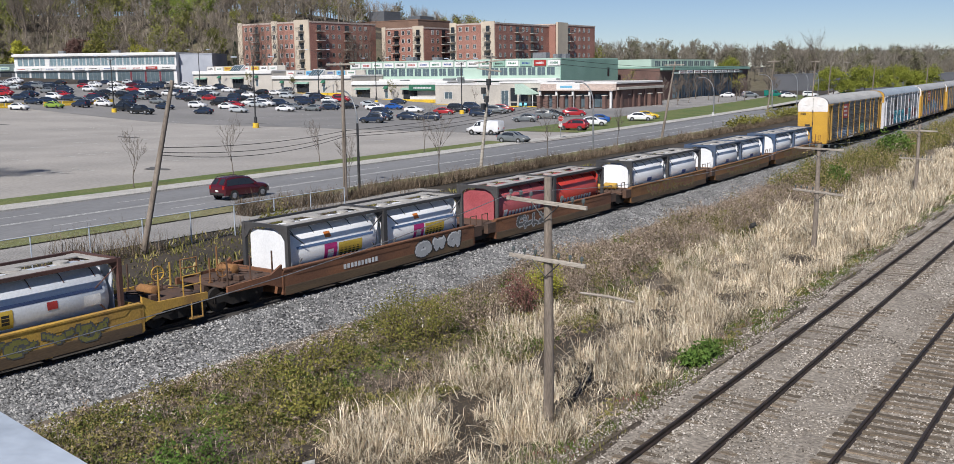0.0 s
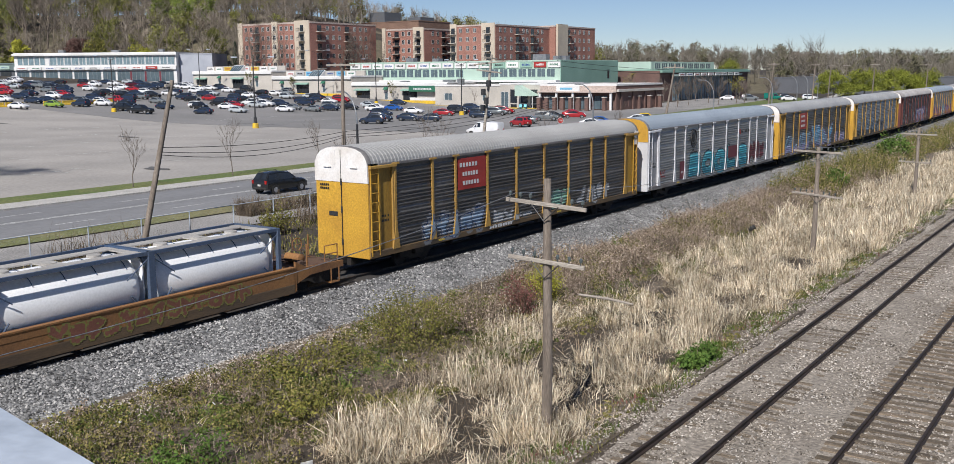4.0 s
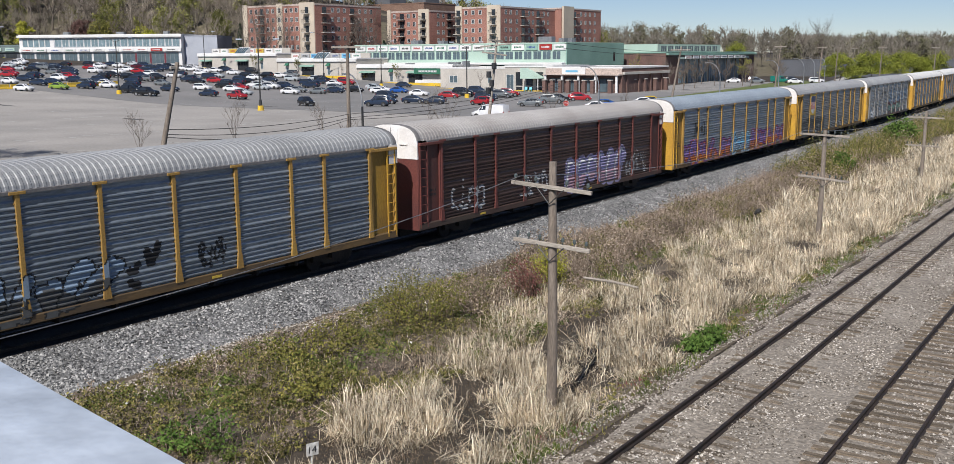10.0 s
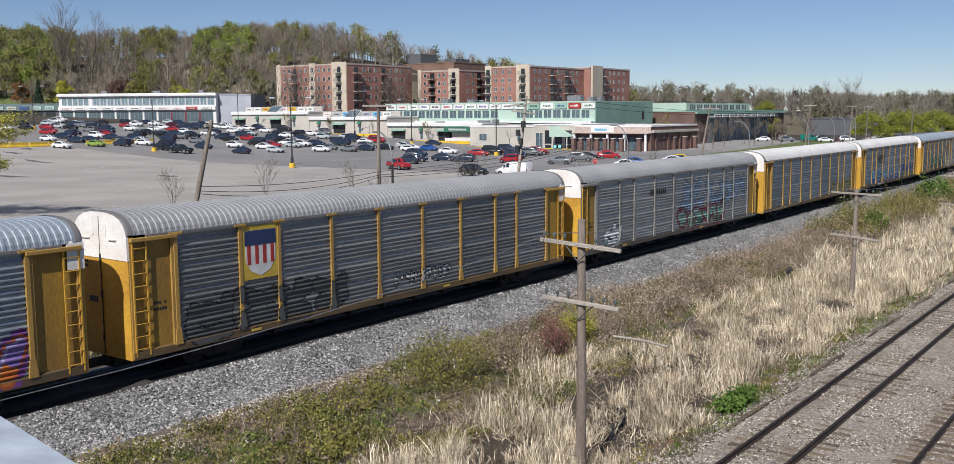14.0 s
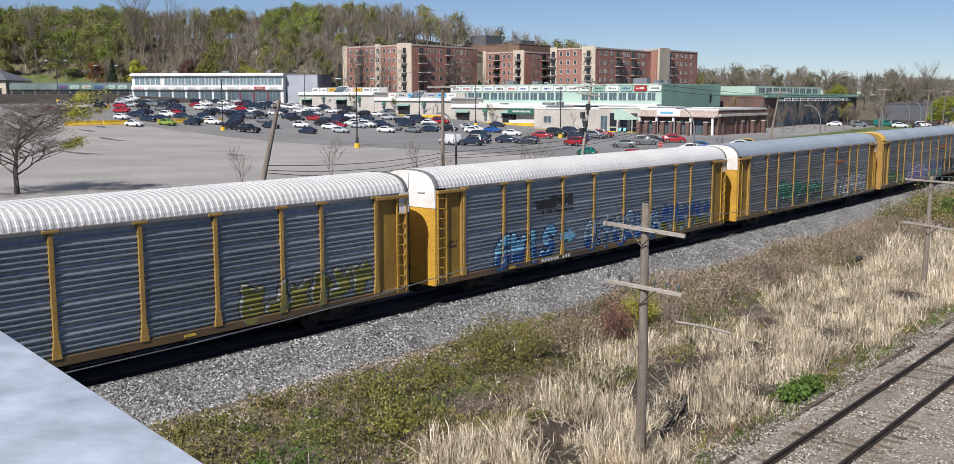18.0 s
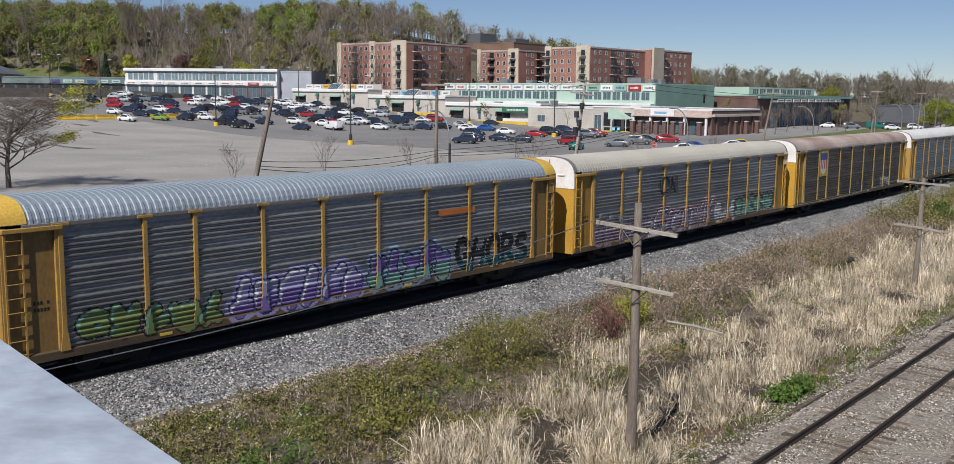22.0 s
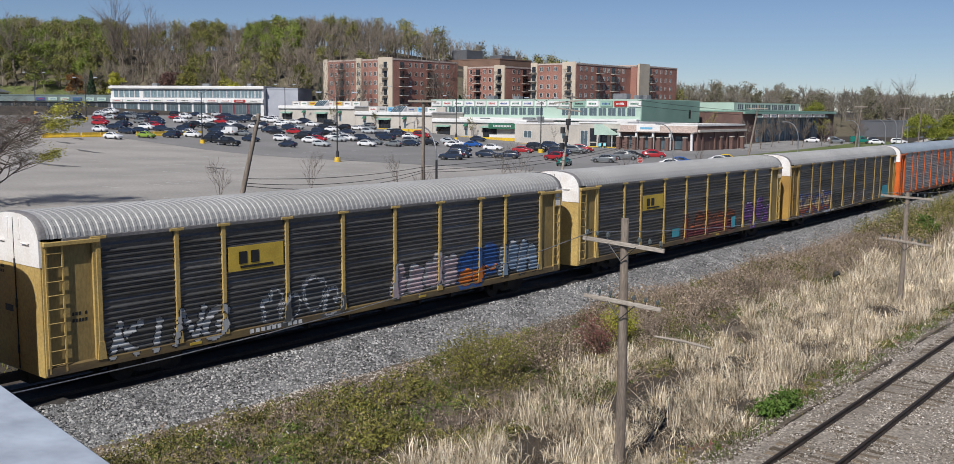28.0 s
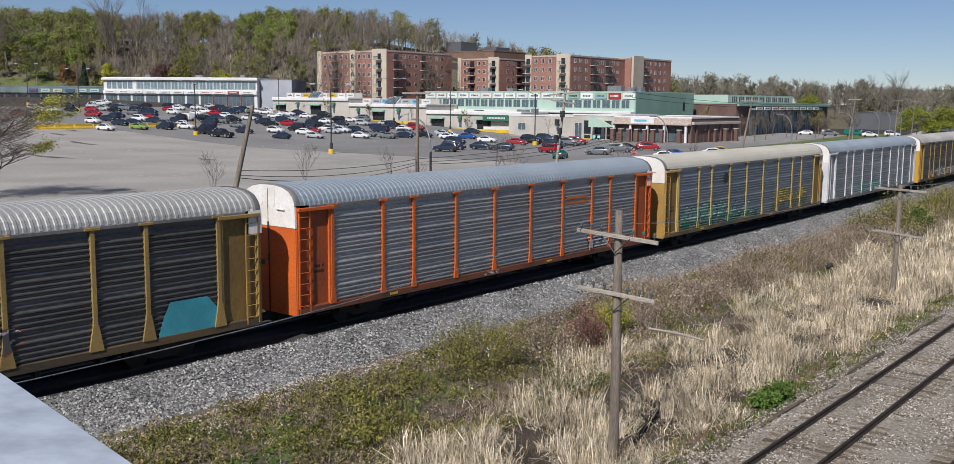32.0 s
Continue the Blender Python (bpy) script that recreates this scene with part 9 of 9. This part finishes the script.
# ---- trees ----
def branch_tree(h, seed, spread=0.5, levels=3, first=0.3, kids=(5, 4, 4), thick=0.03, thin=0.006):
    """Trunk and limbs, the ends of its twigs returned for leaves."""
    r = random.Random(seed)
    trunk, crown, ends = Geo(), Geo(), []

    def grow(p, d, length, rad, level):
        n = 3
        pts, radii = [p], [rad]
        for i in range(n):
            d = (d + Vector((r.uniform(-1, 1), r.uniform(-1, 1), r.uniform(-0.2, 0.7))) * 0.16).normalized()
            pts.append(pts[-1] + d * length / n)
            radii.append(rad * (1 - 0.75 * (i + 1) / n))
        (trunk if level == 0 else crown).tube(pts, radii, 8 if level == 0 else (4 if level < 3 else 3), False)
        if level >= levels:
            ends.extend(pts[1:])
            return
        for k in range(kids[min(level, len(kids) - 1)]):
            s = first + (1 - first) * (k + r.random()) / kids[min(level, len(kids) - 1)] if level == 0 else r.uniform(0.35, 1.0)
            j = min(n - 1, int(s * n))
            q = pts[j].lerp(pts[j + 1], s * n - j) if s < 1 else pts[-1]
            a = r.uniform(0, 6.28)
            out = Vector((math.cos(a), math.sin(a), 0))
            dd = (d * (1 - spread) + out * spread + Vector((0, 0, 0.15))).normalized()
            grow(q, dd, length * r.uniform(0.42, 0.66), max(rad * 0.5 * (1.2 - s * 0.6), thin), level + 1)

    grow(Vector((0, 0, 0)), Vector((0, 0, 1)), h * 0.75, h * thick, 0)
    return trunk, crown, ends


def tree(name, label, x, y, h, seed, leaf=None, size=(0.05, 0.12), per=4, sunny=None, wide=1.0, **kw):
    trunk, crown, ends = branch_tree(h, seed, **kw)
    t = thing(name, label, "tree", pose(x, y, land(x, y) - 0.05))
    girth = Matrix.Diagonal((wide, wide, 1, 1))
    part("trunk", trunk, "bark", t, at=girth)
    part("branchwork", crown, "bark", t, at=girth)
    if leaf:
        r = np.random.default_rng(seed)
        ends = [e for e in ends if sunny is None or e.dot(Vector(sunny)) > 0.12 * h]
        p = np.repeat(np.array([tuple(e) for e in ends]), per, 0)
        p = p + r.normal(0, h * 0.014, p.shape)
        v, f = leaves_at("", None, "", "", p, size, seed, "mesh")
        me = bpy.data.meshes.new("foliage")
        me.from_pydata(v.tolist(), [], f.tolist())
        part("foliage", me, leaf, t, at=girth)
    return t


M["bark"] = surf("bark", (0.17, 0.14, 0.115), (0.11, 0.09, 0.075), 2.0, 20.0, 0.95, bump=0.6)
for x, y, h, s in ((-69.7, 50.3, 4.3, 1), (-69.6, 61.0, 4.2, 2), (-69.8, 72.6, 4.0, 3), (-69.9, 90.0, 4.0, 4), (-52.6, 69.9, 4.7, 5), (-53.0, 89.5, 4.6, 6), (-52.7, 58.0, 4.0, 7), (-53.5, 107.0, 4.4, 8)):
    tree("young_tree", "young bare street tree with a thin trunk", x, y, h, 70 + s, None, spread=0.35, first=0.35, kids=(7, 5, 4), thick=0.012, thin=0.009)
tree("budding_tree", "spreading tree with fresh yellow-green buds at the lot's edge", -93.0, 42.0, 9.0, 81, "leaf_yellow", (0.03, 0.09), 3, (0.6, 0.8, -0.25), 1.75, spread=0.66, kids=(16, 9, 7, 5), levels=4, first=0.22, thick=0.018, thin=0.010)
for x, y, h, s in ((-123, 254, 6.5, 1), (-112, 262, 6, 2), (-104, 250, 6, 3), (-98, 270, 6.5, 4), (-116, 284, 6.5, 5), (-108, 300, 6, 6), (-96, 292, 6, 7), (-90, 276, 6, 8), (-101, 236, 5.5, 9), (-112, 240, 6, 10), (-107, 272, 6.5, 11), (-119, 268, 6, 12), (-98, 256, 6, 13), (-93, 262, 5.5, 14), (-110, 228, 5.5, 15)):
    tree("plaza_tree", "small bare tree in front of the brick building", x, y, h, 90 + s, "leaf_yellow" if s in (1, 4) else None, (0.06, 0.14), 1, spread=0.45, kids=(9, 6, 5), thick=0.02, thin=0.032)
for x, y, s in ((-226, 226.2, 1), (-208, 226.2, 2), (-184, 224.0, 3), (-150, 217.8, 4), (-245, 224.6, 5)):
    tree("shopfront_tree", "small bare tree standing by the mall wall", x, y - 1.6, 4.5, 110 + s, "leaf_olive" if s % 2 else None, (0.08, 0.16), 1, spread=0.35, kids=(8, 5, 3), thick=0.015)
for k, (x, y, h) in enumerate(((-268, 240, 19), (-262, 241, 20), (-255, 240.5, 18), (-249, 241, 17), (-243, 255, 21), (-238.5, 275, 19), (-232, 268, 20), (-228, 262, 17), (-222, 270, 15), (-236, 262, 18))):
    tree("poplar_tree", "tall bare poplar in front of the apartments", x + (3 if x < -241 else 0), y - 3, h, 130 + k, None, spread=0.28, first=0.12, kids=(14, 6, 4), thick=0.012)
for k, (x, y, h) in enumerate(((-224, 266, 11), (-230, 274, 10), (-209, 281.5, 9), (-292, 262, 13), (-366, 208, 14))):
    t = thing("spruce_tree", "dark green spruce behind the mall", "tree", pose(x, y - 2, land(x, y)))
    part("trunk", Geo().tube([(0, 0, 0), (0, 0, h)], [0.2, 0.03], 6), "bark", t)
    r = np.random.default_rng(150 + k)
    q = r.random(2600) ** 0.6
    a = r.uniform(0, 6.28, 2600)
    rad = (1 - q) * h * 0.2 * (0.5 + 0.5 * r.random(2600)) + 0.1
    v, f = leaves_at("", None, "", "", np.stack([rad * np.cos(a), rad * np.sin(a), 0.8 + q * (h - 0.8)], -1), (0.15, 0.4), 160 + k, "mesh")
    me = bpy.data.meshes.new("foliage")
    me.from_pydata(v.tolist(), [], f.tolist())
    M.setdefault("spruce", islands("spruce", [(0.025, 0.045, 0.025), (0.04, 0.065, 0.035)]))
    part("foliage", me, "spruce", t)


def leafy(name, label, x, y, h, rad, n, material, seed, size=(0.2, 0.45), low=0.3):
    """A rounded leafy tree: trunk, limbs, lumpy foliage with gaps."""
    trunk, crown, ends = branch_tree(h * 0.85, seed, spread=0.5, levels=2, kids=(7, 4), thick=0.025)
    t = thing(name, label, "tree", pose(x, y, land(x, y)))
    part("trunk", trunk, "bark", t)
    part("branchwork", crown, "bark", t)
    r = np.random.default_rng(seed)
    p = []
    for k in range(16):
        a, u = r.uniform(0, 6.28), r.uniform(0.1, 0.95)
        c = (rad * 0.62 * math.cos(a) * (1 - u * 0.5), rad * 0.62 * math.sin(a) * (1 - u * 0.5), h * (low + (0.85 - low) * u))
        s = rad * r.uniform(0.32, 0.5)
        p.append(fuzz(c[0], c[1], c[2] - s * 0.3, s, s, s * 0.9, n // 16, int(seed * 31 + k)))
    v, f = leaves_at("", None, "", "", np.concatenate(p), size, seed, "mesh")
    me = bpy.data.meshes.new("foliage")
    me.from_pydata(v.tolist(), [], f.tolist())
    part("foliage", me, material, t)


for k, (x, y, h, rad) in enumerate(((-86, 324, 9.0, 7.0), (-78, 330, 10.0, 7.0), (-70, 336, 9.5, 7.0), (-63, 345, 9.5, 6.5))):
    leafy("flowering_tree", "rounded yellow-green tree in spring leaf", x, y, h, rad, 11000, "leaf_lime", 170 + k, (0.1, 0.28), 0.12)
leafy("flowering_tree", "rounded yellow-green tree in spring leaf", -150, 405, 13, 7, 5000, "leaf_lime", 180, (0.12, 0.3))
for k, (x, y, h, rad, m_) in enumerate(((-357, 212, 15, 4.5, "leaf_yellow"), (-322, 240, 14, 6, "leaf_yellow"), (-340, 232, 15, 6, "leaf_olive"), (-381, 207, 15, 4.2, "leaf_rust"), (-358, 236, 16, 6.5, "leaf_plum"))):
    M.setdefault("leaf_rust", islands("leaf_rust", [(0.22, 0.11, 0.045), (0.28, 0.15, 0.06)]))
    M.setdefault("leaf_plum", islands("leaf_plum", [(0.12, 0.07, 0.06), (0.16, 0.09, 0.075)]))
    leafy("roadside_tree", "rounded tree in early leaf behind the shops", x, y, h, rad, 2200, m_, 190 + k, (0.2, 0.5))


# ---- woods on the hill and along the horizon ----
def wood_kind(kind, seed, wide=1.0):
    """One far tree as arrays: (vertices, triangles) for wood and for foliage."""
    r = np.random.default_rng(seed)
    h = 1.0
    v, f = [], []

    def strip(a, b, w0, w1):
        a, b = np.array(a), np.array(b)
        s = np.cross(b - a, r.normal(0, 1, 3))
        s = s / (np.linalg.norm(s) + 1e-9)
        k = len(v)
        v.extend([a - s * w0, a + s * w0, b + s * w1, b - s * w1])
        f.extend([(k, k + 1, k + 2), (k, k + 2, k + 3)])

    strip((0, 0, 0), (r.uniform(-0.03, 0.03), 0, 0.8), 0.013, 0.004)
    strip((0, 0, 0), (0, r.uniform(-0.03, 0.03), 0.8), 0.013, 0.004)
    for i in range(22):
        z = r.uniform(0.22, 0.72)
        a = r.uniform(0, 6.28)
        L = r.uniform(0.16, 0.34) * (1.25 - z)
        tip = (L * np.cos(a) * 0.75, L * np.sin(a) * 0.75, min(z + L * r.uniform(0.7, 1.3), 0.97))
        strip((0, 0, z), tip, 0.005, 0.002)
        for j in range(10):
            t = r.uniform(0.3, 1.0)
            q = np.array((0, 0, z)) * (1 - t) + np.array(tip) * t
            e = q + r.normal(0, 0.035, 3) + np.array((0, 0, r.uniform(0.03, 0.12)))
            strip(q, e, 0.0024 * wide, 0.0008 * wide)
    wood = (np.array(v), np.array(f))
    pts = []
    for k in range(18):
        a, u = r.uniform(0, 6.28), r.random()
        rad = 0.24 * (1 - 0.55 * u) * r.uniform(0.4, 1)
        c = np.array((rad * np.cos(a), rad * np.sin(a), 0.3 + 0.6 * u))
        pts.append(c + r.normal(0, 0.045, (36, 3)))
    return wood, np.concatenate(pts)


WK = [wood_kind("tree", 300 + k) for k in range(5)]
WK_FAR = [wood_kind("tree", 310 + k, 1.7) for k in range(5)]


def forest(name, n, where, leaf_share, material, twig_material, label, seed, h=(11, 18), share=None, kinds=WK):
    """Many far trees in two meshes: bare wood, and thin young foliage on a share of them."""
    r = np.random.default_rng(seed)
    x, y = where(r, n)
    n = len(x)
    z = ground_z(x, y)
    wv, wf, lv = [], [], []
    off = 0
    for i in range(n):
        (v, f), p = kinds[i % 5]
        a, s = r.uniform(0, 6.28), r.uniform(*h)
        R = np.array([[np.cos(a), -np.sin(a), 0], [np.sin(a), np.cos(a), 0], [0, 0, 1]]) * s
        R[:2] *= r.uniform(0.9, 1.5)
        base = np.array((x[i], y[i], z[i] - 0.3))
        wv.append(v @ R.T + base)
        wf.append(f + off)
        off += len(v)
        k = leaf_share if share is None else share(0.66 * x[i] + 0.75 * y[i])
        if r.random() < k * (1.0 + 1.6 * noise.noise((x[i] * 0.03, y[i] * 0.03, seed))):
            lv.append(p @ R.T + base)
    cloud(name, np.concatenate(wv), np.concatenate(wf), twig_material, "bare grey-brown " + label, "woods")
    if lv:
        leaves_at(name + "_foliage", material, "young green foliage of the " + label, "foliage", np.concatenate(lv), (0.2, 0.55), seed + 1)


M["wood_far"] = islands("wood_far", [(0.12, 0.10, 0.078), (0.235, 0.198, 0.16), (0.37, 0.32, 0.265)], tint=0.3, scale=0.03)
M["leaf_hill"] = islands("leaf_hill", [(0.13, 0.138, 0.038), (0.19, 0.192, 0.055), (0.25, 0.235, 0.08)], tint=0.35, scale=0.04)
M["leaf_fresh"] = islands("leaf_fresh", [(0.11, 0.15, 0.028), (0.17, 0.215, 0.043), (0.23, 0.262, 0.065)], tint=0.3, scale=0.04)


def hill(q0, q1, s0, s1):
    def f(r, n):
        s = r.uniform(s0, s1, n)
        q = np.array([hill_foot(b) + 30 * (1 - smooth(-106.0, -92.0, b)) for b in s]) + q0 + (q1 - q0) * r.random(n) ** 0.8
        # the frame spanned by the slope's two directions
        det = -0.75 * 0.75 - 0.66 * 0.66
        x, y = (0.75 * q - 0.66 * s) / det, (-0.75 * s - 0.66 * q) / det
        keep = ~((x > -300) & (y < 385) & (x < -225)) & ~((x > -445) & (y < 160))
        return x[keep], y[keep]
    return f


def leafing(s):
    """How many of the hill's trees are in leaf along its length."""
    return float(np.interp(s, [-200, -98, -90, -66, -60, -48, -42, -33, -28, -9, -4, 60, 200], [0.75, 0.7, 0.06, 0.05, 0.4, 0.35, 0.1, 0.12, 0.4, 0.35, 0.12, 0.1, 0.12]))


forest("hill_woods", 1200, hill(6, 150, -190, 150), 0, "leaf_hill", "wood_far", "woods on the hillside", 401, (11, 18), leafing)
forest("hill_woods_fresh", 210, hill(4, 110, -210, -98), 0.75, "leaf_fresh", "wood_far", "woods on the upper slope", 402, (12, 18))
forest("hill_woods_bright", 40, hill(60, 130, -32, -6), 0.8, "leaf_fresh", "wood_far", "trees near the hilltop", 405, (13, 18))
M["leaf_dull"] = islands("leaf_dull", [(0.11, 0.11, 0.06), (0.16, 0.15, 0.09), (0.21, 0.195, 0.13)], tint=0.3, scale=0.04)
M["wood_horizon"] = islands("wood_horizon", [(0.13, 0.115, 0.092), (0.21, 0.188, 0.155), (0.29, 0.262, 0.222)], tint=0.25, scale=0.03)
forest("hill_undergrowth", 760, hill(2, 150, -190, 150), 0.05, "leaf_hill", "wood_far", "undergrowth of the hillside woods", 406, (5, 9), None, WK_FAR)
forest("horizon_woods", 520, hill(25, 220, 60, 420), 0.18, "leaf_dull", "wood_horizon", "woods along the horizon", 403, (11, 17), None, WK_FAR)
forest("plain_woods", 280, lambda r, n: (r.uniform(-190, 60, n), r.uniform(440, 620, n)), 0.18, "leaf_dull", "wood_horizon", "woods in the far plain", 404, (11, 18), None, WK_FAR)
for k, (x, y, h) in enumerate(((-411, 247, 31), (-405, 253, 29), (-414, 243, 27), (-440, 212, 26), (-128, 452, 19), (-134, 448, 17), (-480, 150, 24))):
    tree("bare_crowned_tree", "tall bare tree standing above the woods", x, y, h, 210 + k, None, spread=0.36, first=0.22, kids=(12, 7, 5), thick=0.016)
meadow = Geo()
mv = []
for i in range(17):
    for j in range(11):
        s, q = -190 + i * 6.0, 415 + j * 6.0
        x, y = 0.66 * s - 0.75 * q, 0.75 * s + 0.66 * q
        mv.append((x, y, land(x, y) + 0.15))
meadow.add(mv, [(i * 11 + j, i * 11 + j + 1, i * 11 + j + 12, i * 11 + j + 11) for i in range(16) for j in range(10)])
litter = Geo()
lv = []
for i in range(64):
    for j in range(12):
        s, q = -210 + i * 10.0, j * 18.0
        q += hill_foot(s) + 40 * (1 - smooth(-106.0, -92.0, s))
        x, y = 0.66 * s - 0.75 * q, 0.75 * s + 0.66 * q
        lv.append((x, y, land(x, y) + 0.08))
litter.add(lv, [(i * 12 + j, i * 12 + j + 1, i * 12 + j + 13, i * 12 + j + 12) for i in range(63) for j in range(11)])
tagged(part("forest_floor", litter, "leaf_litter"), "brown leaf litter under the hillside trees", "forest floor", kind="structure")
tagged(part("hill_meadow", meadow, "meadow"), "green grassy slope behind the shop row", "meadow", kind="structure")


motions()
